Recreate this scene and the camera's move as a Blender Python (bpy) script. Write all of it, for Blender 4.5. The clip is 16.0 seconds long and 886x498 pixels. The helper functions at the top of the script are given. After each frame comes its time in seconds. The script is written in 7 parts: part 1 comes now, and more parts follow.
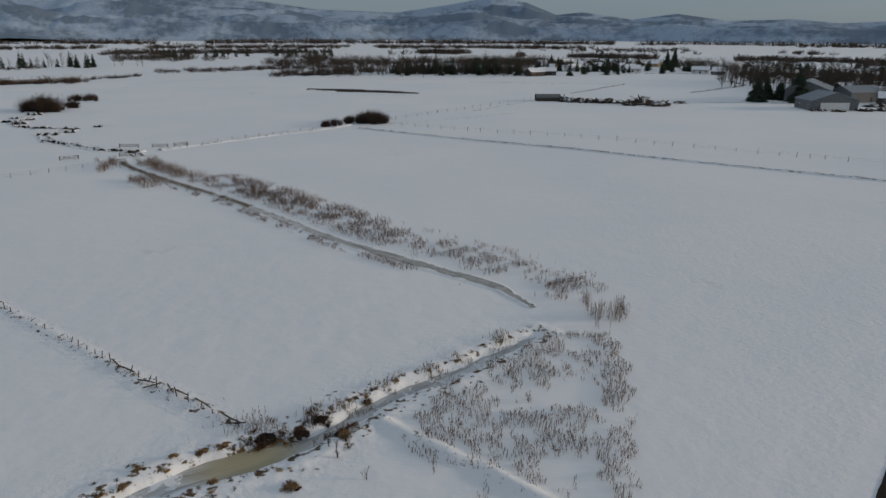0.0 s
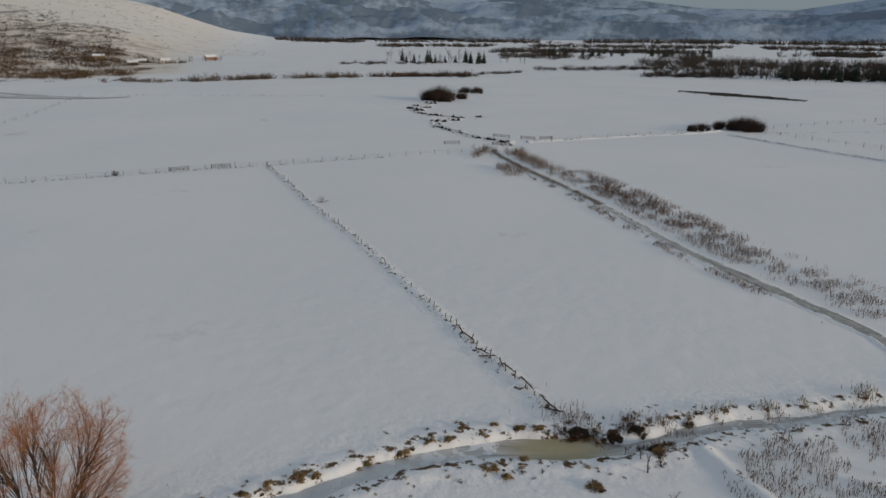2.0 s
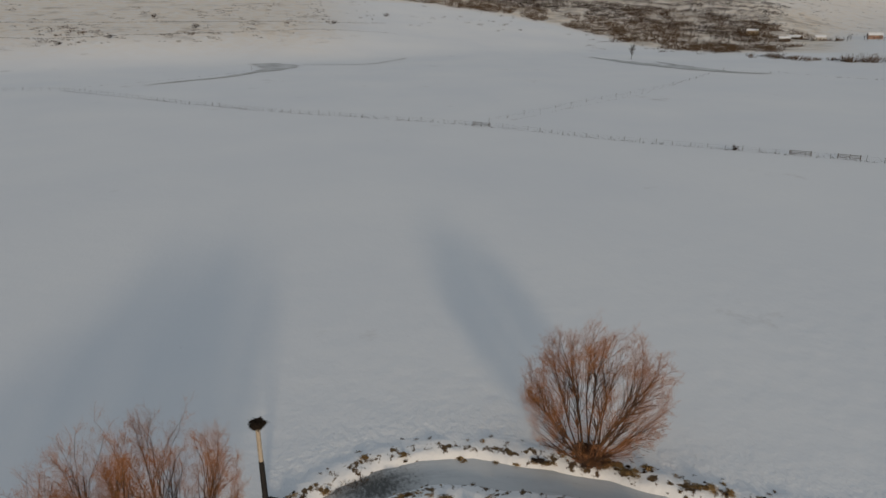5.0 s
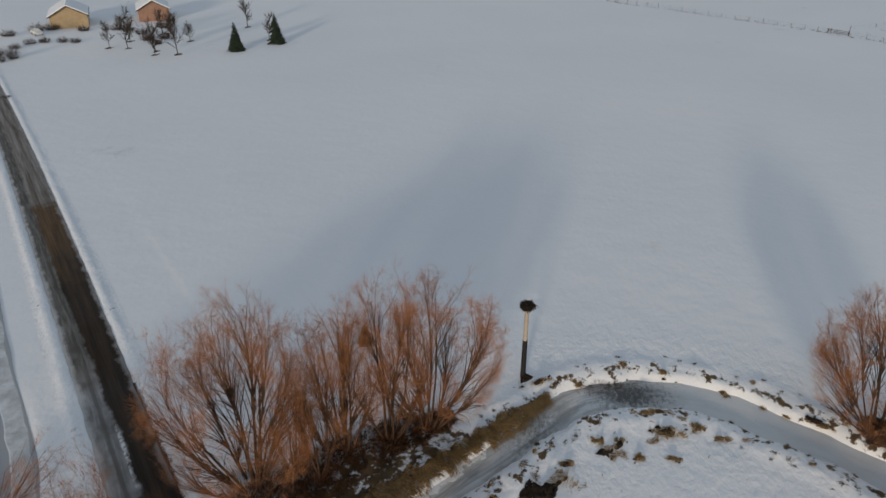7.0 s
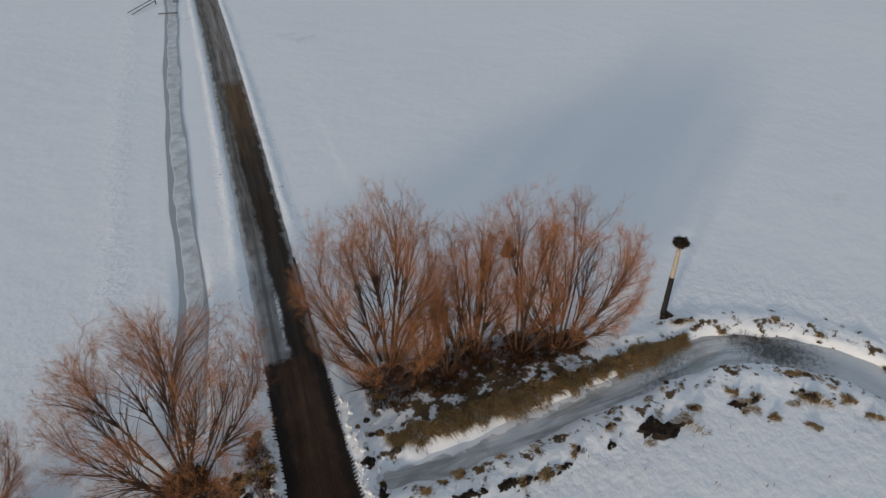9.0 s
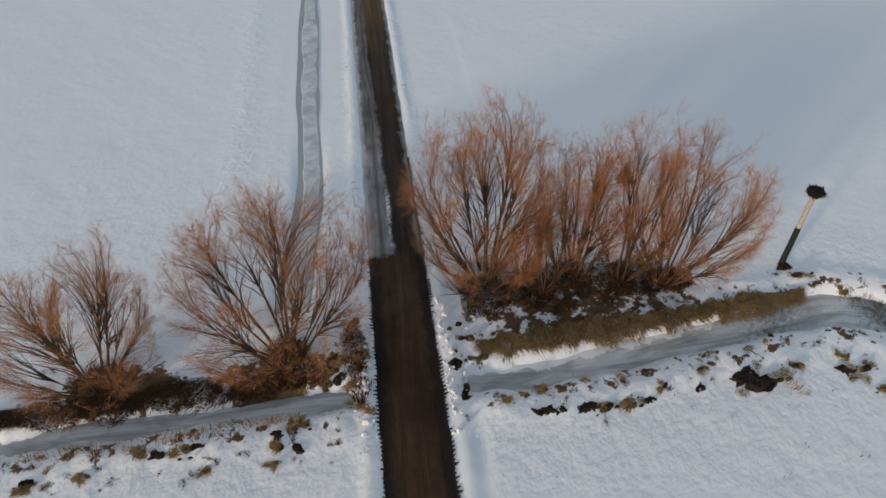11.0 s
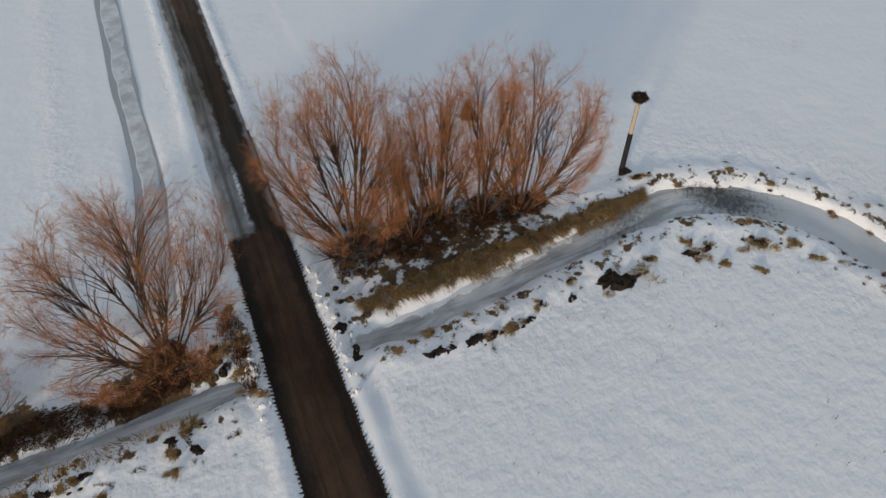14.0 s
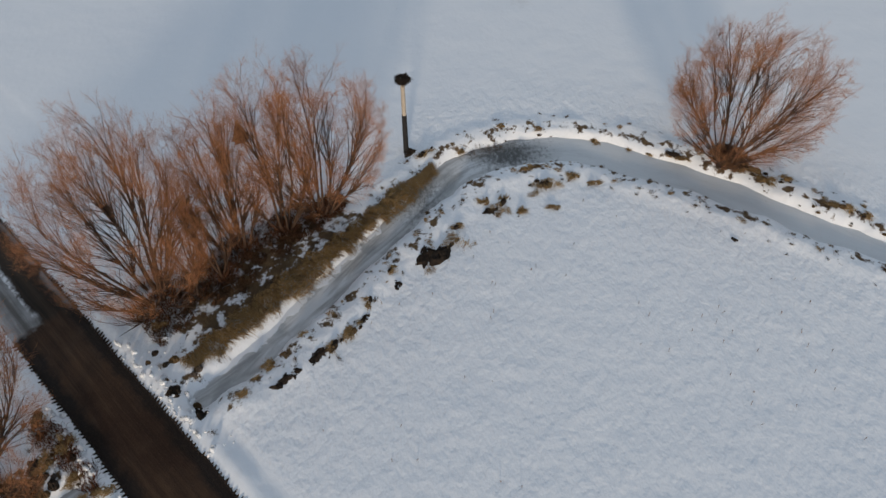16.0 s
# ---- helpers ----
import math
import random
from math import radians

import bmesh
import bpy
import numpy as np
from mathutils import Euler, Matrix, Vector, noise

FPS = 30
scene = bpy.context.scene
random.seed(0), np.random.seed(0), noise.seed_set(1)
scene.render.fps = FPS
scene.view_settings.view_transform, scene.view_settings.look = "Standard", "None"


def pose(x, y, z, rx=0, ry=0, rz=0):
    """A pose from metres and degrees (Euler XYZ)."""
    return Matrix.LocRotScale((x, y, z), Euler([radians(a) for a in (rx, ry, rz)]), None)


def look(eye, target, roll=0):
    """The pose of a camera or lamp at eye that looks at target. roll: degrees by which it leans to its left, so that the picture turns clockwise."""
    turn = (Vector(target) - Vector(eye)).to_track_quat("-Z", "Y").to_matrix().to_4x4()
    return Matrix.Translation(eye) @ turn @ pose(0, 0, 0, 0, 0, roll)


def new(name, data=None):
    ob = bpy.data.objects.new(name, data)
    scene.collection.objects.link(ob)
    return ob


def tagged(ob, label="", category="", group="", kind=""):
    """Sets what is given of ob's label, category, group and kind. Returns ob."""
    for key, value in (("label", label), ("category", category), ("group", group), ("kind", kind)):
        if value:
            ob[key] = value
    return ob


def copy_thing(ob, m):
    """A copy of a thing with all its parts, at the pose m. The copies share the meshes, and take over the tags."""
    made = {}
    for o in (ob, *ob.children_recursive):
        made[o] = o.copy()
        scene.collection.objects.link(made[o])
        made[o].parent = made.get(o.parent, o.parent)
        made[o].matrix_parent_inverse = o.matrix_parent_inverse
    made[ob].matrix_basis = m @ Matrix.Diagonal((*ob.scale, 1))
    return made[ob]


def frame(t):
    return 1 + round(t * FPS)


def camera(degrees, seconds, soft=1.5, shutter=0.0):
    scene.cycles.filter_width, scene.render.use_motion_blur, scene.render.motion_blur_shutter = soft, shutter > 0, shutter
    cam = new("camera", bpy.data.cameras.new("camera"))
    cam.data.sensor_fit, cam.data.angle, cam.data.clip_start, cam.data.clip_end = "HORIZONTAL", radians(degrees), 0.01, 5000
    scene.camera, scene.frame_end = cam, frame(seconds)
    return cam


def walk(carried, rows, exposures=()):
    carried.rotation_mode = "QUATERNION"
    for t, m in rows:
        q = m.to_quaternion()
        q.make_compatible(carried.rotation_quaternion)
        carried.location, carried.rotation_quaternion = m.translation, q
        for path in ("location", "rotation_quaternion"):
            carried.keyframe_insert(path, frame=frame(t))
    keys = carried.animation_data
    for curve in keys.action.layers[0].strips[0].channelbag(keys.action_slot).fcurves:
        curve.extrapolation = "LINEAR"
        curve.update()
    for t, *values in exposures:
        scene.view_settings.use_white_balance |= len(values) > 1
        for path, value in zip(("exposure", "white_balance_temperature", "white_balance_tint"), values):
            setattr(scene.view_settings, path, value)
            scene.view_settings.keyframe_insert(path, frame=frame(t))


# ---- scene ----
# A drone hovers 34 m over a snowy valley and turns where it is: first over the
# fields, then down to a farm road that crosses a frozen stream among willows.
EYE = Vector((0.0, 0.0, 34.0))
cam = camera(66.2, 16.0, soft=1.5)
TURNS = [  # seconds, yaw to the left, pitch, roll
    (0.0, 0.00, -18.00, 0.20), (0.5, 8.58, -18.07, 0.15), (1.0, 16.09, -18.10, 0.17),
    (1.5, 22.84, -18.09, 0.12), (2.0, 29.77, -18.08, 0.09), (2.5, 37.30, -18.06, 0.00),
    (3.0, 45.33, -18.04, -0.01), (3.5, 53.65, -18.01, -0.07), (4.0, 62.03, -18.01, -0.13),
    (4.5, 70.12, -18.01, -0.11), (5.0, 79.34, -19.91, -0.23), (5.2, 83.31, -21.26, -0.13),
    (7.3, 107.75, -29.29, -0.14), (7.5, 109.08, -29.93, -0.07), (8.0, 112.62, -31.88, -0.02),
    (8.5, 116.43, -33.85, 0.05), (9.0, 120.38, -35.80, 0.07), (9.5, 124.14, -37.76, 0.12),
    (10.0, 127.62, -39.51, 0.16), (12.5, 134.08, -46.97, 0.36), (13.0, 134.18, -47.06, 0.39),
    (13.5, 126.92, -47.05, 0.29), (14.0, 116.08, -47.06, 0.12), (14.5, 107.36, -47.09, -0.09),
    (15.0, 102.20, -47.15, -0.14), (15.5, 97.42, -47.14, -0.23), (16.0, 93.32, -47.07, -0.37),
]


def aim(yaw, pitch, roll):
    a, b = radians(yaw), radians(pitch)
    return look(EYE, EYE + Vector((-math.sin(a) * math.cos(b), math.cos(a) * math.cos(b), math.sin(b))), roll)


EXPOSE = [(0.0, 0.56, 6140, 10), (2.0, 0.56, 6280, 10), (3.5, 0.50, 6480, 10), (5.0, 0.46, 6440, 10), (7.5, 0.72, 6020, 10), (8.5, 0.76, 5980, 10), (9.5, 0.85, 6000, 10), (12.5, 1.00, 6110, 10), (15.0, 0.97, 6000, 10), (16.0, 0.92, 5900, 10)]
walk(cam, [(t, aim(a, b, c)) for t, a, b, c in TURNS], EXPOSE)

# ---- light: a low winter sun behind thin cloud, and the sky ----
SUN_ELEVATION, SUN_AZIMUTH = radians(9.5), radians(1.0)  # azimuth counted from +x towards +y
world = bpy.data.worlds.new("winter_sky")
scene.world = world
world.use_nodes = True
wn, wl = world.node_tree.nodes, world.node_tree.links
wn.clear()
sky = wn.new("ShaderNodeTexSky")
sky.sky_type, sky.sun_disc = "NISHITA", False
sky.sun_elevation, sky.sun_rotation = SUN_ELEVATION, radians(90) - SUN_AZIMUTH
sky.altitude, sky.air_density, sky.dust_density, sky.ozone_density = 1500, 1.0, 0.7, 1.0
back = wn.new("ShaderNodeBackground")
back.inputs["Strength"].default_value = 0.15
wout = wn.new("ShaderNodeOutputWorld")
# thin high cloud over the clear sky, in long soft streaks
where = wn.new("ShaderNodeTexCoord")
drawn = wn.new("ShaderNodeMapping")
drawn.inputs["Scale"].default_value = (1.0, 1.6, 9.0)
streak = wn.new("ShaderNodeTexNoise")
streak.inputs["Scale"].default_value, streak.inputs["Detail"].default_value = 2.2, 5
cloud = wn.new("ShaderNodeMix")
cloud.data_type = "RGBA"
cloud.inputs[6].default_value, cloud.inputs[7].default_value = (1.00, 1.17, 1.30, 1), (1.37, 1.42, 1.46, 1)
wl.new(where.outputs["Generated"], drawn.inputs[0])
wl.new(drawn.outputs[0], streak.inputs["Vector"])
wl.new(streak.outputs["Fac"], cloud.inputs[0])
veil = wn.new("ShaderNodeMix")
veil.data_type = "RGBA"
veil.inputs[0].default_value = 0.93
wl.new(sky.outputs[0], veil.inputs[6])
wl.new(cloud.outputs[2], veil.inputs[7])
# the haze dims the sky towards the horizon
apart = wn.new("ShaderNodeSeparateXYZ")
wl.new(where.outputs["Generated"], apart.inputs[0])
dim = wn.new("ShaderNodeMapRange")
dim.inputs[1].default_value, dim.inputs[2].default_value, dim.inputs[3].default_value, dim.inputs[4].default_value = 0.0, 0.30, 0.66, 1.05
wl.new(apart.outputs[2], dim.inputs[0])
hazed = wn.new("ShaderNodeVectorMath")
hazed.operation = "SCALE"
wl.new(veil.outputs[2], hazed.inputs[0])
wl.new(dim.outputs[0], hazed.inputs["Scale"])
low = wn.new("ShaderNodeMapRange")
low.inputs[1].default_value, low.inputs[2].default_value = 0.0, 0.16
wl.new(apart.outputs[2], low.inputs[0])
tint = wn.new("ShaderNodeMix")
tint.data_type, tint.blend_type = "RGBA", "MIX"
tint.inputs[6].default_value, tint.inputs[7].default_value = (0.88, 1.0, 1.10, 1), (1.0, 1.0, 1.0, 1)
wl.new(low.outputs[0], tint.inputs[0])
cool = wn.new("ShaderNodeVectorMath")
cool.operation = "MULTIPLY"
wl.new(hazed.outputs[0], cool.inputs[0])
wl.new(tint.outputs[2], cool.inputs[1])
wl.new(cool.outputs[0], back.inputs[0])
wl.new(back.outputs[0], wout.inputs[0])
sun_data = bpy.data.lights.new("sun", "SUN")
sun_data.energy, sun_data.angle, sun_data.color = 1.36, radians(5.5), (1.0, 0.78, 0.54)
sun = new("sun", sun_data)
sun.matrix_world = look((0, 0, 0), (-math.cos(SUN_AZIMUTH) * math.cos(SUN_ELEVATION), -math.sin(SUN_AZIMUTH) * math.cos(SUN_ELEVATION), -math.sin(SUN_ELEVATION)))
sun.location = (60, 0, 60)
# ---- mesh tools ----
rng = np.random.default_rng(7)


def mesh_of(name, verts, quads=(), tris=(), smooth=True, uv=None):
    """A mesh from arrays of vertices and of four- and three-cornered faces."""
    quads, tris = np.reshape(quads, (-1, 4)).astype(np.int32), np.reshape(tris, (-1, 3)).astype(np.int32)
    me = bpy.data.meshes.new(name)
    me.vertices.add(len(verts))
    me.vertices.foreach_set("co", np.asarray(verts, np.float32).ravel())
    corners = np.concatenate([quads.ravel(), tris.ravel()])
    me.loops.add(len(corners))
    me.loops.foreach_set("vertex_index", corners)
    count = np.concatenate([np.full(len(quads), 4), np.full(len(tris), 3)]).astype(np.int32)
    me.polygons.add(len(count))
    me.polygons.foreach_set("loop_start", np.concatenate([[0], np.cumsum(count)[:-1]]).astype(np.int32))
    me.polygons.foreach_set("loop_total", count)
    me.polygons.foreach_set("use_smooth", np.full(len(count), smooth))
    if uv is not None:
        layer = me.uv_layers.new(name="UVMap")
        layer.data.foreach_set("uv", np.asarray(uv, np.float32)[corners].ravel())
    me.update(calc_edges=True)
    return me


def joined(pieces):
    """Several (verts, quads, tris) as one."""
    v, q, t, n = [], [], [], 0
    for a, b, c in pieces:
        v.append(np.reshape(a, (-1, 3)))
        q.append(np.reshape(b, (-1, 4)) + n)
        t.append(np.reshape(c, (-1, 3)) + n)
        n += len(v[-1])
    return np.concatenate(v), np.concatenate(q).astype(int), np.concatenate(t).astype(int)


def part(name, data, material, parent=None, label="", smooth=True):
    """Links arrays (verts, quads, tris), a bmesh or a mesh as one object, under a thing where one is given."""
    if isinstance(data, bmesh.types.BMesh):
        me = bpy.data.meshes.new(name)
        data.to_mesh(me)
        data.free()
    elif isinstance(data, bpy.types.Mesh):
        me = data
    else:
        me = mesh_of(name, *data, smooth=smooth)
    if material and not me.materials:
        me.materials.append(material)
    ob = new(name, me)
    if parent:
        ob.parent = parent
    return tagged(ob, label) if label else ob


def thing(name, label, category, group="", at=(0, 0, 0), turn=0.0, kind=""):
    ob = new(name)
    ob.empty_display_size = 0.3
    ob.matrix_basis = pose(*at, 0, 0, turn)
    return tagged(ob, label, category, group, kind)


def unit(v):
    return v / np.maximum(np.linalg.norm(v, axis=-1, keepdims=True), 1e-9)


def tubes(p, r, sides=3):
    """Tapered tubes along n paths of k points."""
    n, k, _ = p.shape
    axis = unit(p[:, -1] - p[:, 0])
    ref = np.where(np.abs(axis[:, 2:3]) > 0.8, [[1.0, 0.1, 0.0]], [[0.0, 0.1, 1.0]])
    a = unit(np.cross(axis, ref))
    b = np.cross(axis, a)
    ang = np.arange(sides) * 2 * np.pi / sides
    ring = np.cos(ang)[None, :, None] * a[:, None] + np.sin(ang)[None, :, None] * b[:, None]
    v = p[:, :, None] + r[:, :, None, None] * ring[:, None]
    idx = np.arange(n * k * sides).reshape(n, k, sides)
    nxt = np.roll(idx, -1, axis=2)
    q = np.stack([idx[:, :-1], nxt[:, :-1], nxt[:, 1:], idx[:, 1:]], -1)
    return v.reshape(-1, 3), q.reshape(-1, 4), np.zeros((0, 3), int)


def straps(p, r):
    """Flat strips along n paths of k points, each turned at random: for what is finer than the eye can resolve."""
    n, k, _ = p.shape
    axis = unit(p[:, -1] - p[:, 0])
    side = unit(np.cross(axis, rng.normal(size=(n, 3))))[:, None] * r[..., None]
    v = np.stack([p - side, p + side], 2)
    i = np.arange(n * k * 2).reshape(n, k, 2)
    q = np.stack([i[:, :-1, 0], i[:, :-1, 1], i[:, 1:, 1], i[:, 1:, 0]], -1)
    return v.reshape(-1, 3), q.reshape(-1, 4), np.zeros((0, 3), int)


def blades(p, h, lean, w, curl=0.5):
    """n grass blades at p, of height h, leaning by the vectors lean, w wide: two faces each."""
    n = len(p)
    side = unit(np.stack([rng.normal(size=n), rng.normal(size=n), np.zeros(n)], -1)) * (w / 2)[:, None]
    up = np.zeros((n, 3))
    up[:, 2] = h
    mid = p + up * 0.55 + lean * 0.35
    tip = p + up * (1 - curl * 0.4) + lean
    v = np.stack([p - side, p + side, mid + side * 0.8, mid - side * 0.8, tip], 1)
    i = np.arange(n)[:, None] * 5
    return v.reshape(-1, 3), (i + [0, 1, 2, 3]), (i + [3, 2, 4])


def box(x0, y0, z0, x1, y1, z1, bevel=0.0):
    bm = bmesh.new()
    bmesh.ops.create_cube(bm, size=1, matrix=Matrix.Translation(((x0 + x1) / 2, (y0 + y1) / 2, (z0 + z1) / 2)) @ Matrix.Diagonal((x1 - x0, y1 - y0, z1 - z0, 1)))
    if bevel:
        bmesh.ops.bevel(bm, geom=bm.edges[:], offset=bevel, segments=2, affect="EDGES")
    return bm


def smooth(a, b, x):
    t = np.clip((x - a) / (b - a), 0, 1)
    return t * t * (3 - 2 * t)


def value_noise(x, y, seed=0):
    """Smooth noise in -1 to 1 over the plane, on a lattice of one metre."""
    xi, yi = np.floor(x), np.floor(y)
    fx, fy = x - xi, y - yi
    fx, fy = fx * fx * (3 - 2 * fx), fy * fy * (3 - 2 * fy)

    def corner(i, j):
        s = np.sin(i * 127.1 + j * 311.7 + seed * 74.7) * 43758.5453
        return (s - np.floor(s)) * 2 - 1

    a, b = corner(xi, yi), corner(xi + 1, yi)
    c, d = corner(xi, yi + 1), corner(xi + 1, yi + 1)
    return (a * (1 - fx) + b * fx) * (1 - fy) + (c * (1 - fx) + d * fx) * fy


def fbm(x, y, size, octaves=4, seed=0):
    out, amp, total = 0.0, 1.0, 0.0
    for o in range(octaves):
        f = 2.0 ** o / size
        out, total = out + amp * value_noise(x * f + 13.7 * o, y * f - 7.3 * o, seed + o), total + amp
        amp *= 0.5
    return out / total


def curve_through(points, step):
    """Catmull-Rom through control points of any width, sampled about every step metres."""
    p = np.array(points, float)
    p = np.vstack([2 * p[0] - p[1], p, 2 * p[-1] - p[-2]])
    out = []
    for i in range(1, len(p) - 2):
        n = max(2, int(np.linalg.norm((p[i + 1] - p[i])[:2]) / step))
        t = (np.arange(n) / n)[:, None]
        a, b, c, d = p[i - 1], p[i], p[i + 1], p[i + 2]
        out.append(0.5 * (2 * b + (c - a) * t + (2 * a - 5 * b + 4 * c - d) * t**2 + (3 * b - a - 3 * c + d) * t**3))
    return np.vstack(out + [p[-2:-1]])


def at(azimuth, distance):
    """The place at that many degrees to the left of +y, seen from under the drone."""
    a = radians(azimuth)
    return -math.sin(a) * distance, math.cos(a) * distance
def moved(a, x, y, z, turn=0.0, size=1.0):
    v, q, t = a
    c, s = math.cos(turn) * size, math.sin(turn) * size
    return np.stack([v[:, 0] * c - v[:, 1] * s + x, v[:, 0] * s + v[:, 1] * c + y, v[:, 2] * size + z], -1), q, t


def clod_arrays(seed, wide, high):
    """A crumbled clod of earth: a lumpy dome, broken at the rim."""
    rows, cols = 7, 18
    r = np.random.default_rng(seed)
    a = np.linspace(0, 2 * np.pi, cols, endpoint=False)
    v = []
    for k in range(rows):
        f = k / (rows - 1)
        rad = wide * np.cos(f * np.pi / 2) * (1 + 0.35 * fbm(np.cos(a) * 2 + seed, np.sin(a) * 2, 1.0, 3, seed)) + 0.001
        v.append(np.stack([rad * np.cos(a), 0.6 * rad * np.sin(a), high * np.sin(f * np.pi / 2) * (1 + 0.35 * r.normal(size=cols)) - 0.12], -1))
    i = np.arange(rows * cols).reshape(rows, cols)
    j = np.roll(i, -1, 1)
    return np.concatenate(v), np.stack([i[:-1], j[:-1], j[1:], i[1:]], -1).reshape(-1, 4), np.zeros((0, 3), int)


# ---- materials ----
class Mat:
    """A node material under construction."""

    def __init__(self, name, rough=0.8, metal=0.0):
        self.m = bpy.data.materials.new(name)
        self.m.use_nodes = True
        self.n, self.l = self.m.node_tree.nodes, self.m.node_tree.links
        self.b = self.n["Principled BSDF"]
        self.b.inputs["Roughness"].default_value = rough
        self.b.inputs["Metallic"].default_value = metal
        self.b.inputs["Specular IOR Level"].default_value = 0.25
        self.co = self.n.new("ShaderNodeTexCoord").outputs["Object"]

    def noise(self, scale, detail=4.0, rough=0.55, stretch=None, co=None, distort=0.0):
        co = co or self.co
        if stretch:
            mp = self.n.new("ShaderNodeMapping")
            mp.inputs["Scale"].default_value = stretch
            self.l.new(co, mp.inputs[0])
            co = mp.outputs[0]
        t = self.n.new("ShaderNodeTexNoise")
        t.inputs["Scale"].default_value, t.inputs["Detail"].default_value = scale, detail
        t.inputs["Roughness"].default_value, t.inputs["Distortion"].default_value = rough, distort
        self.l.new(co, t.inputs["Vector"])
        return t.outputs["Fac"]

    def ramp(self, fac, a, b, lo=0.0, hi=1.0):
        """fac between a and b mapped to lo..hi."""
        t = self.n.new("ShaderNodeMapRange")
        t.inputs["From Min"].default_value, t.inputs["From Max"].default_value = a, b
        t.inputs["To Min"].default_value, t.inputs["To Max"].default_value = lo, hi
        self.l.new(fac, t.inputs["Value"])
        return t.outputs["Result"]

    def math(self, op, a, b):
        t = self.n.new("ShaderNodeMath")
        t.operation = op
        for i, v in enumerate((a, b)):
            if isinstance(v, (int, float)):
                t.inputs[i].default_value = v
            else:
                self.l.new(v, t.inputs[i])
        return t.outputs[0]

    def mix(self, fac, a, b):
        t = self.n.new("ShaderNodeMix")
        t.data_type = "RGBA"
        if isinstance(fac, (int, float)):
            t.inputs[0].default_value = fac
        else:
            self.l.new(fac, t.inputs[0])
        for i, v in ((6, a), (7, b)):
            if isinstance(v, tuple):
                t.inputs[i].default_value = (*v, 1)
            else:
                self.l.new(v, t.inputs[i])
        return t.outputs[2]

    def attribute(self, name):
        t = self.n.new("ShaderNodeAttribute")
        t.attribute_name = name
        return t.outputs["Fac"]

    def uv(self):
        s = self.n.new("ShaderNodeSeparateXYZ")
        t = self.n.new("ShaderNodeTexCoord").outputs["UV"]
        self.l.new(t, s.inputs[0])
        return t, s.outputs[0], s.outputs[1]

    def random(self):
        return self.n.new("ShaderNodeObjectInfo").outputs["Random"]

    def island(self):
        return self.n.new("ShaderNodeNewGeometry").outputs["Random Per Island"]

    def colour(self, c):
        if isinstance(c, tuple):
            self.b.inputs["Base Color"].default_value = (*c, 1)
        else:
            self.l.new(c, self.b.inputs["Base Color"])
        return self

    def gloss(self, r):
        self.l.new(r, self.b.inputs["Roughness"])
        return self

    def bump(self, *layers):
        """layers: (height, distance in metres)."""
        last = None
        for h, d in layers:
            t = self.n.new("ShaderNodeBump")
            t.inputs["Strength"].default_value, t.inputs["Distance"].default_value = 1.0, d
            self.l.new(h, t.inputs["Height"])
            if last:
                self.l.new(last, t.inputs["Normal"])
            last = t.outputs[0]
        self.l.new(last, self.b.inputs["Normal"])
        return self


def plain(name, a, b, scale=3.0, rough=0.8, bump=0.01, metal=0.0, by_island=False):
    """Two tones mixed by noise (and by piece), with a fine relief."""
    m = Mat(name, rough, metal)
    f = m.noise(scale, 5)
    g = m.ramp(f, 0.3, 0.7)
    if by_island:
        g = m.math("ADD", m.math("MULTIPLY", g, 0.4), m.math("MULTIPLY", m.island(), 0.6))
    m.colour(m.mix(g, a, b))
    if bump:
        m.bump((m.noise(scale * 4, 3), bump))
    return m.m


def make_snow_ground():
    m = Mat("field_snow", 0.7)
    wide, drift, grain = m.noise(0.02, 3), m.noise(1.15, 2.2, 0.5, (1.0, 1.5, 1.0)), m.noise(5.0, 3)
    snow = m.mix(m.ramp(wide, 0.3, 0.7), (0.80, 0.82, 0.85), (0.86, 0.87, 0.88))
    # bare soil and flattened grass where the bank is swept clear
    edge = m.math("ADD", m.attribute("bare"), m.ramp(m.noise(1.0, 7, 0.66), 0.25, 0.75, -0.55, 0.55))
    mask = m.ramp(edge, 0.46, 0.58)
    soil = m.mix(m.ramp(m.noise(0.9, 4), 0.35, 0.65), (0.045, 0.030, 0.020), (0.20, 0.135, 0.065))
    soil = m.mix(m.ramp(m.noise(7.0, 3), 0.35, 0.65), soil, (0.10, 0.065, 0.035))
    # sage and dry grass showing through on the hillside
    patch = m.math("ADD", m.attribute("scrub"), m.ramp(m.noise(0.035, 7, 0.68, (1.0, 1.0, 1.0)), 0.25, 0.75, -0.6, 0.6))
    scrub = m.ramp(patch, 0.34, 0.98, 0.0, 0.85)
    sage = m.mix(m.ramp(m.noise(0.03, 5), 0.35, 0.65), (0.21, 0.14, 0.08), (0.10, 0.075, 0.052))
    # stubble tips through thin snow; their tan also paints in the slope's warm sunlight
    sunlit_stubble = m.math("MULTIPLY", m.ramp(m.attribute("scrub"), 0.0, 0.30, 0.0, 0.75), m.ramp(m.noise(0.12, 8, 0.75), 0.36, 0.62, 0.25, 1.0))
    snow = m.mix(sunlit_stubble, snow, (0.76, 0.60, 0.40))
    m.colour(m.mix(mask, m.mix(scrub, snow, sage), soil))
    m.gloss(m.ramp(mask, 0, 1, 0.65, 0.95))
    m.bump((m.noise(0.25, 3), 0.10), (m.math("MULTIPLY", drift, m.attribute("lump")), 0.125), (m.math("MULTIPLY", m.noise(3.4, 2.0, 0.5), m.attribute("lump")), 0.03), (grain, 0.008))
    return m.m


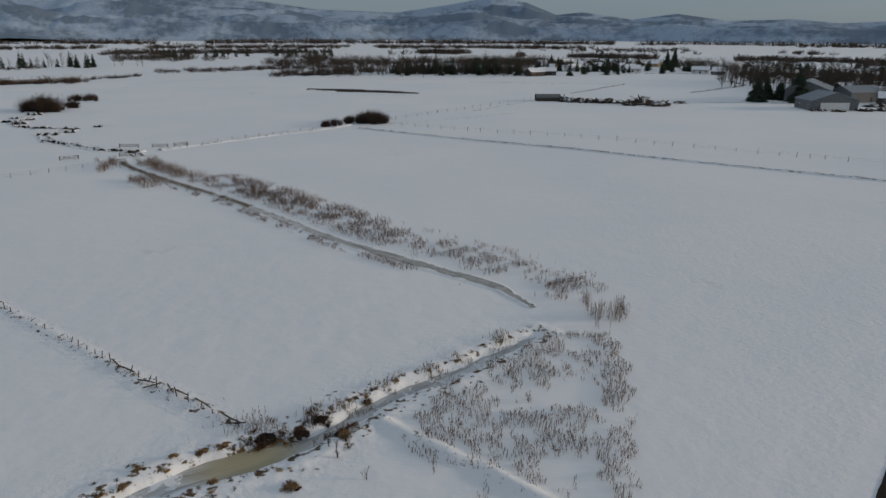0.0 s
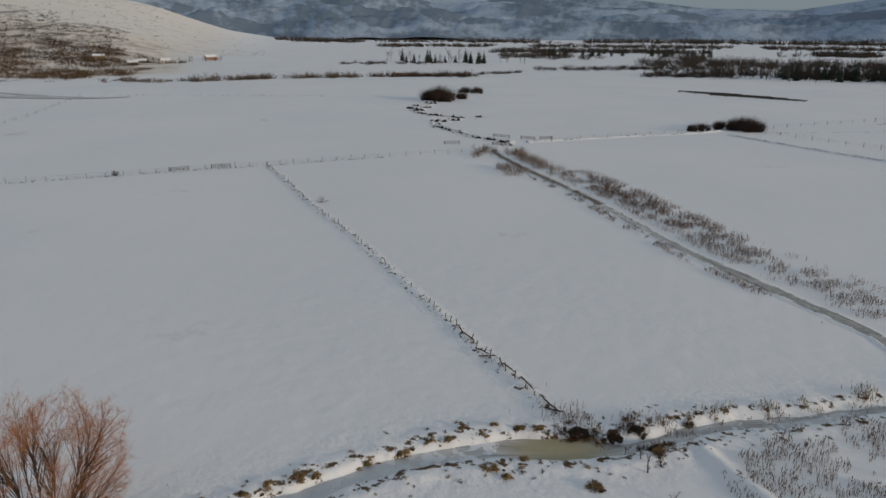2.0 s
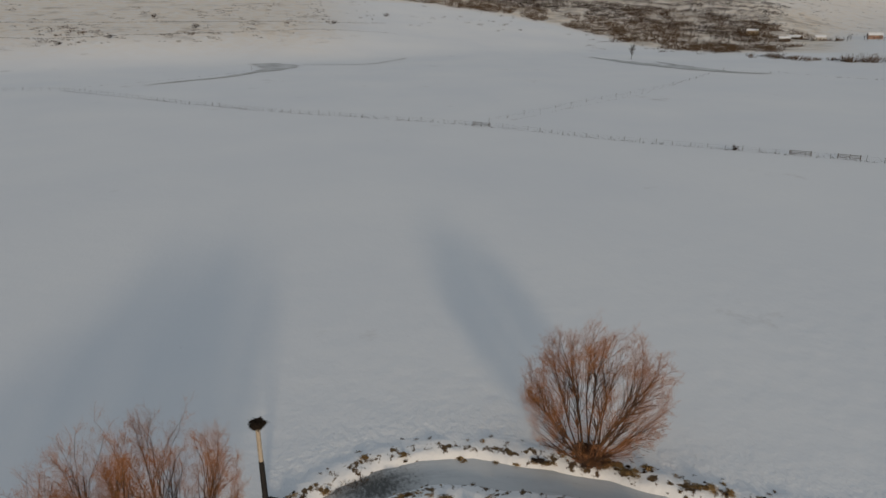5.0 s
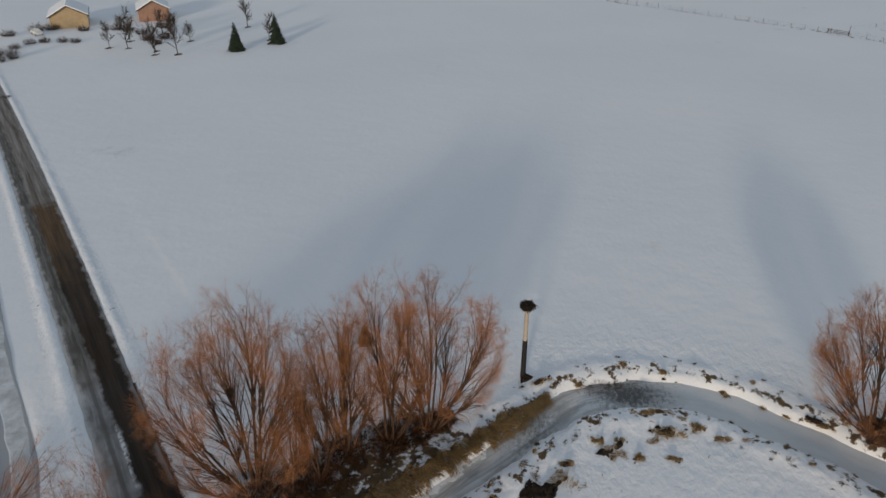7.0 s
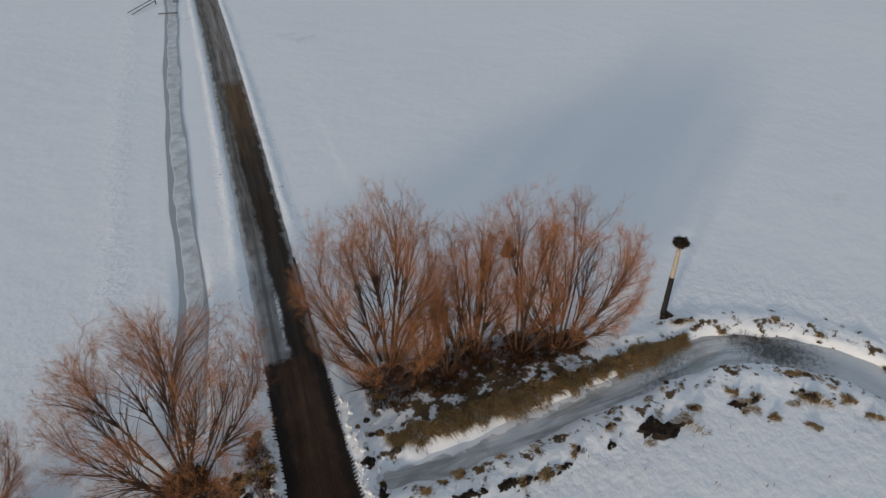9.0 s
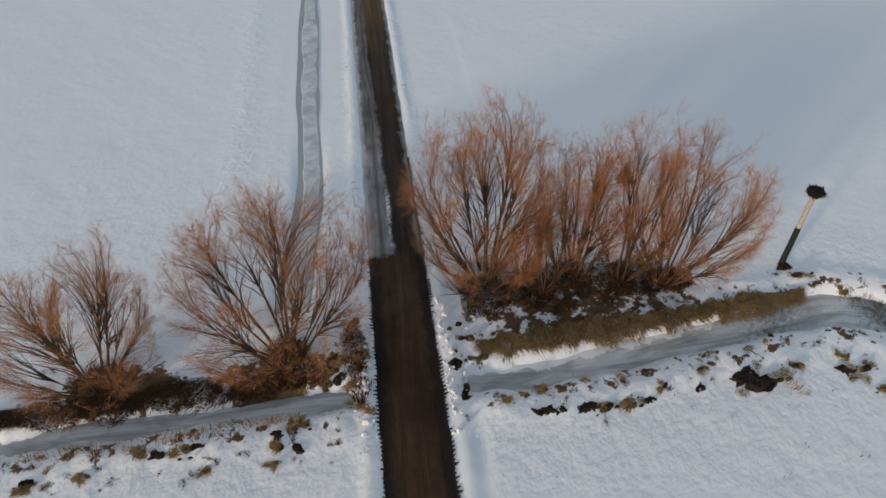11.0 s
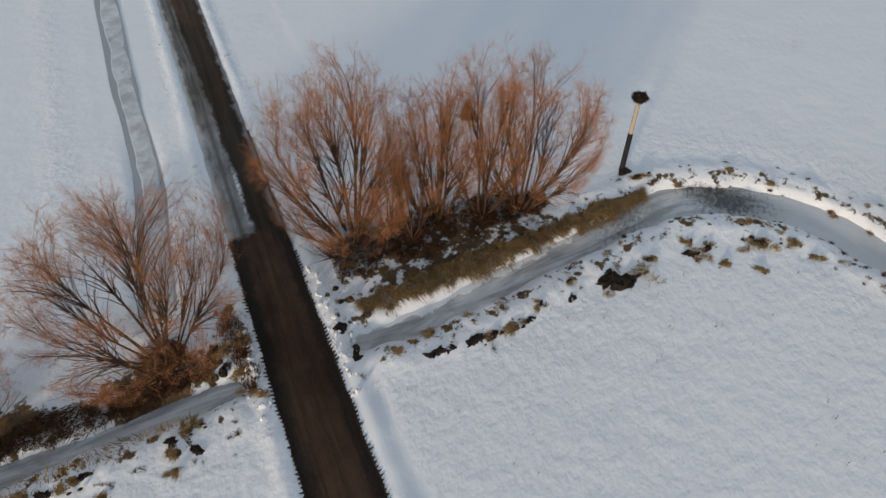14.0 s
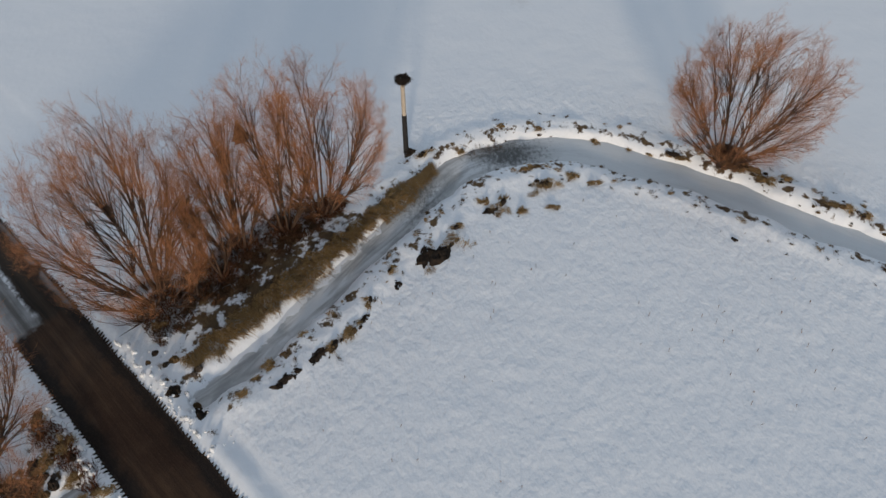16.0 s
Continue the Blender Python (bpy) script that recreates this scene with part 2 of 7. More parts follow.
def make_ice():
    m = Mat("stream_ice", 0.3)
    t, u, v = m.uv()
    flow = m.noise(1.0, 6, 0.62, (1.1, 0.16, 1.0), t, 0.8)
    patch, fine = m.noise(0.30, 4, 0.6, distort=0.5), m.noise(3.0, 5, 0.6)
    c = m.mix(m.ramp(flow, 0.40, 0.60), (0.34, 0.34, 0.335), (0.64, 0.645, 0.645))
    c = m.mix(m.ramp(patch, 0.56, 0.68, 0.0, 0.7), c, (0.27, 0.28, 0.28))
    c = m.mix(m.ramp(m.math("ABSOLUTE", m.math("SUBTRACT", flow, 0.56), 0), 0.0, 0.012, 0.55, 0.0), c, (0.62, 0.64, 0.66))
    c = m.mix(m.ramp(m.attribute("silt"), 0.0, 1.0), c, (0.40, 0.35, 0.22))
    snowed = m.ramp(m.math("ADD", m.attribute("ledge"), m.ramp(m.noise(0.8, 6, 0.6), 0.3, 0.7, -0.38, 0.38)), 0.50, 0.60)
    c = m.mix(snowed, c, (0.80, 0.82, 0.85))
    c = m.mix(m.ramp(m.math("ADD", m.attribute("pale"), m.ramp(patch, 0.3, 0.7, -0.15, 0.15)), 0.1, 0.9, 0.0, 0.85), c, (0.66, 0.67, 0.67))
    speck = m.noise(2.2, 7, 0.75, (1.0, 1.6, 1.0))
    wet = m.ramp(m.math("ADD", m.attribute("wet"), m.ramp(speck, 0.3, 0.7, -0.45, 0.45)), 0.25, 0.95, 0.0, 0.9)
    m.colour(m.mix(wet, c, (0.055, 0.055, 0.050)))
    m.gloss(m.math("MAXIMUM", m.ramp(flow, 0.35, 0.65, 0.25, 0.5), m.ramp(snowed, 0, 1, 0.2, 0.7))).bump((fine, 0.01), (snowed, 0.04))
    return m.m


def make_track_ice():
    m = Mat("ditch_ice", 0.4)
    t, u, v = m.uv()
    sway = m.ramp(m.noise(1.0, 3, 0.5, (0.15, 0.14, 1.0), t), 0.3, 0.7, -0.22, 0.22)
    left = m.ramp(m.math("ADD", u, sway), 0.50, 0.56)
    right = m.ramp(m.math("SUBTRACT", sway, u), 0.74, 0.80)
    lip = m.ramp(m.math("ABSOLUTE", m.math("SUBTRACT", m.math("ADD", u, sway), 0.49), 0), 0.02, 0.05, 0.8, 0.0)
    body = m.mix(m.ramp(m.noise(0.7, 6, 0.62), 0.36, 0.64), (0.42, 0.44, 0.45), (0.68, 0.70, 0.72))
    body = m.mix(m.ramp(m.noise(0.25, 5, 0.7), 0.58, 0.66, 0.0, 0.6), body, (0.30, 0.31, 0.32))
    body = m.mix(m.math("MAXIMUM", left, right), body, (0.34, 0.36, 0.38))
    m.colour(m.mix(lip, body, (0.80, 0.82, 0.84))).bump((m.noise(2.0, 4), 0.03))
    return m.m


def make_road():
    m = Mat("muddy_road", 0.75)
    t, u, v = m.uv()
    rut = m.noise(1.0, 6, 0.62, (3.2, 0.06, 1.0), t)
    streak = m.noise(1.0, 5, 0.6, (7.0, 0.22, 1.0), t)
    blotch, grit = m.noise(0.16, 4, 0.6), m.noise(9.0, 4)
    wob = m.ramp(m.noise(0.5, 5, 0.65), 0.3, 0.7, -0.16, 0.16)
    side = m.math("ADD", m.math("ABSOLUTE", u, 0), wob)
    mud = m.mix(m.ramp(rut, 0.34, 0.66), (0.026, 0.013, 0.007), (0.088, 0.049, 0.025))
    mud = m.mix(m.ramp(blotch, 0.40, 0.62, 0.0, 0.85), mud, (0.026, 0.013, 0.008))
    mud = m.mix(m.ramp(streak, 0.52, 0.74, 0.0, 0.30), mud, (0.125, 0.080, 0.046))
    mud = m.mix(m.ramp(side, 0.50, 0.76, 0.0, 0.95), mud, (0.013, 0.009, 0.007))
    mud = m.mix(m.ramp(grit, 0.5, 0.8, 0.0, 0.25), mud, (0.10, 0.062, 0.034))
    # further along: packed grey ice over one wheel track, the other wet and black, then brown
    onset = m.math("ADD", v, m.ramp(wob, -0.16, 0.16, -0.6, 0.6))
    far = m.ramp(onset, 33.8, 34.3)
    border = m.ramp(v, 40.0, 66.0, 0.02, 0.30)
    lane = m.ramp(m.math("SUBTRACT", m.math("ADD", u, m.math("MULTIPLY", wob, 0.8)), border), -0.05, 0.10)
    ice = m.mix(m.ramp(m.noise(0.35, 5), 0.35, 0.65), (0.12, 0.115, 0.11), (0.34, 0.34, 0.34))
    ice = m.mix(m.ramp(streak, 0.44, 0.66, 0.0, 0.65), ice, (0.105, 0.098, 0.09))
    ice = m.mix(m.ramp(m.math("ABSOLUTE", m.math("SUBTRACT", u, 0.46), 0), 0.04, 0.12, 0.7, 0.0), ice, (0.085, 0.078, 0.070))
    ice = m.mix(m.ramp(m.math("ADD", v, m.ramp(blotch, 0.3, 0.7, -5.0, 5.0)), 47.0, 55.0, 0.0, 0.8), ice, m.mix(m.ramp(streak, 0.45, 0.62), (0.060, 0.056, 0.050), (0.16, 0.155, 0.145)))
    ice = m.mix(m.ramp(m.math("ADD", u, m.math("MULTIPLY", wob, 0.7)), 0.78, 0.94, 0.0, 0.7), ice, (0.50, 0.51, 0.52))
    ridge = m.math("MULTIPLY", m.ramp(m.math("ABSOLUTE", m.math("SUBTRACT", u, 0.08), 0), 0.05, 0.10, 1.0, 0.0), m.math("MULTIPLY", m.ramp(onset, 35.0, 36.0), m.ramp(onset, 39.5, 42.5, 1.0, 0.0)))
    ice = m.mix(m.math("MULTIPLY", ridge, m.ramp(m.noise(3.0, 4), 0.4, 0.55)), ice, (0.72, 0.73, 0.75))
    wet = m.mix(m.ramp(rut, 0.40, 0.70), (0.018, 0.013, 0.009), (0.056, 0.037, 0.023))
    brown = m.mix(m.ramp(rut, 0.36, 0.66), (0.060, 0.036, 0.018), (0.150, 0.095, 0.050))
    wet = m.mix(m.ramp(m.math("ADD", v, m.ramp(blotch, 0.3, 0.7, -6.0, 6.0)), 64.0, 74.0), wet, brown)
    pale = m.mix(m.ramp(m.math("ADD", m.math("MULTIPLY", rut, 0.8), m.math("MULTIPLY", streak, 0.2)), 0.38, 0.62), (0.10, 0.080, 0.062), (0.30, 0.29, 0.28))
    wet = m.mix(m.ramp(m.math("ADD", v, m.ramp(wob, -0.16, 0.16, -1.5, 1.5)), 85.0, 88.0, 0.0, 0.9), wet, pale)
    wet = m.mix(m.ramp(side, 0.78, 0.94, 0.0, 0.75), wet, (0.30, 0.29, 0.285))
    m.colour(m.mix(far, mud, m.mix(lane, wet, ice)))
    m.gloss(m.ramp(blotch, 0.35, 0.65, 0.7, 0.95)).bump((rut, 0.05), (streak, 0.03), (grit, 0.02))
    return m.m


def make_mountain():
    m = Mat("hazed_mountain", 0.85)
    t, u, v = m.uv()
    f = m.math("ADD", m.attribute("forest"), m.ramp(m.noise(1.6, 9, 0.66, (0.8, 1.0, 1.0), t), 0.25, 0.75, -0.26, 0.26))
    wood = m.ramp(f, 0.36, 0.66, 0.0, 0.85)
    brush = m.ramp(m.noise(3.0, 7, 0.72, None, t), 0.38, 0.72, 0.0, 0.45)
    # blue of the distant haze is mixed into both snow and forest colours
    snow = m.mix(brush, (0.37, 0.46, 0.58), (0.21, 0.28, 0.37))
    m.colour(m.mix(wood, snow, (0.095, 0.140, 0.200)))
    return m.m


OPEN_WATER = plain("open_water", (0.02, 0.022, 0.022), (0.06, 0.06, 0.055), 0.2, 0.12, 0.0)
SNOW = make_snow_ground()
ICE, TRACK_ICE, ROAD, MOUNTAIN = make_ice(), make_track_ice(), make_road(), make_mountain()
POND_ICE = plain("pond_ice", (0.38, 0.38, 0.37), (0.70, 0.71, 0.72), 0.12, 0.5, 0.0)
CLEAN_SNOW = plain("drifted_snow", (0.80, 0.82, 0.85), (0.86, 0.87, 0.89), 1.5, 0.7, 0.04)
BARK = plain("willow_bark", (0.035, 0.022, 0.016), (0.105, 0.062, 0.040), 4.0, 0.9, 0.01)
BOUGH = plain("willow_bough", (0.14, 0.062, 0.032), (0.32, 0.140, 0.066), 2.0, 0.85, 0.0, by_island=True)
TWIG = plain("willow_twig", (0.30, 0.115, 0.043), (0.53, 0.255, 0.112), 0.6, 0.7, 0.0, by_island=True)
SUCKER = plain("willow_sucker", (0.034, 0.016, 0.009), (0.155, 0.062, 0.027), 0.8, 0.85, 0.0, by_island=True)
DRY_GRASS = plain("dry_grass", (0.13, 0.078, 0.032), (0.43, 0.29, 0.13), 1.5, 0.85, 0.0, by_island=True)
DARK_GRASS = plain("wet_grass", (0.040, 0.026, 0.015), (0.15, 0.095, 0.042), 1.5, 0.9, 0.0, by_island=True)
REED = plain("reed_stalk", (0.085, 0.055, 0.040), (0.27, 0.18, 0.125), 0.3, 0.9, 0.0, by_island=True)
GOLD_REED = plain("golden_reed", (0.10, 0.068, 0.036), (0.27, 0.185, 0.095), 0.3, 0.9, 0.0, by_island=True)
DARK_RUST = plain("dark_litter", (0.030, 0.017, 0.010), (0.115, 0.058, 0.028), 1.0, 0.95, 0.0, by_island=True)
SOIL = plain("black_soil", (0.012, 0.010, 0.009), (0.050, 0.035, 0.024), 3.0, 0.95, 0.05)
OLD_WOOD = plain("weathered_wood", (0.045, 0.034, 0.027), (0.12, 0.092, 0.070), 5.0, 0.9, 0.01)
PALE_POLE = plain("peeled_pole", (0.36, 0.31, 0.25), (0.50, 0.44, 0.36), 6.0, 0.8, 0.01)
TAR = plain("tarred_pole", (0.010, 0.010, 0.011), (0.030, 0.028, 0.028), 6.0, 0.7, 0.01)
STICKS = plain("nest_sticks", (0.012, 0.009, 0.007), (0.045, 0.032, 0.022), 5.0, 0.95, 0.0, by_island=True)
BRUSH = plain("bare_brush", (0.028, 0.019, 0.016), (0.075, 0.050, 0.036), 0.2, 0.9, 0.0, by_island=True)
BROWN_BRUSH = plain("brown_brush", (0.070, 0.045, 0.028), (0.135, 0.092, 0.056), 0.1, 0.9, 0.0, by_island=True)
FAR_TREE = plain("bare_far_trees", (0.030, 0.025, 0.022), (0.085, 0.065, 0.050), 0.1, 0.9, 0.0, by_island=True)
NEEDLE = plain("conifer_needles", (0.014, 0.024, 0.017), (0.035, 0.050, 0.030), 0.5, 0.9, 0.0, by_island=True)
RUST_NEEDLE = plain("rusty_needles", (0.20, 0.075, 0.03), (0.33, 0.14, 0.05), 1.0, 0.9, 0.0, by_island=True)
WALL_TAN = plain("tan_siding", (0.36, 0.27, 0.16), (0.44, 0.34, 0.21), 1.0, 0.8, 0.01)
WALL_GREY = plain("grey_siding", (0.12, 0.13, 0.135), (0.19, 0.20, 0.20), 1.0, 0.8, 0.01)
WALL_ORANGE = plain("orange_siding", (0.27, 0.16, 0.12), (0.34, 0.21, 0.15), 1.0, 0.8, 0.01)
WALL_WHITE = plain("white_siding", (0.62, 0.62, 0.60), (0.74, 0.74, 0.72), 1.0, 0.8, 0.01)
WALL_DARK = plain("dark_boards", (0.045, 0.036, 0.030), (0.10, 0.08, 0.065), 2.0, 0.9, 0.01)
ROOF_METAL = plain("blue_grey_metal_roof", (0.16, 0.19, 0.22), (0.24, 0.27, 0.30), 1.0, 0.45, 0.005, 0.3)
GLASS_M = plain("dark_window_glass", (0.02, 0.024, 0.03), (0.035, 0.04, 0.045), 1.0, 0.08, 0.0)
# ---- the land ----
ICE_Z = -0.42
# the stream: x, y, half width of its ice
STREAM = curve_through([(52, -66, 0.95), (24, -49, 0.75), (3.0, -32.7, 0.55), (-0.9, -30.1, 0.60), (-4.6, -27.0, 0.50), (-8.5, -23.9, 0.50), (-12.4, -20.7, 0.55), (-16.0, -17.7, 0.50),
                        (-19.9, -14.9, 0.60), (-22.5, -12.7, 0.85), (-26.6, -10.0, 0.95), (-31.7, -6.8, 1.0), (-37.1, -3.3, 1.15), (-40.8, -0.3, 1.35), (-43.0, 4.7, 1.5), (-43.1, 9.5, 1.5),
                        (-41.3, 13.7, 1.45), (-39.5, 17.7, 1.3), (-37.3, 21.3, 1.25), (-35.3, 24.7, 1.2), (-33.5, 27.9, 1.1), (-30.1, 34.6, 0.85), (-26.5, 40.3, 0.9), (-22.3, 44.5, 1.1),
                        (-18.6, 46.9, 1.5), (-15.0, 49.0, 1.5), (-11.4, 51.2, 0.7), (-8.5, 54.5, 0.85), (-4.7, 59.0, 0.85), (0.9, 63.2, 0.9), (6.0, 67.9, 0.8), (11.0, 72.6, 0.45)], 0.4)
CHANNEL = curve_through([(11.6, 80.4, 0.05), (9.2, 84.6, 0.30), (6.1, 89.0, 0.55), (-7.4, 100.2, 0.70), (-17.6, 109.0, 0.55), (-30.0, 122.0, 0.60), (-45.5, 138.5, 0.5),
                         (-63.5, 154.5, 0.7), (-79.8, 170.5, 0.7), (-87.0, 182.0, 0.7)], 0.6)
UPSTREAM = curve_through([(-84, 186, 0.8), (-90, 193, 1.2), (-100, 196, 0.8), (-112, 204, 1.3), (-122, 211, 0.9), (-131, 224, 1.6), (-128, 236, 1.0), (-141, 239, 1.4), (-150, 243, 1.0),
                          (-160, 256, 1.3), (-166, 278, 1.0), (-172, 296, 0.8)], 0.6)
DITCH = curve_through([(-30, 243, 0.5), (2.8, 221, 0.5), (36, 201.5, 0.5), (70.9, 178.5, 0.5), (104.2, 158, 0.5), (180, 112, 0.5)], 0.8)
ROAD_FROM, ROAD_WAY = np.array([-1.9, -0.4]), unit(np.array([-0.650, -0.760]))
ROAD_LEFT = np.array([-ROAD_WAY[1], ROAD_WAY[0]])
ROAD_HALF = 1.95


def road_place(x, y):
    """The way along the road and the distance to its left, for points."""
    u, v = x - ROAD_FROM[0], y - ROAD_FROM[1]
    past = u * ROAD_WAY[0] + v * ROAD_WAY[1]
    return past, u * ROAD_LEFT[0] + v * ROAD_LEFT[1] - bend(past)


def bend(past):
    return 3.0 * np.clip((past - 55) / 150, 0, 3) ** 2


TRACK = curve_through([(-15.5, -27.5), (-19.5, -31.5), (-25.2, -37.3), (-33.8, -48.0), (-40.2, -55.6), (-48.6, -65.6), (-61, -80), (-74.8, -95.5), (-89.0, -112.5), (-130, -165)], 0.7)


def nearest(px, py, line, reach):
    """The distance from points to a sampled line, and the index of its nearest sample, where it is within reach."""
    d, who = np.full(px.shape, 1e9), np.zeros(px.shape, int)
    lo, hi = line[:, :2].min(0) - reach, line[:, :2].max(0) + reach
    near = np.flatnonzero((px > lo[0]) & (px < hi[0]) & (py > lo[1]) & (py < hi[1]))
    for chunk in np.array_split(near, max(1, len(near) // 4000)):
        if len(chunk):
            q = (px[chunk, None] - line[None, :, 0]) ** 2 + (py[chunk, None] - line[None, :, 1]) ** 2
            who[chunk] = q.argmin(1)
            d[chunk] = np.sqrt(q.min(1))
    return d, who


def hill(x, y):
    """The foothills to the west."""
    r, az = np.hypot(x, y), np.degrees(np.arctan2(-x, y))
    crest = np.interp(az, [38, 44, 45.7, 47.6, 49.8, 51.5, 53.6, 58, 66, 76, 85, 95, 111, 125, 150], [-1.15, -0.95, -0.50, 0.0, 0.75, 1.45, 1.85, 2.3, 2.4, 2.3, 2.0, 1.9, 1.8, 1.6, -1.15])
    far = np.interp(az, [52, 66, 80], [1700, 1450, 1150])
    top = np.maximum(34 + far * np.tan(np.radians(crest)), 0)
    foot = np.interp(az, [44, 50, 55, 62, 75, 92, 115], [1050, 900, 680, 590, 520, 440, 420])
    s = np.clip((r - foot) / (far - foot), 0, 1.0)
    h = top * (0.6 * s + 0.4 * s * s)
    bluff = 9 * smooth(455, 545, r + 30 * fbm(x, y, 90, 3, 7)) * smooth(78, 90, az) * (1 - smooth(125, 145, az))
    return (h * (1 + 0.10 * fbm(x, y, 260, 4, 5)) + bluff) * (az > 38) * (az < 150)


def land(x, y):
    """Heights of the ground and its masks."""
    r = np.hypot(x, y)
    z = hill(x, y) + 0.25 * fbm(x, y, 60, 3, 3) * smooth(60, 160, r)
    past, lat = road_place(x, y)
    off_road = smooth(ROAD_HALF + 0.5, ROAD_HALF + 2.2, np.abs(lat))
    rough = fbm(x, y, 1.6, 3, 11)
    near = 1 - smooth(90, 140, r)
    bare = np.zeros_like(x)
    d, who = nearest(x, y, STREAM, 14.0)
    half = STREAM[who, 2]
    side = d + 0.30 * fbm(x, y, 2.4, 3, 21) + 0.12 * rough
    bed = 1 - smooth(half - 0.55, half + 0.60, side)
    lip = np.exp(-((d - half - 1.7) / 0.9) ** 2)
    shoal = 1 - 0.30 * smooth(50, 54, y)
    z = z + off_road * (-0.88 * shoal * bed + 0.16 * lip + 0.17 * rough * np.exp(-((d - half - 1.2) / 1.6) ** 2)) + 0.03 * rough * near * off_road
    bare = np.maximum(bare, off_road * 0.46 * np.exp(-((d - half - 1.0) / 1.0) ** 2))
    d3, _ = nearest(x, y, TRACK, 10.0)
    fine = 1 - smooth(44, 58, r)
    z = z - 0.22 * (1 - smooth(0.9, 1.6, d3)) * off_road * fine
    # ploughed berms beside the road
    berm = np.exp(-((np.abs(lat) - ROAD_HALF - 0.75) / 0.45) ** 2) * (0.15 + 0.14 * rough) * fine
    z = z * np.where(np.abs(lat) < ROAD_HALF + 0.4, smooth(0, 0.4, np.abs(lat) - ROAD_HALF), 1.0) * (1 - (1 - fine) * (1 - smooth(9, 22, np.abs(lat))) * (past < 330)) + berm - 0.05 * (np.abs(lat) < ROAD_HALF) - 0.03 * (1 - fine) * (np.abs(lat) < 9)
    # leaf litter under the willows, between them and the water
    for cx, cy, rx, ry, turn, much in ((-29.0, -13.6, 9.0, 3.0, -35, 0.64), (-11.6, -23.8, 4.2, 2.3, -38, 0.80), (-4.6, -30.2, 4.4, 2.2, -38, 0.80), (-41.6, 19.2, 2.8, 1.6, 60, 0.55),
                                       (-15.4, -21.6, 0.7, 4.0, -42, 0.5), (-15.2, 50.6, 4.5, 1.2, 25, 0.5)):
        c, s = math.cos(radians(turn)), math.sin(radians(turn))
        u, v = ((x - cx) * c + (y - cy) * s) / rx, (-(x - cx) * s + (y - cy) * c) / ry
        bare = np.maximum(bare, much * (1 - smooth(0.5, 1.25, np.hypot(u, v))) * off_road)
    az = np.degrees(np.arctan2(-x, y))
    belt = np.interp(az, [54.0, 58.4, 63.9, 70.7, 77.0, 81.4, 85.5], [560, 535, 590, 725, 800, 835, 850])
    scrub = smooth(-20, 40, r - belt) * smooth(48, 54, az) * (1 - smooth(86, 100, az)) * (1 - 0.9 * smooth(950, 1250, r) * (1 - smooth(58, 66, az))) * 0.50
    scrub = np.maximum(scrub, smooth(440, 560, r) * smooth(84, 92, az) * (1 - smooth(120, 140, az)) * 0.26)
    scrub = np.maximum(scrub, 0.43 * smooth(45, 48, az) * (1 - smooth(64, 74, az)) * smooth(850, 950, r) * 0.45)
    inner = (1 - smooth(30, 50, y)) * smooth(-60, -40, -np.hypot(x, y)) * smooth(-1.5, 1.5, d - half)
    lump = np.clip(0.16 + 0.16 * fbm(x, y, 70, 3, 15) + (0.30 + 0.35 * (x < -43) + 0.40 * smooth(36, 42, y)) * np.exp(-((d - half - 2.5) / 3.5) ** 2) + 0.66 * inner + 0.40 * smooth(12, 40, x) * (1 - smooth(120, 220, r)), 0, 1)
    # an old trail beside the frozen ditch, and a smooth shoulder along the road
    lump = np.clip(lump + 0.75 * np.exp(-((d3 - 6.0) / 1.3) ** 2) * (lat > 6), 0, 1)
    lump = lump * (1 - 0.75 * smooth(-4.3, -3.6, lat) * (lat < -ROAD_HALF) * (past < 26))
    z = z + 0.05 * rough * np.exp(-((d3 - 6.0) / 1.0) ** 2) * (lat > 6)
    return z, bare, scrub, lump


def axis_lines(lo, hi, step):
    grown = [step]
    while sum(grown) < 4300:
        grown.append(grown[-1] * 1.065)
    out = np.cumsum(grown)
    return np.concatenate([lo - out[::-1], np.arange(lo, hi + step / 2, step), hi + out])


gx, gy = axis_lines(-56.0, 22.0, 0.34), axis_lines(-46.0, 82.0, 0.34)
GX, GY = np.meshgrid(gx, gy)
gz, g_bare, g_scrub, g_lump = land(GX.ravel(), GY.ravel())
gi = np.arange(GX.size).reshape(GX.shape)
ground_mesh = mesh_of("ground", np.stack([GX.ravel(), GY.ravel(), gz], -1), np.stack([gi[:-1, :-1], gi[:-1, 1:], gi[1:, 1:], gi[1:, :-1]], -1))
for key, values in (("bare", g_bare), ("scrub", g_scrub), ("lump", g_lump)):
    layer = ground_mesh.attributes.new(key, "FLOAT", "POINT")
    layer.data.foreach_set("value", values.astype(np.float32))
ground = tagged(part("ground", ground_mesh, SNOW), "snow-covered pasture with bare earth along the banks", "ground", kind="structure")


def height(x, y):
    return float(land(np.array([float(x)]), np.array([float(y)]))[0][0])


def heights(x, y):
    return land(np.asarray(x, float), np.asarray(y, float))[0]


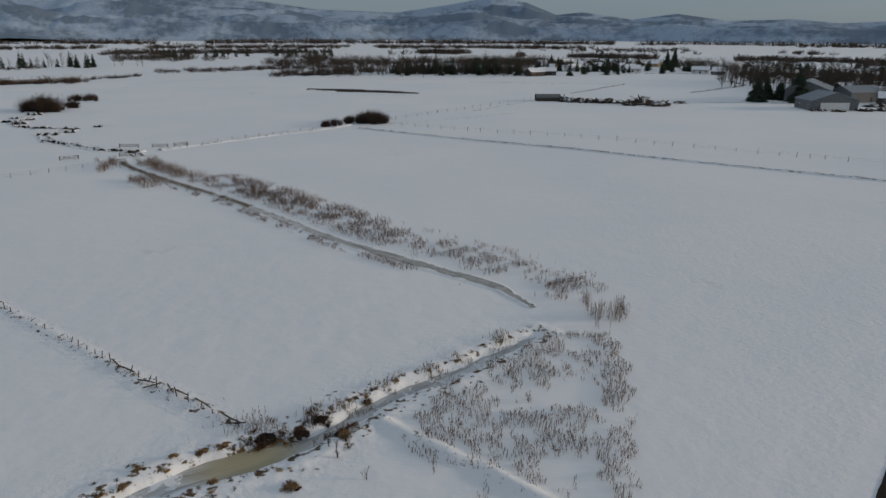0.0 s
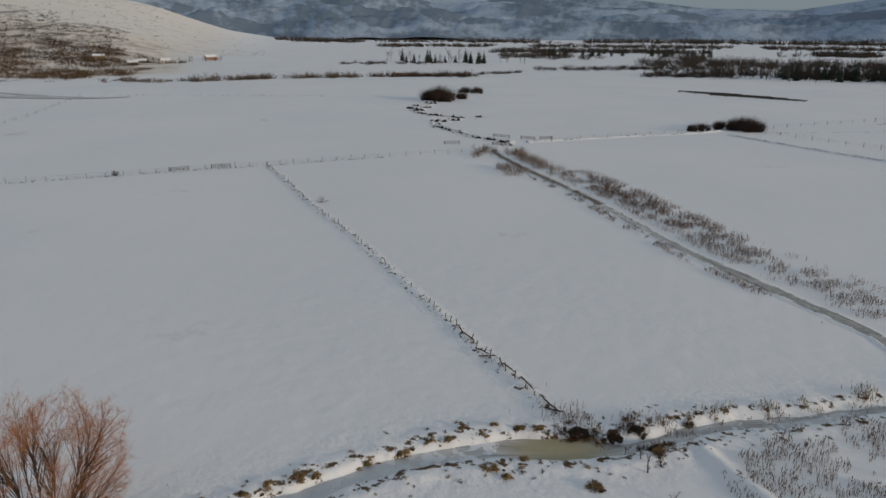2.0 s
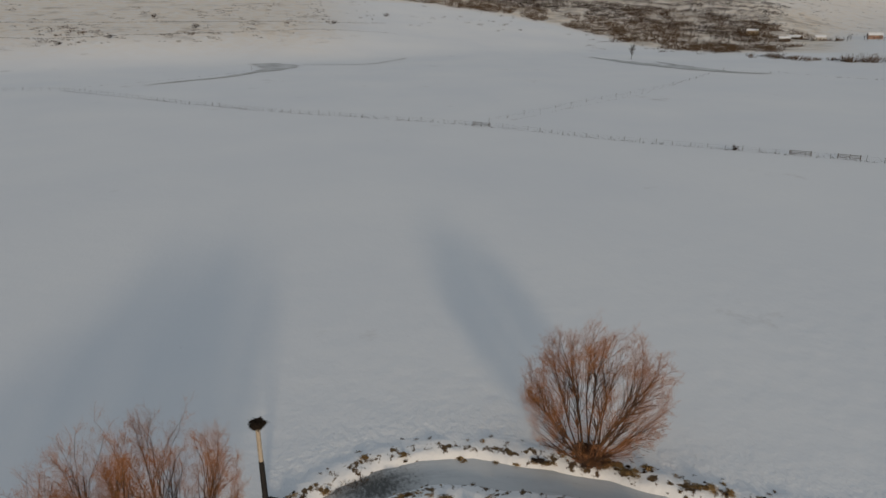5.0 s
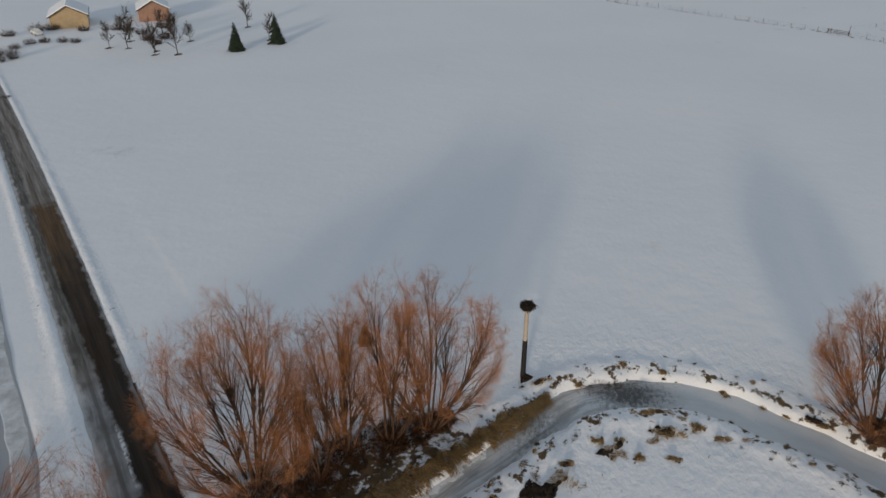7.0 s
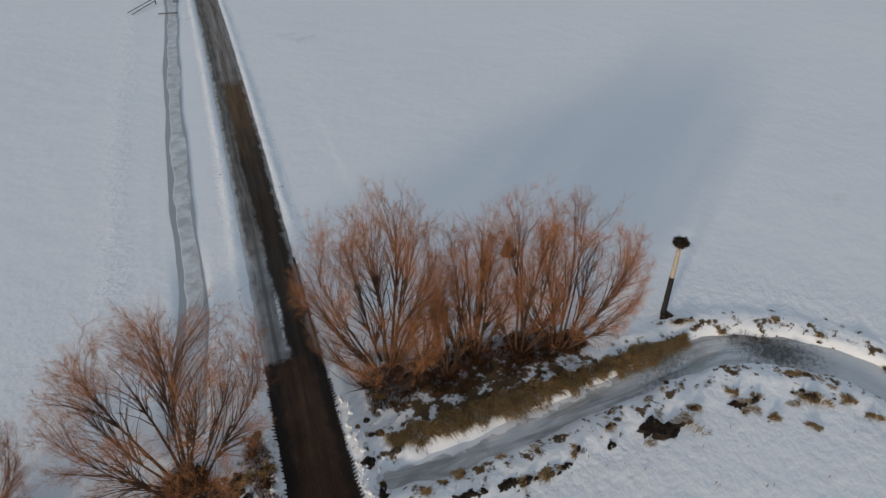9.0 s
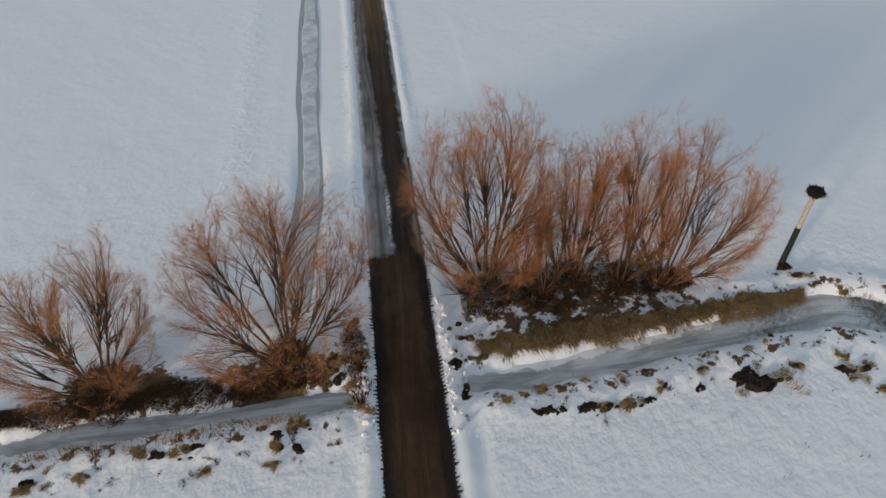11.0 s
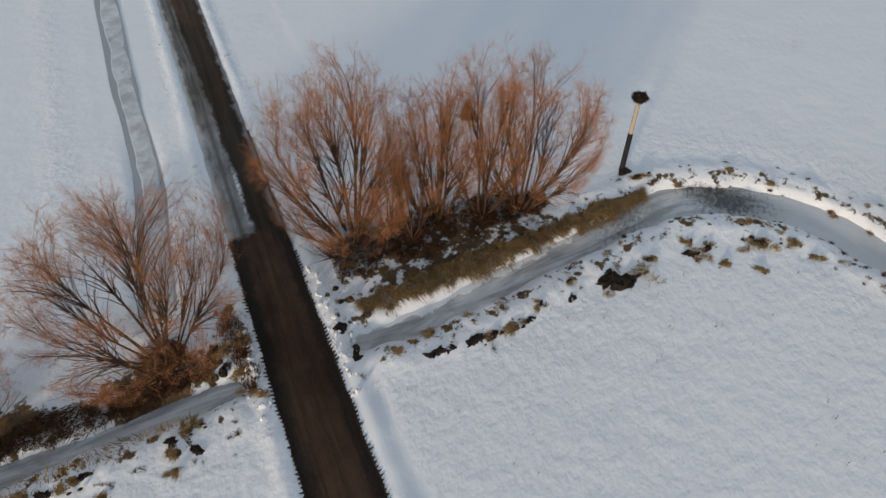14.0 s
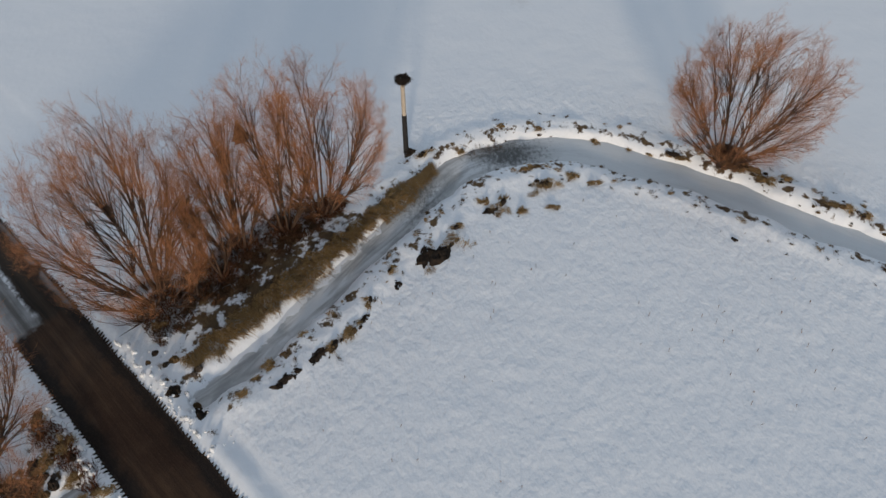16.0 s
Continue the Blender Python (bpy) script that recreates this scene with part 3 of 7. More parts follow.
def ribbon(line, half, z, columns=9, wander=0.0, uv_scale=1.0):
    """A strip along a sampled line; half is its half width, one or one for each sample."""
    p = line[:, :2]
    way = unit(np.gradient(p, axis=0))
    left = np.stack([-way[:, 1], way[:, 0]], -1)
    u = np.linspace(-1, 1, columns)
    run = np.concatenate([[0], np.cumsum(np.linalg.norm(np.diff(p, axis=0), axis=1))])
    h = np.broadcast_to(np.asarray(half, float), (len(p),))
    edge = 1 + wander * np.stack([fbm(run, run * 0 + s, 1.1, 3, 40) for s in (3.0, 9.0)], -1)
    w = np.where(u[None] < 0, edge[:, :1], edge[:, 1:])
    xy = p[:, None] + left[:, None] * (u[None] * h[:, None] * w)[..., None]
    v = np.concatenate([xy, np.broadcast_to(np.asarray(z, float), xy.shape[:2])[..., None]], -1)
    i = np.arange(v.shape[0] * columns).reshape(-1, columns)
    q = np.stack([i[:-1, :-1], i[1:, :-1], i[1:, 1:], i[:-1, 1:]], -1)
    uv = np.stack([np.broadcast_to(u[None], xy.shape[:2]), np.broadcast_to(run[:, None] * uv_scale, xy.shape[:2])], -1)
    return v.reshape(-1, 3), q.reshape(-1, 4), uv.reshape(-1, 2)


def water(name, line, extra, z, label, material=None):
    v, q, uv = ribbon(line, line[:, 2] + extra, 0.0 if z is None else z, 13)
    uv[:, 0] *= np.repeat(line[:, 2] + extra, 13)
    if z is None:
        v[:, 2] = heights(v[:, 0], v[:, 1]) + 0.13
    me = mesh_of(name, v, q, uv=uv)
    silt = np.maximum(np.exp(-(((v[:, 0] + 16.2) / 4.2) ** 4 + ((v[:, 1] - 48.3) / 3.0) ** 4)), 0.15 * smooth(74, 80, v[:, 1]) + 0.4 * smooth(105, 135, v[:, 1]))
    me.attributes.new("silt", "FLOAT", "POINT").data.foreach_set("value", silt.astype(np.float32))
    wet = np.maximum(np.exp(-(((v[:, 0] + 42.4) / 2.0) ** 2 + ((v[:, 1] - 2.6) / 3.0) ** 2)), 0.62 * np.exp(-(((v[:, 0] + 37.0) / 4.0) ** 2 + ((v[:, 1] + 3.6) / 1.6) ** 2)))
    wet = np.maximum(wet, 0.45 * (z is None))
    me.attributes.new("wet", "FLOAT", "POINT").data.foreach_set("value", wet.astype(np.float32))
    # snow lying on the edge of the ice, on the willows' side
    ledge = smooth(-0.1, 1.1, uv[:, 0]) * smooth(-38, -30, v[:, 0]) * (1 - smooth(-20.5, -19, v[:, 0])) * (1 - smooth(2, 4, v[:, 1]))
    ledge = np.maximum(ledge, 0.55 * smooth(29, 36, v[:, 1]) * (1 - smooth(-22, -19, v[:, 0])))
    ledge = np.maximum(ledge, 0.4 * smooth(-12, -9, v[:, 0]) * smooth(50, 53, v[:, 1]) * (1 - smooth(66, 72, v[:, 1])))
    pale = smooth(2, 9, v[:, 1]) * (1 - smooth(38, 46, v[:, 1]))
    me.attributes.new("pale", "FLOAT", "POINT").data.foreach_set("value", pale.astype(np.float32))
    me.attributes.new("ledge", "FLOAT", "POINT").data.foreach_set("value", ledge.astype(np.float32))
    return tagged(part(name, me, material or ICE), label, "ice", kind="structure")


water("water", STREAM, 1.2, ICE_Z, "frozen grey stream between snowy banks")


def banked(name, line, half, lip, high, label, bare=0.3, seed=0, hump=False):
    """A snowy bank on both sides of a line, on the flat, with a low middle."""
    cols = np.array([-1.0, -0.82, -0.62, -0.42, -0.3, -0.15, 0.15, 0.3, 0.42, 0.62, 0.82, 1.0])
    prof = np.array([-0.06, 0.25, 0.8, 0.9, 0.35, 0.0, 0.0, 0.3, 0.8, 0.7, 0.2, -0.06])
    if hump:
        prof = np.exp(-(cols / 0.45) ** 2) - np.exp(-(1 / 0.45) ** 2) - 0.06
    v, q, uv = ribbon(line, half + lip, 0.0, len(cols))
    p, u = line[:, :2], cols
    way = unit(np.gradient(p, axis=0))
    left = np.stack([-way[:, 1], way[:, 0]], -1)
    run = np.arange(len(p)) * 0.5
    wide = (half + lip) * (1 + 0.18 * fbm(run, run * 0, 5.0, 3, seed))
    xy = p[:, None] + left[:, None] * (u[None] * wide[:, None])[..., None]
    z = prof[None] * high * (1 + 0.8 * fbm(xy[..., 0], xy[..., 1], 2.2, 3, seed + 5)) + heights(xy[..., 0].ravel(), xy[..., 1].ravel()).reshape(xy.shape[:2]) + 0.02
    me = mesh_of(name, np.concatenate([xy, z[..., None]], -1).reshape(-1, 3), q)
    ba = np.broadcast_to(bare * (prof[None] > 0.3), z.shape).ravel()
    for key, values in (("bare", ba), ("scrub", ba * 0), ("lump", ba * 0 + 0.8)):
        me.attributes.new(key, "FLOAT", "POINT").data.foreach_set("value", values.astype(np.float32))
    return tagged(part(name, me, SNOW), label, "bank", kind="structure")


banked("bank", CHANNEL, CHANNEL[:, 2] * 0.8, 0.7 + 1.0 * CHANNEL[:, 2], 0.14, "low snowy banks of the narrow channel", 0.30, 3)
water("water", CHANNEL, 0.40, None, "narrow frozen channel through dry reeds")
banked("bank", UPSTREAM, 1.0, 1.6, 0.25, "broken snowy banks of the upper stream", 0.52, 29)
banked("bank", curve_through([(-82, 196), (-60, 222), (-42.6, 240), (-34, 252)], 0.8), 0.4, 1.6, 0.45, "snowy bank under a wire fence", 0.34, 37, True)
banked("bank", DITCH, 0.4, 1.1, 0.35, "snow-filled field ditch with dark weeds", 0.55, 13)
track_run = np.arange(len(TRACK)) * 0.7
tv, tq, tuv = ribbon(TRACK, 1.08 * (1 + 0.22 * fbm(track_run, track_run * 0, 7.0, 2, 45)), -0.13, 9, 0.02)
tv[:, 2] = -0.13 + 0.16 * smooth(44, 58, np.hypot(tv[:, 0], tv[:, 1]))
tagged(part("frozen_ditch", mesh_of("frozen_ditch", tv, tq, uv=tuv), TRACK_ICE), "grey frozen ditch beside the farm road", "ice", kind="structure")
road_run = np.arange(-420, 300, 0.5)[:, None]
road_line = ROAD_FROM + ROAD_WAY * road_run + ROAD_LEFT * bend(road_run)
rv, rq, ruv = ribbon(road_line, ROAD_HALF, 0.0, 15, 0.05)
ruv[:, 1] -= 420.0
rv[:, 2] = 0.03 + 0.02 * fbm(rv[:, 0], rv[:, 1], 1.5, 3, 51) + 0.05 * (1 - ruv[:, 0] ** 2)
tagged(part("road", mesh_of("road", rv, rq, uv=ruv), ROAD), "brown muddy farm road with packed grey ice", "road", kind="structure")

for side in (-1, 1):
    line = (ROAD_FROM + ROAD_WAY * np.arange(42, 210, 0.8)[:, None] + ROAD_LEFT * (bend(np.arange(42, 210, 0.8)) + side * (ROAD_HALF + 0.55))[:, None])
    banked("berm", line, 0.15, 0.75, 0.13 * smooth(42, 62, np.arange(42, 210, 0.8))[:, None], "ploughed snow berm along the farm road", 0.12, 23 + side, True)

# notches that tractor tyres pressed into the frozen mud at the road's edges, and crumbs of ploughed snow beside them
edges = rv.reshape(-1, 15, 3)
nr = np.random.default_rng(81)
for name, label, material, gap in (("mud_teeth", "notched black edge of frozen mud pressed by tyres", SOIL, 0.27), ("snow_crumbs", "crumbs of ploughed snow by the culvert", CLEAN_SNOW, 0.045)):
    pieces = []
    for column, sign, a, b in ((14, 1, 3.0, 33.6), (0, -1, 5.0, 46.0)):
        for past in np.arange(a, b, gap):
            row = (past + 420) * 2
            k = int(row)
            p = edges[k, column] * (1 - row + k) + edges[k + 1, column] * (row - k)
            out = ROAD_LEFT * sign
            if name == "mud_teeth":
                w, l = nr.uniform(0.06, 0.12), nr.uniform(0.03, 0.24) + 0.06 * math.sin(past * 0.9 + column)
                base = np.array([p[:2] - out * 0.10 - ROAD_WAY * w, p[:2] - out * 0.10 + ROAD_WAY * w, p[:2] + out * l + ROAD_WAY * 0.05])
                pieces.append((np.concatenate([np.c_[base, np.full(3, -0.05)], np.c_[base, [0.07, 0.07, 0.13]]]), [[0, 1, 4, 3], [1, 2, 5, 4], [2, 0, 3, 5]], [[3, 4, 5]]))
            else:
                if abs(past - 23.5 - nr.normal() * 1.6) > 3.2 or nr.random() < 0.35:
                    continue
                c = p[:2] + out * (0.18 + abs(nr.normal()) * 0.75)
                v, q, t = clod_arrays(int(nr.integers(6)) + 90, 1.0, 1.0)
                pieces.append(moved((v * (0.05 + 0.22 * nr.random() ** 3), q, t), c[0], c[1], height(c[0], c[1]) + 0.03, nr.uniform(0, 6.28)))
    tagged(part(name, joined(pieces), material, smooth=name == "snow_crumbs"), label, "road edge", kind="stuff")

# ---- mountains round the valley ----
m_az = np.radians(np.concatenate([np.linspace(-180, -42, 90), np.linspace(-40, 70, 800), np.linspace(71, 180, 80)]))
m_r = np.concatenate([np.linspace(1950, 2700, 52), np.linspace(2715, 3600, 52), np.linspace(3650, 4400, 6)])
MA, MR = np.meshgrid(m_az, m_r, indexing="ij")
deg = np.degrees(MA)
deg = np.where(deg > 180, deg - 360, deg)
crest = np.interp(deg, [-180, -120, -60, -32, -29, -26, -21.7, -18, -14.8, -10.9, -8.9, -6.5, -3.8, -0.7, 3.8, 10, 14.5, 20.8, 26.5, 32, 40, 55, 75, 100, 130, 180],
                  [1.0, 0.9, 0.7, 0.56, 0.42, 0.70, 0.58, 1.10, 0.70, 1.22, 1.02, 1.95, 2.37, 1.82, 1.16, 1.38, 1.95, 2.1, 2.5, 2.9, 3.3, 3.4, 3.0, 2.6, 1.6, 1.0])
MX, MY = -np.sin(MA) * MR, np.cos(MA) * MR


def folds(x, y, size, octaves, seed):
    """Ridged noise whose octaves are turned against each other, so that no lattice shows: 1 on ridges, 0 in gullies."""
    out, amp, total = 0.0, 1.0, 0.0
    for o in range(octaves):
        c, s, f = math.cos(0.7 + 1.1 * o), math.sin(0.7 + 1.1 * o), 2.05 ** o / size
        out, total = out + amp * (1 - np.abs(value_noise((x * c - y * s) * f, (x * s + y * c) * f, seed + o))) ** 1.5, total + amp
        amp *= 0.5
    return out / total


# overlapping ranges, each with a skyline of its own: low foothills in front, the crest behind
MZ = np.full(MR.shape, -6.0)
gully = folds(MX + 60 * fbm(MX, MY, 300, 3, 65), MY, 260, 5, 61)
for far_r, wide, part_up, sway, span, seed in ((2180, 190, 0.24, 0.9, 3.4, 21), (2420, 260, 0.40, 0.8, 4.6, 33), (2760, 330, 0.60, 0.55, 6.0, 47), (3150, 420, 0.80, 0.30, 7.0, 59), (3600, 560, 1.0, 0.0, 8.0, 71)):
    lift = crest * part_up * np.clip(1 + sway * 1.6 * fbm(deg + 0.004 * (MR - far_r), deg * 0 + 3.3 * seed, span, 4, seed), 0.15, 1.5)
    top = np.tan(np.radians(np.minimum(lift, crest * (0.97 if part_up < 1 else 1.0)))) * far_r + 38
    off = (MR - far_r + (160 if part_up < 1 else 0) * fbm(MX, MY, 420, 3, seed + 5)) / wide
    tent = np.clip(1 - np.abs(off) * np.where(off > 0, 1.6, 1.0), 0, 1) ** 1.15
    MZ = np.maximum(MZ, top * tent * (1 + 0.34 * (gully - 0.62) * smooth(0.0, 0.5, 1 - tent)) - 4)
mi = np.arange(MA.size).reshape(MA.shape)
mountain_mesh = mesh_of("mountain_range", np.stack([MX, MY, MZ], -1).reshape(-1, 3), np.stack([mi[:-1, :-1], mi[:-1, 1:], mi[1:, 1:], mi[1:, :-1]], -1), uv=np.stack([deg, 1.3 * np.degrees(np.arctan2(MZ - 34, MR)) + MR * 0.0003], -1).reshape(-1, 2))
slope = np.gradient(MZ, axis=0) / np.maximum(np.gradient(MA * MR, axis=0), 1.0)
forest = np.clip(0.47 + 0.42 * np.clip(slope, -0.7, 0.7) + 0.75 * (0.60 - gully) + 0.16 * fbm(MX, MY, 240, 3, 19), 0, 1)
mountain_mesh.attributes.new("forest", "FLOAT", "POINT").data.foreach_set("value", forest.astype(np.float32).ravel())
tagged(part("mountain_range", mountain_mesh, MOUNTAIN), "snowy mountains with dark forest patches, blue haze put into their colour", "mountains", kind="structure")
# ---- willows ----
def side_ways(way, angle, turn):
    """Directions that leave way by angle, at turn about it."""
    ref = np.where(np.abs(way[:, 2:3]) > 0.9, [[1.0, 0, 0]], [[0, 0, 1.0]])
    a = unit(np.cross(way, ref))
    b = np.cross(way, a)
    return unit(way * np.cos(angle)[:, None] + (a * np.cos(turn)[:, None] + b * np.sin(turn)[:, None]) * np.sin(angle)[:, None])


def shoots(r, start, way, length, points, up, wiggle):
    """Paths that leave start along way and bend upwards."""
    n = len(start)
    p = np.empty((n, points, 3))
    p[:, 0], d, step = start, way, (length / (points - 1))[:, None]
    for k in range(1, points):
        d = unit(d + np.array([0, 0, up]) + wiggle * r.normal(size=(n, 3)))
        p[:, k] = p[:, k - 1] + d * step
    return p


def along(p, s):
    """Places at the fractions s of paths p, and the directions there."""
    k = p.shape[1] - 1
    i = np.minimum((s * k).astype(int), k - 1)
    f = (s * k - i)[:, None]
    n = np.arange(len(p))
    return p[n, i] * (1 - f) + p[n, i + 1] * f, unit(p[n, i + 1] - p[n, i])


def willow_arrays(seed, high, half, spread, stems, lean=(0, 0), forks=17, boughs=9, twigs=18, base=0.9, skirt=620, low=0.42, ragged=0.16):
    """Stems, boughs, twigs and suckers of a many-stemmed leafless willow at the origin. Its crown fills a lobed egg
    as high as high and half wide to each side; every bough runs from a stem to a place of its own in that crown."""
    r = np.random.default_rng(seed)
    b = high / 2
    sheared = np.array([lean[0], lean[1], 0.0])

    def shell(d):
        """The way from the foot to the crown's lobed shell along the directions d (before the lean)."""
        c = np.clip(d[:, 2], 0.05, 1)
        egg = 2 * b * c * half**2 / (half**2 * c**2 + b**2 * (1 - c**2) + 1e-6)
        lobes = 1 + ragged * fbm(d[:, 0] * 2.3 + seed * 3.1, d[:, 1] * 2.3 - seed * 1.7, 1.0, 2, seed) + 0.5 * ragged * fbm(d[:, 0] * 6.0, d[:, 1] * 6.0 + seed, 1.0, 2, seed + 9)
        return egg * lobes

    def depth(p):
        """How far out in the crown points lie: 1 on its shell."""
        q = p - sheared * p[:, 2:3] * 0.8
        n = np.linalg.norm(q, axis=1)
        out = np.hypot(q[:, 0], q[:, 1])
        return n / np.maximum(shell(q / np.maximum(n, 1e-6)[:, None]), 0.01) + 4.0 * np.clip(low * out + 0.03 * high - q[:, 2], 0, None) / high

    def leaning(p):
        return p + sheared * p[..., 2:3] * 0.8

    turn = np.arange(stems) * 2.39996 + r.uniform(0, 1, stems)
    tilt = radians(spread) * ((np.arange(stems) + 0.3) / stems) ** 0.72 * r.uniform(0.85, 1.08, stems)
    way = np.stack([np.sin(tilt) * np.cos(turn), np.sin(tilt) * np.sin(turn), np.cos(tilt)], -1)
    start = np.stack([base * np.sin(tilt) * np.cos(turn), base * np.sin(tilt) * np.sin(turn), np.full(stems, -0.25)], -1) + r.normal(size=(stems, 3)) * [0.2, 0.2, 0.0]
    p0 = shoots(r, start, way, np.full(stems, high), 11, 0.006, 0.045)
    tip = p0[:, -1]
    size = shell(unit(tip)) * r.uniform(0.76, 0.90, stems) / np.linalg.norm(tip, axis=1)
    p0 = leaning(start[:, None] + (p0 - start[:, None]) * size[:, None, None])
    length = np.linalg.norm(p0[:, -1] - p0[:, 0], axis=1)
    girth = r.uniform(0.09, 0.15, stems) * (0.4 + 0.6 * length / high) * high / 13
    r0 = girth[:, None] * np.linspace(1.0, 0.07, 11)[None]
    # boughs
    n1 = int(stems * forks * 1.45)
    top = min(radians(spread) * 1.12 + 0.06, radians(73))
    polar, round_ = np.arccos(1 - r.uniform(0, 1, n1 * 8) * (1 - math.cos(top))), r.uniform(0, 2 * np.pi, n1 * 8)
    d1 = np.stack([np.sin(polar) * np.cos(round_), np.sin(polar) * np.sin(round_), np.cos(polar)], -1)
    chance = shell(d1) ** 1.4
    d1 = d1[r.choice(len(d1), n1, replace=False, p=chance / chance.sum())]
    goal = leaning(d1 * (shell(d1) * (0.60 + 0.36 * r.uniform(0, 1, n1) ** 0.7))[:, None])
    knots = p0[:, 3:10].reshape(-1, 3)
    heading = unit(p0[:, 4:11] - p0[:, 2:9]).reshape(-1, 3)
    thick = r0[:, 3:10].reshape(-1)
    wish = high * r.uniform(0.10, 0.40, n1)
    to = goal[:, None] - knots[None]
    dist = np.linalg.norm(to, axis=2)
    angle = np.arccos(np.clip((to * heading[None]).sum(2) / np.maximum(dist, 1e-6), -1, 1))
    cost = np.abs(dist - wish[:, None]) + 6.0 * np.clip(angle - 0.34, 0, None)
    best = cost.argmin(1)
    pick = np.arange(n1)
    ok = (angle[pick, best] < 0.95) & (dist[pick, best] > 0.5)
    goal, best, span = goal[ok], best[ok], dist[pick, best][ok]
    q, d = knots[best], heading[best]
    elbow = q + d * (span * 0.28)[:, None] + (goal - q) * 0.22 + r.normal(size=q.shape) * (span * 0.035)[:, None]
    f = np.linspace(0, 1, 7)[None, :, None]
    p1 = q[:, None] * (1 - f) ** 2 + elbow[:, None] * (2 * f * (1 - f)) + goal[:, None] * f**2
    p1[:, 1:-1] += r.normal(size=(len(p1), 5, 3)) * (span * 0.010)[:, None, None]
    r1 = np.minimum(thick[best] * 0.60, 0.010 + 0.0075 * span)[:, None] * np.linspace(1.0, 0.18, 7)[None] + 0.003
    # sprays
    p01 = np.concatenate([p1, along_all(p0, 7)])
    pick2 = np.concatenate([np.repeat(np.arange(len(p1)), boughs), np.repeat(len(p1) + np.arange(stems), boughs * 3)])
    s2 = 0.35 + 0.65 * r.uniform(0, 1, len(pick2)) ** 0.8
    s2 = np.where(pick2 >= len(p1), 0.35 + 0.65 * s2, s2)
    q2, dd = along(p01[pick2], s2)
    d2 = side_ways(dd, r.uniform(0.25, 0.85, len(pick2)), r.uniform(0, 2 * np.pi, len(pick2)))
    l2 = r.uniform(0.5, 1.35, len(pick2)) * (high / 13) ** 0.5
    p2 = shoots(r, q2, d2, l2, 5, -0.005, 0.08)
    r2 = r.uniform(0.004, 0.008, len(pick2))[:, None] * np.linspace(1.0, 0.45, 5)[None]
    ok = (depth(p2[:, -1]) < 1.03 + 0.04 * r.normal(size=len(p2))) & (smooth(0.46, 0.84, depth(p2[:, 0])) > r.uniform(0.0, 1.0, len(p2)))
    ok &= p2[:, 0, 2] > high * (0.14 + 0.12 * r.uniform(0, 1, len(p2)))
    p2, r2 = p2[ok], r2[ok]
    pick3 = np.repeat(np.arange(len(p2)), twigs)
    q3, d3 = along(p2[pick3], r.uniform(0.15, 1.0, len(pick3)))
    d3 = side_ways(d3, r.uniform(0.35, 1.1, len(pick3)), r.uniform(0, 2 * np.pi, len(pick3)))
    p3 = shoots(r, q3, d3, r.uniform(0.25, 0.65, len(pick3)) * (high / 13) ** 0.5, 3, 0.0, 0.12)
    r3 = r.uniform(0.0024, 0.0041, len(pick3))[:, None] * np.linspace(1, 0.5, 3)[None]
    ok = (depth(p3[:, -1]) < 1.06 + 0.04 * r.normal(size=len(p3))) & (smooth(0.40, 0.80, depth(p3[:, 0])) > r.uniform(0.0, 1.0, len(p3)))
    p3, r3 = p3[ok], r3[ok]
    n = skirt
    a, rr = r.uniform(0, 2 * np.pi, n), 1.5 * np.sqrt(r.uniform(0, 1, n)) * base
    q4 = np.stack([rr * np.cos(a), rr * np.sin(a), np.full(n, -0.2)], -1)
    d4 = unit(np.stack([np.cos(a) * rr * 0.55, np.sin(a) * rr * 0.55, np.ones(n)], -1) + 0.35 * r.normal(size=(n, 3)) * [1, 1, 0.2])
    p4 = shoots(r, q4, d4, r.uniform(0.4, 1.0, n) * (2.2 - 0.8 * rr / base), 5, -0.02, 0.14)
    r4 = np.repeat(r.uniform(0.010, 0.020, n)[:, None], 5, 1) * np.linspace(1, 0.4, 5)[None]
    each = [tubes(p0[k:k + 1], r0[k:k + 1], 6) for k in range(stems)]
    return each, tubes(p1, r1, 4), straps(p2, r2 * 1.2), straps(p3, r3), straps(p4, r4)


def along_all(p, k):
    """Paths sampled anew at k places."""
    s = np.linspace(0, p.shape[1] - 1.001, k)
    i = s.astype(int)
    f = (s - i)[None, :, None]
    return p[:, i] * (1 - f) + p[:, i + 1] * f


def willow(x, y, label, group="", mound=0.0, **how):
    w = thing("willow", label, "tree", group, (x, y, height(x, y)))
    stems, boughs, sprays, twigs, suckers = willow_arrays(**how)
    for one in stems:
        part("stem", one, BARK, w)
    tagged(part("branchwork", boughs, BARK, w, "dark forking boughs"), kind="stuff")
    tagged(part("sprays", sprays, BOUGH, w, "reddish-brown forking sprays"), kind="stuff")
    tagged(part("twig_haze", twigs, TWIG, w, "fine orange winter twigs"), kind="stuff")
    tagged(part("undergrowth", suckers, DARK_RUST if mound > 1.55 or x < -40 else SUCKER, w, "tangled rusty shoots round the foot"), kind="stuff")
    if mound:
        part("root_mound", moved(clod_arrays(how["seed"], mound, mound * 0.6), 0, 0, 0), DARK_RUST, w, "dark matted mound at the foot")
    return w


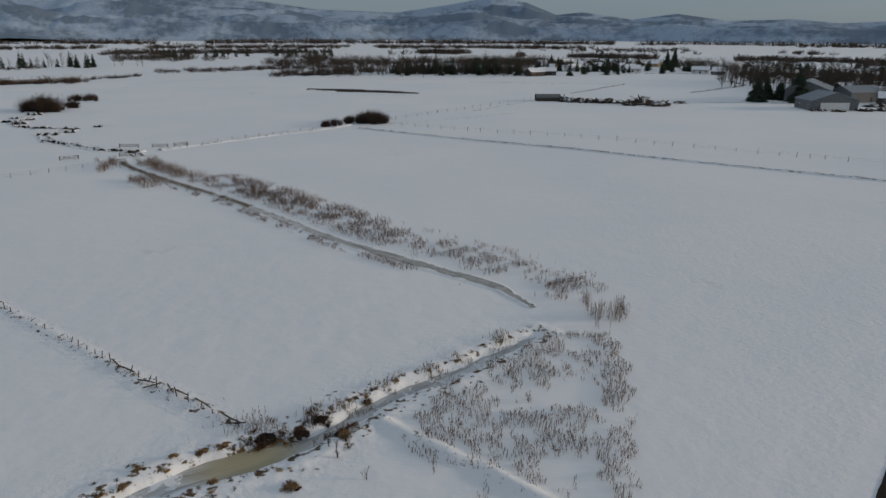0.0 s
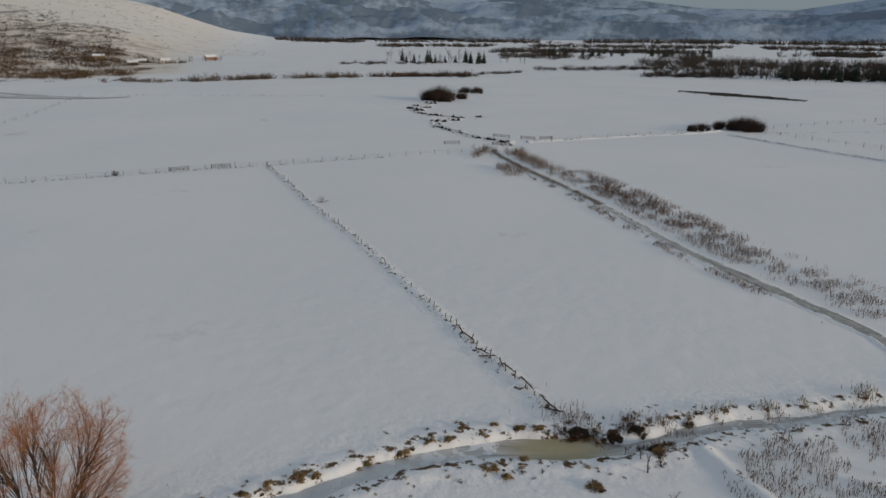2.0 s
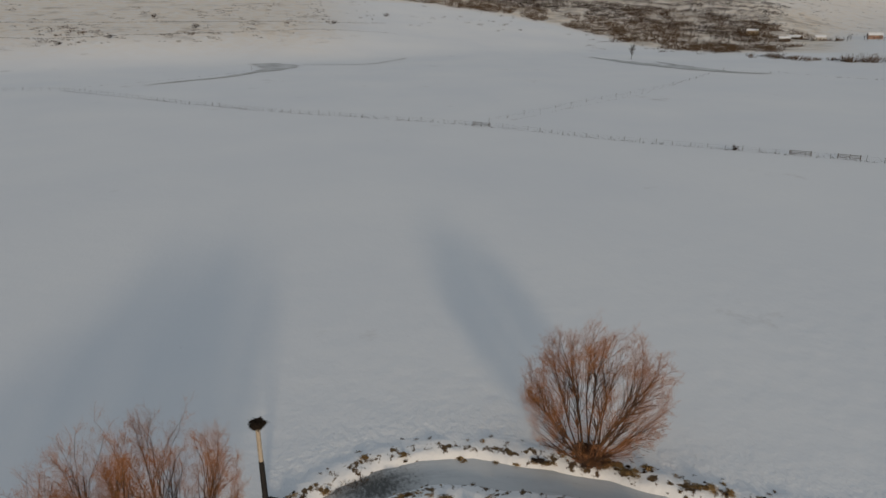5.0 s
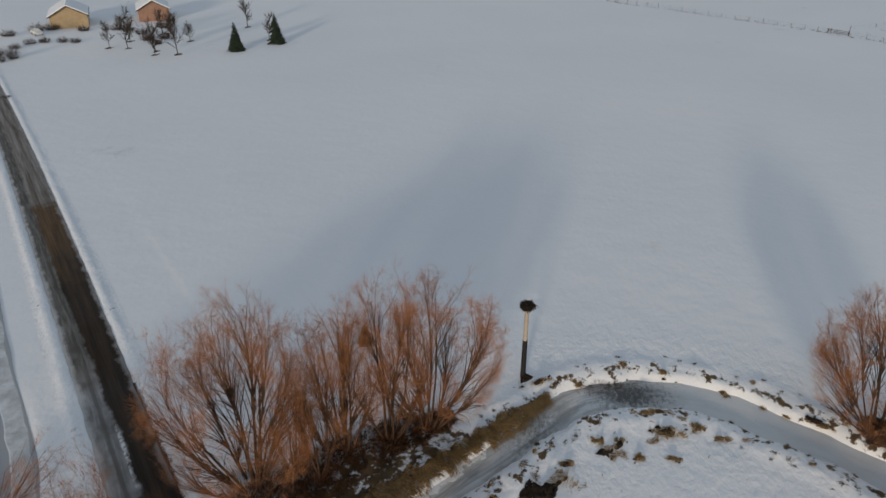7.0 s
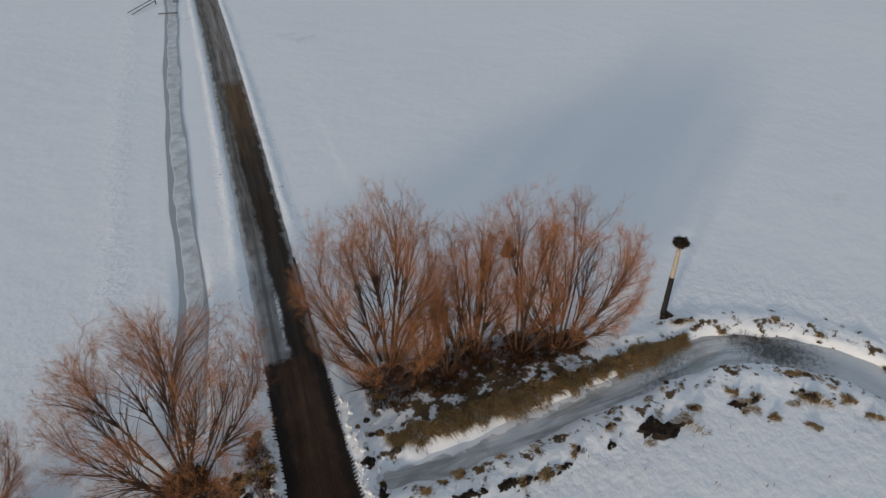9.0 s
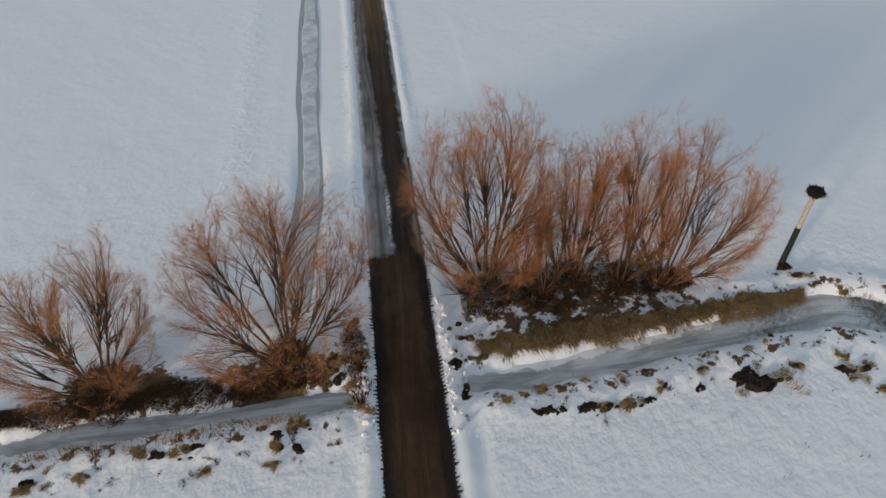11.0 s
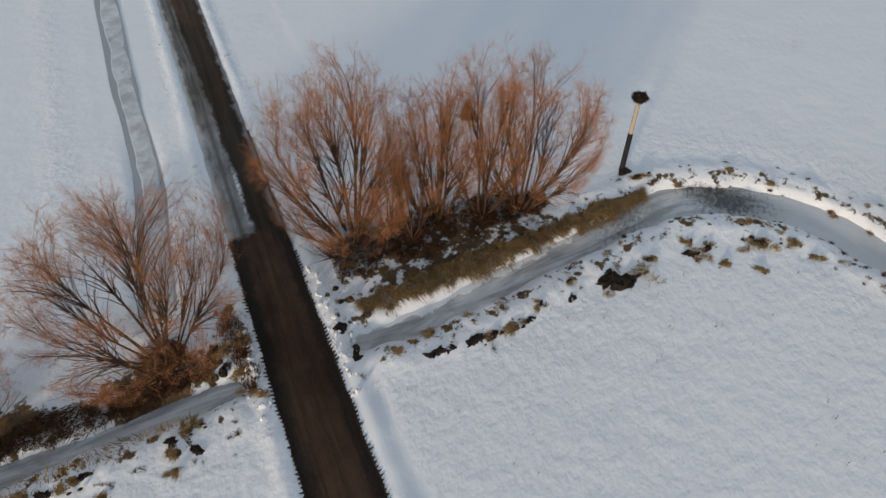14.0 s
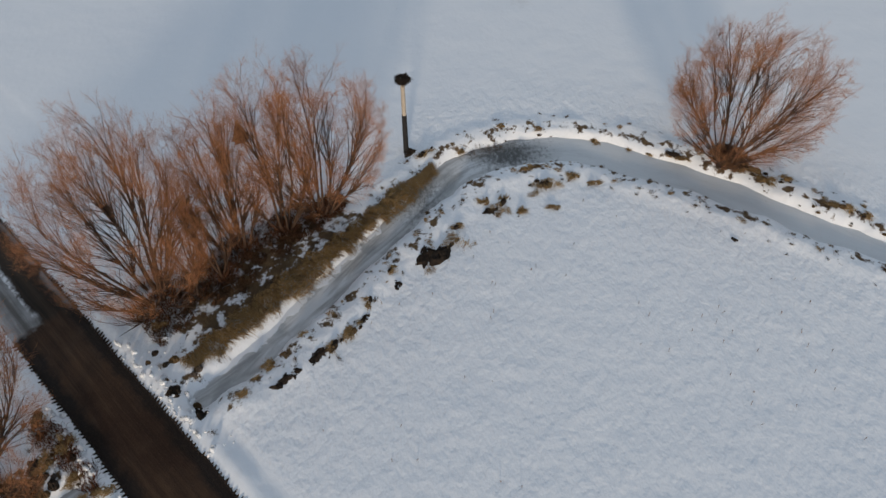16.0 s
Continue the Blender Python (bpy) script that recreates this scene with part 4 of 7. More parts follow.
ROW = "willows beside the farm road"
willow(-26.4, -19.9, "tall orange-twigged bare willow beside the muddy road", ROW, seed=3, high=13.8, half=5.4, spread=60, stems=22, forks=17, lean=(-0.05, -0.07), base=1.3, skirt=760)
willow(-26.9, -17.4, "slim orange-twigged bare willow in a row", ROW, seed=4, high=9.0, half=1.7, spread=20, stems=4, forks=12, base=0.5, skirt=160)
willow(-28.4, -16.0, "slim forked bare willow with pale brown stems", ROW, seed=14, high=11.5, half=2.0, spread=20, stems=4, forks=14, base=0.5, skirt=240)
willow(-31.0, -15.6, "tall orange-twigged bare willow in a row", ROW, seed=5, high=13.6, half=3.3, spread=34, stems=11, forks=15, lean=(-0.06, -0.03), base=0.9, skirt=500)
willow(-32.8, -13.0, "orange-twigged bare willow with dark lower stems", ROW, seed=7, high=13.8, half=3.1, spread=28, stems=9, forks=13, lean=(-0.06, 0.02), base=0.6, skirt=260)
willow(-34.7, -10.7, "spreading orange-twigged bare willow above a grassy bank", ROW, seed=8, high=13.2, half=4.6, spread=48, stems=13, forks=17, lean=(-0.06, 0.13), base=0.7, skirt=420)
willow(-12.8, -24.6, "broad reddish bare willow over the frozen stream", ROW, mound=1.5, seed=9, high=11.6, half=5.8, spread=68, stems=16, forks=20, lean=(-0.08, -0.15), skirt=1300, low=0.28, ragged=0.24)
willow(-4.0, -31.2, "low spreading reddish bare willow on the stream bank", ROW, mound=1.6, seed=10, high=9.6, half=5.2, spread=68, stems=14, forks=19, lean=(-0.05, -0.17), skirt=1100, low=0.28, ragged=0.24)
willow(-42.1, 19.6, "lone round pinkish-orange bare willow at the stream bend", mound=1.5, seed=12, high=12.0, half=5.9, spread=68, stems=20, forks=18, lean=(-0.03, 0.04), base=0.8, skirt=1000, low=0.18, ragged=0.09)


# ---- other vegetation, as arrays at the origin ----
def conifer_arrays(seed, high, wide, tiers=18, each=14):
    r = np.random.default_rng(seed)
    trunk = tubes(np.array([[[0, 0, -0.2], [0, 0, high * 0.5], [0, 0, high * 0.97]]], float), np.array([[0.03, 0.02, 0.005]]) * high / 2, 5)
    z = np.repeat(np.linspace(0.08, 0.97, tiers), each) * high + r.normal(size=tiers * each) * 0.02 * high
    reach = wide * np.maximum(1.02 - z / high, 0.02) ** 0.85 * r.uniform(0.75, 1.15, len(z)) + 0.05
    a = r.uniform(0, 2 * np.pi, len(z))
    out = np.stack([np.cos(a), np.sin(a), np.zeros(len(z))], -1)
    across = np.stack([-np.sin(a), np.cos(a), np.zeros(len(z))], -1)
    p = np.stack([np.zeros(len(z)), np.zeros(len(z)), z], -1)
    drop = np.array([0, 0, 1.0]) * (reach * 0.38)[:, None]
    w = (reach * 0.34)[:, None] * across
    mid, tip = p + out * (reach * 0.55)[:, None] - drop * 0.35, p + out * reach[:, None] - drop
    v = np.stack([p + drop * 0.25, mid + w - drop * 0.2, tip, mid - w - drop * 0.2, mid + drop * 0.15], 1)
    i = np.arange(len(z))[:, None] * 5
    t = np.concatenate([i + [0, 1, 4], i + [1, 2, 4], i + [2, 3, 4], i + [3, 0, 4]])
    return trunk, (v.reshape(-1, 3), np.zeros((0, 4), int), t)


def bare_arrays(r, high, wide, limbs=16, twigs=9, girth=1.0, bole=0.22):
    """A leafless round-headed tree, cheap: for the middle distance."""
    trunk = shoots(r, np.array([[0, 0, -0.2]]), np.array([[0.0, 0, 1]]), np.array([high * 0.8]), 4, 0.05, 0.05)
    s = r.uniform(bole, 1.0, limbs)
    q, d = along(np.repeat(trunk, limbs, 0), s)
    d = side_ways(d, r.uniform(0.35, 0.95, limbs), r.uniform(0, 2 * np.pi, limbs))
    p1 = shoots(r, q, d, wide * r.uniform(0.7, 1.2, limbs) * (1.15 - 0.55 * s), 3, 0.12, 0.1)
    pick = np.repeat(np.arange(limbs), twigs)
    q2, d2 = along(p1[pick], r.uniform(0.2, 1, len(pick)))
    d2 = side_ways(d2, r.uniform(0.2, 0.9, len(pick)), r.uniform(0, 2 * np.pi, len(pick)))
    p2 = shoots(r, q2, d2, wide * r.uniform(0.25, 0.6, len(pick)), 2, 0.12, 0.1)
    g = 0.016 * high * girth
    return joined([tubes(trunk, g * np.linspace(1, 0.25, 4)[None], 4), straps(p1, np.full((limbs, 1), g * 0.40) * np.linspace(1, 0.4, 3)[None]),
                   straps(p2, np.full((len(pick), 1), max(g * 0.22, 0.012 + 0.004 * high)) * np.array([[1, 0.5]]))])


def brush_arrays(r, high, wide, shoots_n=160, girth=0.02):
    """A leafless thicket: shoots that spread from the ground into a dome."""
    a, rr = r.uniform(0, 2 * np.pi, shoots_n), np.sqrt(r.uniform(0, 1, shoots_n))
    q = np.stack([rr * np.cos(a) * wide * 0.5, rr * np.sin(a) * wide * 0.5, np.full(shoots_n, -0.1)], -1)
    d = unit(np.stack([np.cos(a) * rr * 0.9 * wide / high, np.sin(a) * rr * 0.9 * wide / high, np.ones(shoots_n)], -1) + 0.3 * r.normal(size=(shoots_n, 3)) * [1, 1, 0.3])
    p = shoots(r, q, d, high * r.uniform(0.65, 1.05, shoots_n) * np.sqrt(1.1 - 0.75 * rr * rr), 3, 0.0, 0.14)
    q2, d2 = along(p, r.uniform(0.3, 0.9, shoots_n))
    p2 = shoots(r, q2, side_ways(d2, r.uniform(0.3, 0.9, shoots_n), r.uniform(0, 6.28, shoots_n)), high * r.uniform(0.2, 0.4, shoots_n), 2, 0.05, 0.1)
    return joined([straps(p, np.full((shoots_n, 1), girth) * np.array([[1, 0.8, 0.5]])), straps(p2, np.full((shoots_n, 1), girth * 0.7) * np.array([[1, 0.5]]))])


def conifer(x, y, high, wide, seed, label, needles, group="", category="tree"):
    c = thing("conifer", label, category, group, (x, y, height(x, y)))
    trunk, crown = conifer_arrays(seed, high, wide)
    part("trunk", trunk, WALL_DARK, c)
    part("crown", crown, needles, c, smooth=False)
    return c


def bush(name, x, y, high, wide, seed, label, material, n=160, girth=0.02, group=""):
    rr = np.random.default_rng(seed)
    if n < 500:
        shape = brush_arrays(rr, high, wide, n, girth)
    else:
        shape = joined([moved(brush_arrays(rr, high * rr.uniform(0.55, 1.05), wide * rr.uniform(0.35, 0.6), n // 6, girth * 0.7), *(rr.normal(size=2) * wide * 0.55), 0.0) for _ in range(8)])
    ob = part(name, shape, material)
    ob.location = (x, y, height(x, y) - 0.03)
    return tagged(ob, label, "bush", group)


conifer(-42.8, -18.7, 1.9, 0.8, 1, "small rusty-brown dead conifer standing in snow", RUST_NEEDLE)
# ---- the pole with a nest ----
def nest_pole(x, y):
    z = height(x, y)
    n = thing("nest_pole", "tall wooden pole with tarred foot and stick nest", "pole", at=(x, y, z))
    part("tarred_foot", tubes(np.array([[[0, 0, -0.5], [0, 0, 1.5], [0.01, 0, 3.45]]]), np.array([[0.21, 0.20, 0.19]]), 14), TAR, n, "black tarred lower half")
    part("shaft", tubes(np.array([[[0.01, 0, 3.4], [0.015, 0, 5.0], [0.02, 0, 6.25]]]), np.array([[0.17, 0.165, 0.16]]), 14), PALE_POLE, n, "pale bare wood upper half")
    deck = box(-0.32, -0.32, 6.22, 0.32, 0.32, 6.28, 0.02)
    part("platform", deck, OLD_WOOD, n)
    for s in (-1, 1):
        part("brace", tubes(np.array([[[0.02, 0, 5.7], [0.28 * s, 0.08 * s, 6.24]]]), np.array([[0.035, 0.035]]), 5), OLD_WOOD, n)
    r = np.random.default_rng(5)
    k = 520
    a, el = r.uniform(0, 2 * np.pi, k), r.uniform(-0.4, 1.0, k)
    ring = np.stack([np.cos(a) * (0.50 + 0.06 * r.normal(size=k)), np.sin(a) * (0.50 + 0.06 * r.normal(size=k)), 6.46 + 0.24 * el], -1)
    ring[:, :2] *= np.sqrt(np.clip(1 - ((el - 0.35) / 0.95) ** 2, 0.05, 1))[:, None] * r.uniform(0.2, 1.0, k)[:, None] ** 0.4
    way = unit(np.stack([-np.sin(a), np.cos(a), 0.25 * r.normal(size=k)], -1) + 0.45 * r.normal(size=(k, 3)) * [1, 1, 0.3])
    ln = r.uniform(0.15, 0.36, k)[:, None]
    part("nest", tubes(np.stack([ring - way * ln, ring, ring + way * ln], 1), np.full((k, 3), 0.02) * [0.6, 1, 0.5], 4), STICKS, n, "dark bowl of woven sticks")
    return n


nest_pole(-42.0, -5.3)


# ---- grass and clods along the banks ----
def tussock_arrays(seed, high, wide, n):
    """A torn sod: a lumpy mat with short bent grass on it."""
    r = np.random.default_rng(seed)
    sod = clod_arrays(seed + 50, wide * 0.42, high * 0.5)
    a, rr = r.uniform(0, 2 * np.pi, n), np.sqrt(r.uniform(0, 1, n))
    p = np.stack([np.cos(a) * rr * wide * 0.42, np.sin(a) * rr * wide * 0.27, high * 0.35 * (1 - rr) - 0.05], -1)
    lean = unit(np.stack([0.6 + np.cos(a), 0.3 + np.sin(a), np.zeros(n)], -1) + 0.5 * r.normal(size=(n, 3)) * [1, 1, 0]) * (wide * r.uniform(0.1, 0.34, n))[:, None]
    lean[:, 2] = -r.uniform(0.1, 0.5, n) * high
    return joined([sod, blades(p, high * r.uniform(0.4, 0.9, n), lean, np.full(n, 0.04))])


def scatter(models, places, group, seed, low=0.6, high=1.4):
    """Copies of the models at places on the ground, each turned and sized at random."""
    r = np.random.default_rng(seed)
    for k, (x, y) in enumerate(places):
        src = models[k % len(models)]
        ob = src if k < len(models) else copy_thing(src, Matrix())
        s = r.uniform(low, high)
        ob.matrix_basis = pose(x, y, height(x, y), 0, 0, r.uniform(0, 360)) @ Matrix.Diagonal((s, s, s * r.uniform(0.8, 1.2), 1))


def beside(line, n, near, far, seed, keep=lambda x, y: True):
    """Random places beside a line."""
    r = np.random.default_rng(seed)
    way = unit(np.gradient(line[:, :2], axis=0))
    out = []
    while len(out) < n:
        i = r.integers(len(line))
        d = r.uniform(near, far) * r.choice([-1, 1])
        x, y = line[i, 0] - way[i, 1] * d, line[i, 1] + way[i, 0] * d
        lat = abs((x - ROAD_FROM[0]) * ROAD_LEFT[0] + (y - ROAD_FROM[1]) * ROAD_LEFT[1])
        if lat > 2.9 and keep(x, y):
            out.append((x, y))
    return out


TAN = "tussocks along the stream"
tan_models = [tagged(part("grass_tussock", tussock_arrays(s, 0.24, 1.1, 110), DRY_GRASS, smooth=False), "tan dry grass tussock poking through snow", "grass", TAN) for s in (1, 2, 3, 4)]
close = lambda x, y: -48 < x < 10 and -40 < y < 62
scatter(tan_models, beside(STREAM, 95, 1.3, 3.4, 12, close), TAN, 13, 0.2, 0.75)
DARK = "dark tussocks along the stream"
dark_models = [tagged(part("grass_tussock", tussock_arrays(s, 0.28, 0.9, 90), DARK_GRASS, smooth=False), "dark wet grass tussock in trampled snow", "grass", DARK) for s in (5, 6, 7)]
tufts = [moved(tussock_arrays(60 + k % 9, 0.22, 0.7, 34), x, y, height(x, y), k * 1.7, 0.4 + 0.75 * ((k * 37) % 100) / 100) for k, (x, y) in enumerate(beside(STREAM, 330, 1.3, 4.6, 22, close))]
tagged(part("loose_tufts", joined(tufts), DARK_GRASS, smooth=False), "dark grass tufts and crumbs strewn along the banks", "grass", kind="stuff")
scatter(dark_models, [(-14.6, 51.2), (-12.9, 52.0), (-15.8, 50.6), (-11.6, 54.4), (-9.2, 51.9), (-8.4, 51.0), (-11.9, 45.0), (-13.2, 51.4), (-16.6, 52.0), (-10.4, 53.6), (-12.4, 55.1), (-8.0, 53.0)], DARK, 25, 0.9, 1.8)
scatter([copy_thing(tan_models[0], Matrix())], [(-7.5, 58.7), (-12.2, 54.8), (-11.3, 55.3), (-19.6, 42.8), (-25.0, 44.5), (-19.8, 49.9), (-23.9, -7.5), (-29.7, -2.6), (-35.6, 2.6), (-38.6, 5.1), (-37.3, 4.4), (-30.0, -5.6), (-36.6, 21.0), (-43.6, 12.4), (-42.9, 13.9)], TAN, 27, 0.5, 1.0)
CLODS = "black earth thrown up on the bank"


def earth_heap(x, y, long, wide, turn, seed, group=CLODS):
    """A low heap of crumbled black earth with a broken outline."""
    r = np.random.default_rng(seed)
    n = int(9 + 9 * long)
    pieces = []
    for k in range(n):
        g = r.uniform(-0.5, 0.5)
        size = wide * r.uniform(0.18, 0.55) * (1.2 - abs(g))
        v, q, t = clod_arrays(seed * 7 + k % 5, 1.0, 1.0)
        pieces.append(moved((v * [size * r.uniform(0.8, 1.6), size, 0.07 + 0.22 * size], q, t), g * long, r.normal() * 0.22 * wide, -0.02, r.uniform(0, 6.28)))
    ob = part("earth_heap", joined(pieces), SOIL, smooth=False)
    ob.matrix_basis = pose(x, y, height(x, y), 0, 0, turn)
    return tagged(ob, "crumbled black earth heap on snow", "earth", group, kind="stuff")


for k, row in enumerate(((-20.6, -10.4, 1.5, 0.55, 140), (-22.4, -8.9, 1.4, 0.50, 150), (-21.3, -9.8, 0.5, 0.3, 100), (-42.6, 15.6, 0.8, 0.6, 70), (-30.8, -3.0, 1.5, 0.8, 150), (-35.5, 1.3, 0.9, 0.5, 120), (-41.7, -5.0, 1.0, 0.7, 0),
                         (-18.3, -14.6, 0.8, 0.5, 40), (-19.6, -16.6, 0.8, 0.6, 10), (-14.6, -22.4, 1.3, 0.6, 48), (-15.6, -20.9, 1.0, 0.5, 48), (-3.9, -24.6, 0.9, 0.5, 140), (-5.6, -23.4, 0.7, 0.4, 150), (-8.9, -20.4, 1.2, 0.5, 60), (-9.4, -19.2, 0.7, 0.4, 90),
                         (1.7, -28.3, 0.7, 0.4, 140), (-12.6, 51.8, 1.5, 0.8, 20), (-15.4, 51.2, 1.6, 0.9, 30), (-11.0, 54.0, 1.2, 0.7, 30), (-9.0, 51.8, 1.3, 0.8, 60), (-33.4, 18.2, 0.4, 0.25, 50), (-25.4, -6.4, 0.7, 0.35, 150), (-28.2, -4.6, 0.6, 0.35, 150))):
    earth_heap(*row, 31 + k)


# ---- torn sods: black earth with a mat of combed dry grass ----
def sod(x, y, wide, black, seed, group="torn sods on the stream banks"):
    r = np.random.default_rng(seed)
    label = "torn sod of black earth and golden grass in snow" if black > 0.4 else "matted golden grass sod torn out of the snow"
    d, who = nearest(np.array([x]), np.array([y]), STREAM, 30.0)
    i = int(who[0])
    way = STREAM[min(i + 1, len(STREAM) - 1), :2] - STREAM[max(i - 1, 0), :2]
    s = thing("torn_sod", label, "sod", group, (x, y, height(x, y)), math.degrees(math.atan2(way[1], way[0])) + r.normal() * 14)
    v, q, t = clod_arrays(seed, 1.0, 1.0)
    part("earth", (v * [wide * (0.16 + 0.22 * black), wide * (0.14 + 0.16 * black), 0.14 + 0.07 * wide] + [wide * 0.12 * r.normal(), 0, 0.04], q, t), SOIL if black > 0.25 else DARK_GRASS, s)
    for _ in range(3):
        part("crumb", (v * wide * [0.08, 0.06, 0.06] * r.uniform(0.6, 1.5) + [wide * 0.36 * r.normal(), wide * 0.2 * r.normal(), 0.04], q, t), SOIL, s)
    n = int(60 + 170 * wide * (1.15 - black))
    c = r.normal(size=(max(3, int(wide * 4)), 2)) * [wide * 0.26, wide * 0.15] - [wide * 0.16 * black, 0]
    k = r.integers(len(c), size=n)
    p = np.stack([c[k, 0] + r.normal(size=n) * 0.11 * wide ** 0.5, c[k, 1] + r.normal(size=n) * 0.08 * wide ** 0.5, np.zeros(n)], -1)
    p[:, 2] = (0.15 + 0.08 * wide) * np.clip(1 - np.hypot(p[:, 0] / wide, p[:, 1] / wide) * 2.2, 0, 1) + 0.02
    comb = r.uniform(0, 6.28, len(c))[k]
    lean = np.stack([np.cos(comb), np.sin(comb), 0 * comb], -1) * r.uniform(0.15, 0.50, n)[:, None] + r.normal(size=(n, 3)) * 0.09
    lean[:, 2] = -r.uniform(0.02, 0.16, n)
    tagged(part("grass_mat", blades(p, r.uniform(0.07, 0.20, n), lean, r.uniform(0.03, 0.06, n)), DRY_GRASS, s, smooth=False), kind="stuff")
    return s


SODS = ((-40.6, 21.5, 1.6, 0.1), (-39.6, 22.0, 1.9, 0.1), (-41.0, 20.9, 1.2, 0.4), (-39.7, 23.4, 0.9, 0.2), (-36.7, 26.7, 1.6, 0.1), (-36.1, 28.1, 1.0, 0.2), (-42.1, 16.2, 1.4, 0.1), (-31.8, -1.4, 3.4, 0.75), (-36.0, 2.1, 1.7, 0.45), (-35.5, 3.7, 1.0, 0.1), (-38.4, 5.7, 2.4, 0.35), (-39.9, 4.1, 1.0, 0.0), (-36.5, 1.1, 0.8, 0.1), (-33.7, -0.8, 1.1, 0.7), (-39.3, 7.4, 1.1, 0.1), (-38.8, 9.1, 0.9, 0.0),
        (-36.1, 5.9, 0.8, 0.1), (-24.4, -6.9, 1.6, 0.2), (-23.1, -8.0, 1.3, 0.95), (-26.7, -6.2, 0.8, 0.7), (-29.4, -5.1, 0.9, 0.5), (-41.1, -1.1, 1.5, 0.1), (-42.4, -0.9, 0.9, 0.1), (-41.4, -3.8, 1.3, 0.8), (-42.1, 0.9, 1.3, 0.1),
        (-39.0, -1.8, 1.2, 0.1), (-42.6, 3.0, 2.0, 0.2), (-44.4, 9.8, 1.1, 0.0), (-45.3, 2.2, 0.6, 0.1), (-45.2, 5.4, 0.6, 0.2), (-44.2, 6.8, 0.5, 0.4),
        (-15.8, 50.3, 1.9, 0.5), (-14.3, 51.0, 1.5, 0.3), (-13.1, 50.5, 1.5, 0.5), (-8.6, 51.9, 1.9, 0.3), (-7.3, 57.6, 0.9, 0.0), (-11.8, 44.4, 1.7, 0.1), (-17.9, 44.7, 1.0, 0.1), (-19.7, 42.3, 1.4, 0.0), (-18.2, 42.2, 1.0, 0.0),
        (-20.0, 48.9, 1.0, 0.2), (-27.3, 41.0, 1.7, 0.0), (-24.8, 44.2, 0.9, 0.2), (-18.6, 49.8, 1.0, 0.2), (-22.4, 48.0, 0.8, 0.1), (-34.7, 30.1, 1.4, 0.3), (-34.0, 31.7, 1.1, 0.0), (-32.4, 33.7, 1.7, 0.0), (-31.4, 34.8, 1.2, 0.0),
        (-29.2, 38.4, 1.5, 0.0), (-28.4, 39.1, 1.2, 0.0), (-26.0, 43.4, 0.8, 0.4), (-24.5, 46.6, 0.9, 0.1), (-3.2, -25.2, 1.0, 0.3), (-4.9, -23.7, 1.2, 0.2), (-8.6, -20.3, 1.2, 0.1), (2.0, -28.0, 1.1, 0.2), (-5.1, -21.8, 0.7, 0.2), (-10.0, -20.3, 1.2, 0.0), (-0.6, -26.3, 0.8, 0.2), (-8.0, -19.4, 0.6, 0.1))
for k, row in enumerate(SODS):
    sod(*row, 700 + k)


# the combed golden grass that hangs over the water under the willows
def hanging_grass(line, wide, n, lean_by, seed, name, label, material):
    r = np.random.default_rng(seed)
    way = unit(np.gradient(line, axis=0))
    i = r.integers(len(line), size=n)
    u = r.uniform(-0.5, 0.5, n) * wide * (0.75 + 0.5 * fbm(i * 0.12, i * 0.0, 1.0, 3, seed)) * np.minimum(1.0, 0.35 + 2.6 * (1 - i / len(line)))
    p = np.stack([line[i, 0] - way[i, 1] * u, line[i, 1] + way[i, 0] * u, np.zeros(n)], -1)
    p[:, 2] = heights(p[:, 0], p[:, 1]) - 0.05
    side = np.stack([-way[i, 1], way[i, 0], np.zeros(n)], -1) * lean_by
    comb = fbm(p[:, 0], p[:, 1], 1.3, 2, seed)
    kept = fbm(p[:, 0], p[:, 1], 1.7, 3, seed + 60) > -0.62 + 0.8 * np.abs(u) / wide
    lean = side * r.uniform(0.35, 1.0, n)[:, None] + r.normal(size=(n, 3)) * 0.16 + np.stack([way[i, 0], way[i, 1], 0 * u], -1) * (comb * 0.6)[:, None]
    lean[:, 2] = -r.uniform(0.0, 0.35, n)
    ob = part(name, blades(p[kept], (r.uniform(0.35, 0.75, n) * (1 + 0.4 * comb))[kept], lean[kept], r.uniform(0.03, 0.06, n)[kept]), material, smooth=False)
    return tagged(ob, label, "grass", kind="stuff")


verge = curve_through([(-21.8, -16.4), (-26.0, -13.1), (-31.6, -9.0), (-36.2, -5.8), (-40.3, -3.2)], 0.1)
hanging_grass(verge, 2.3, 13000, -0.8, 3, "bank_grass", "golden dry grass combed over the stream bank", DRY_GRASS)
under = curve_through([(-24.0, -20.0), (-28.2, -16.5), (-32.2, -13.7), (-36.3, -9.3)], 0.1)
hanging_grass(under, 4.6, 10500, -0.25, 4, "litter_grass", "dark rusty flattened grass under the willows", DARK_RUST)
hanging_grass(curve_through([(1.8, -34.0), (-2.9, -30.2), (-6.2, -27.9), (-9.5, -25.0), (-13.6, -21.9)], 0.1), 2.4, 8200, -0.5, 5, "bank_grass", "dark brown grass on the bank under a willow", DARK_RUST)
hanging_grass(curve_through([(-17.2, -23.6), (-15.6, -21.3), (-13.7, -18.7)], 0.1), 1.9, 1300, 0.1, 6, "bank_grass", "rusty grass at the road edge", SUCKER)


hanging_grass(curve_through([(-40.4, -1.6), (-42.3, 0.6), (-43.4, 3.2), (-43.5, 6.6)], 0.1), 1.4, 1100, -0.3, 7, "bank_grass", "dark wet grass where the stream bends", DARK_GRASS)


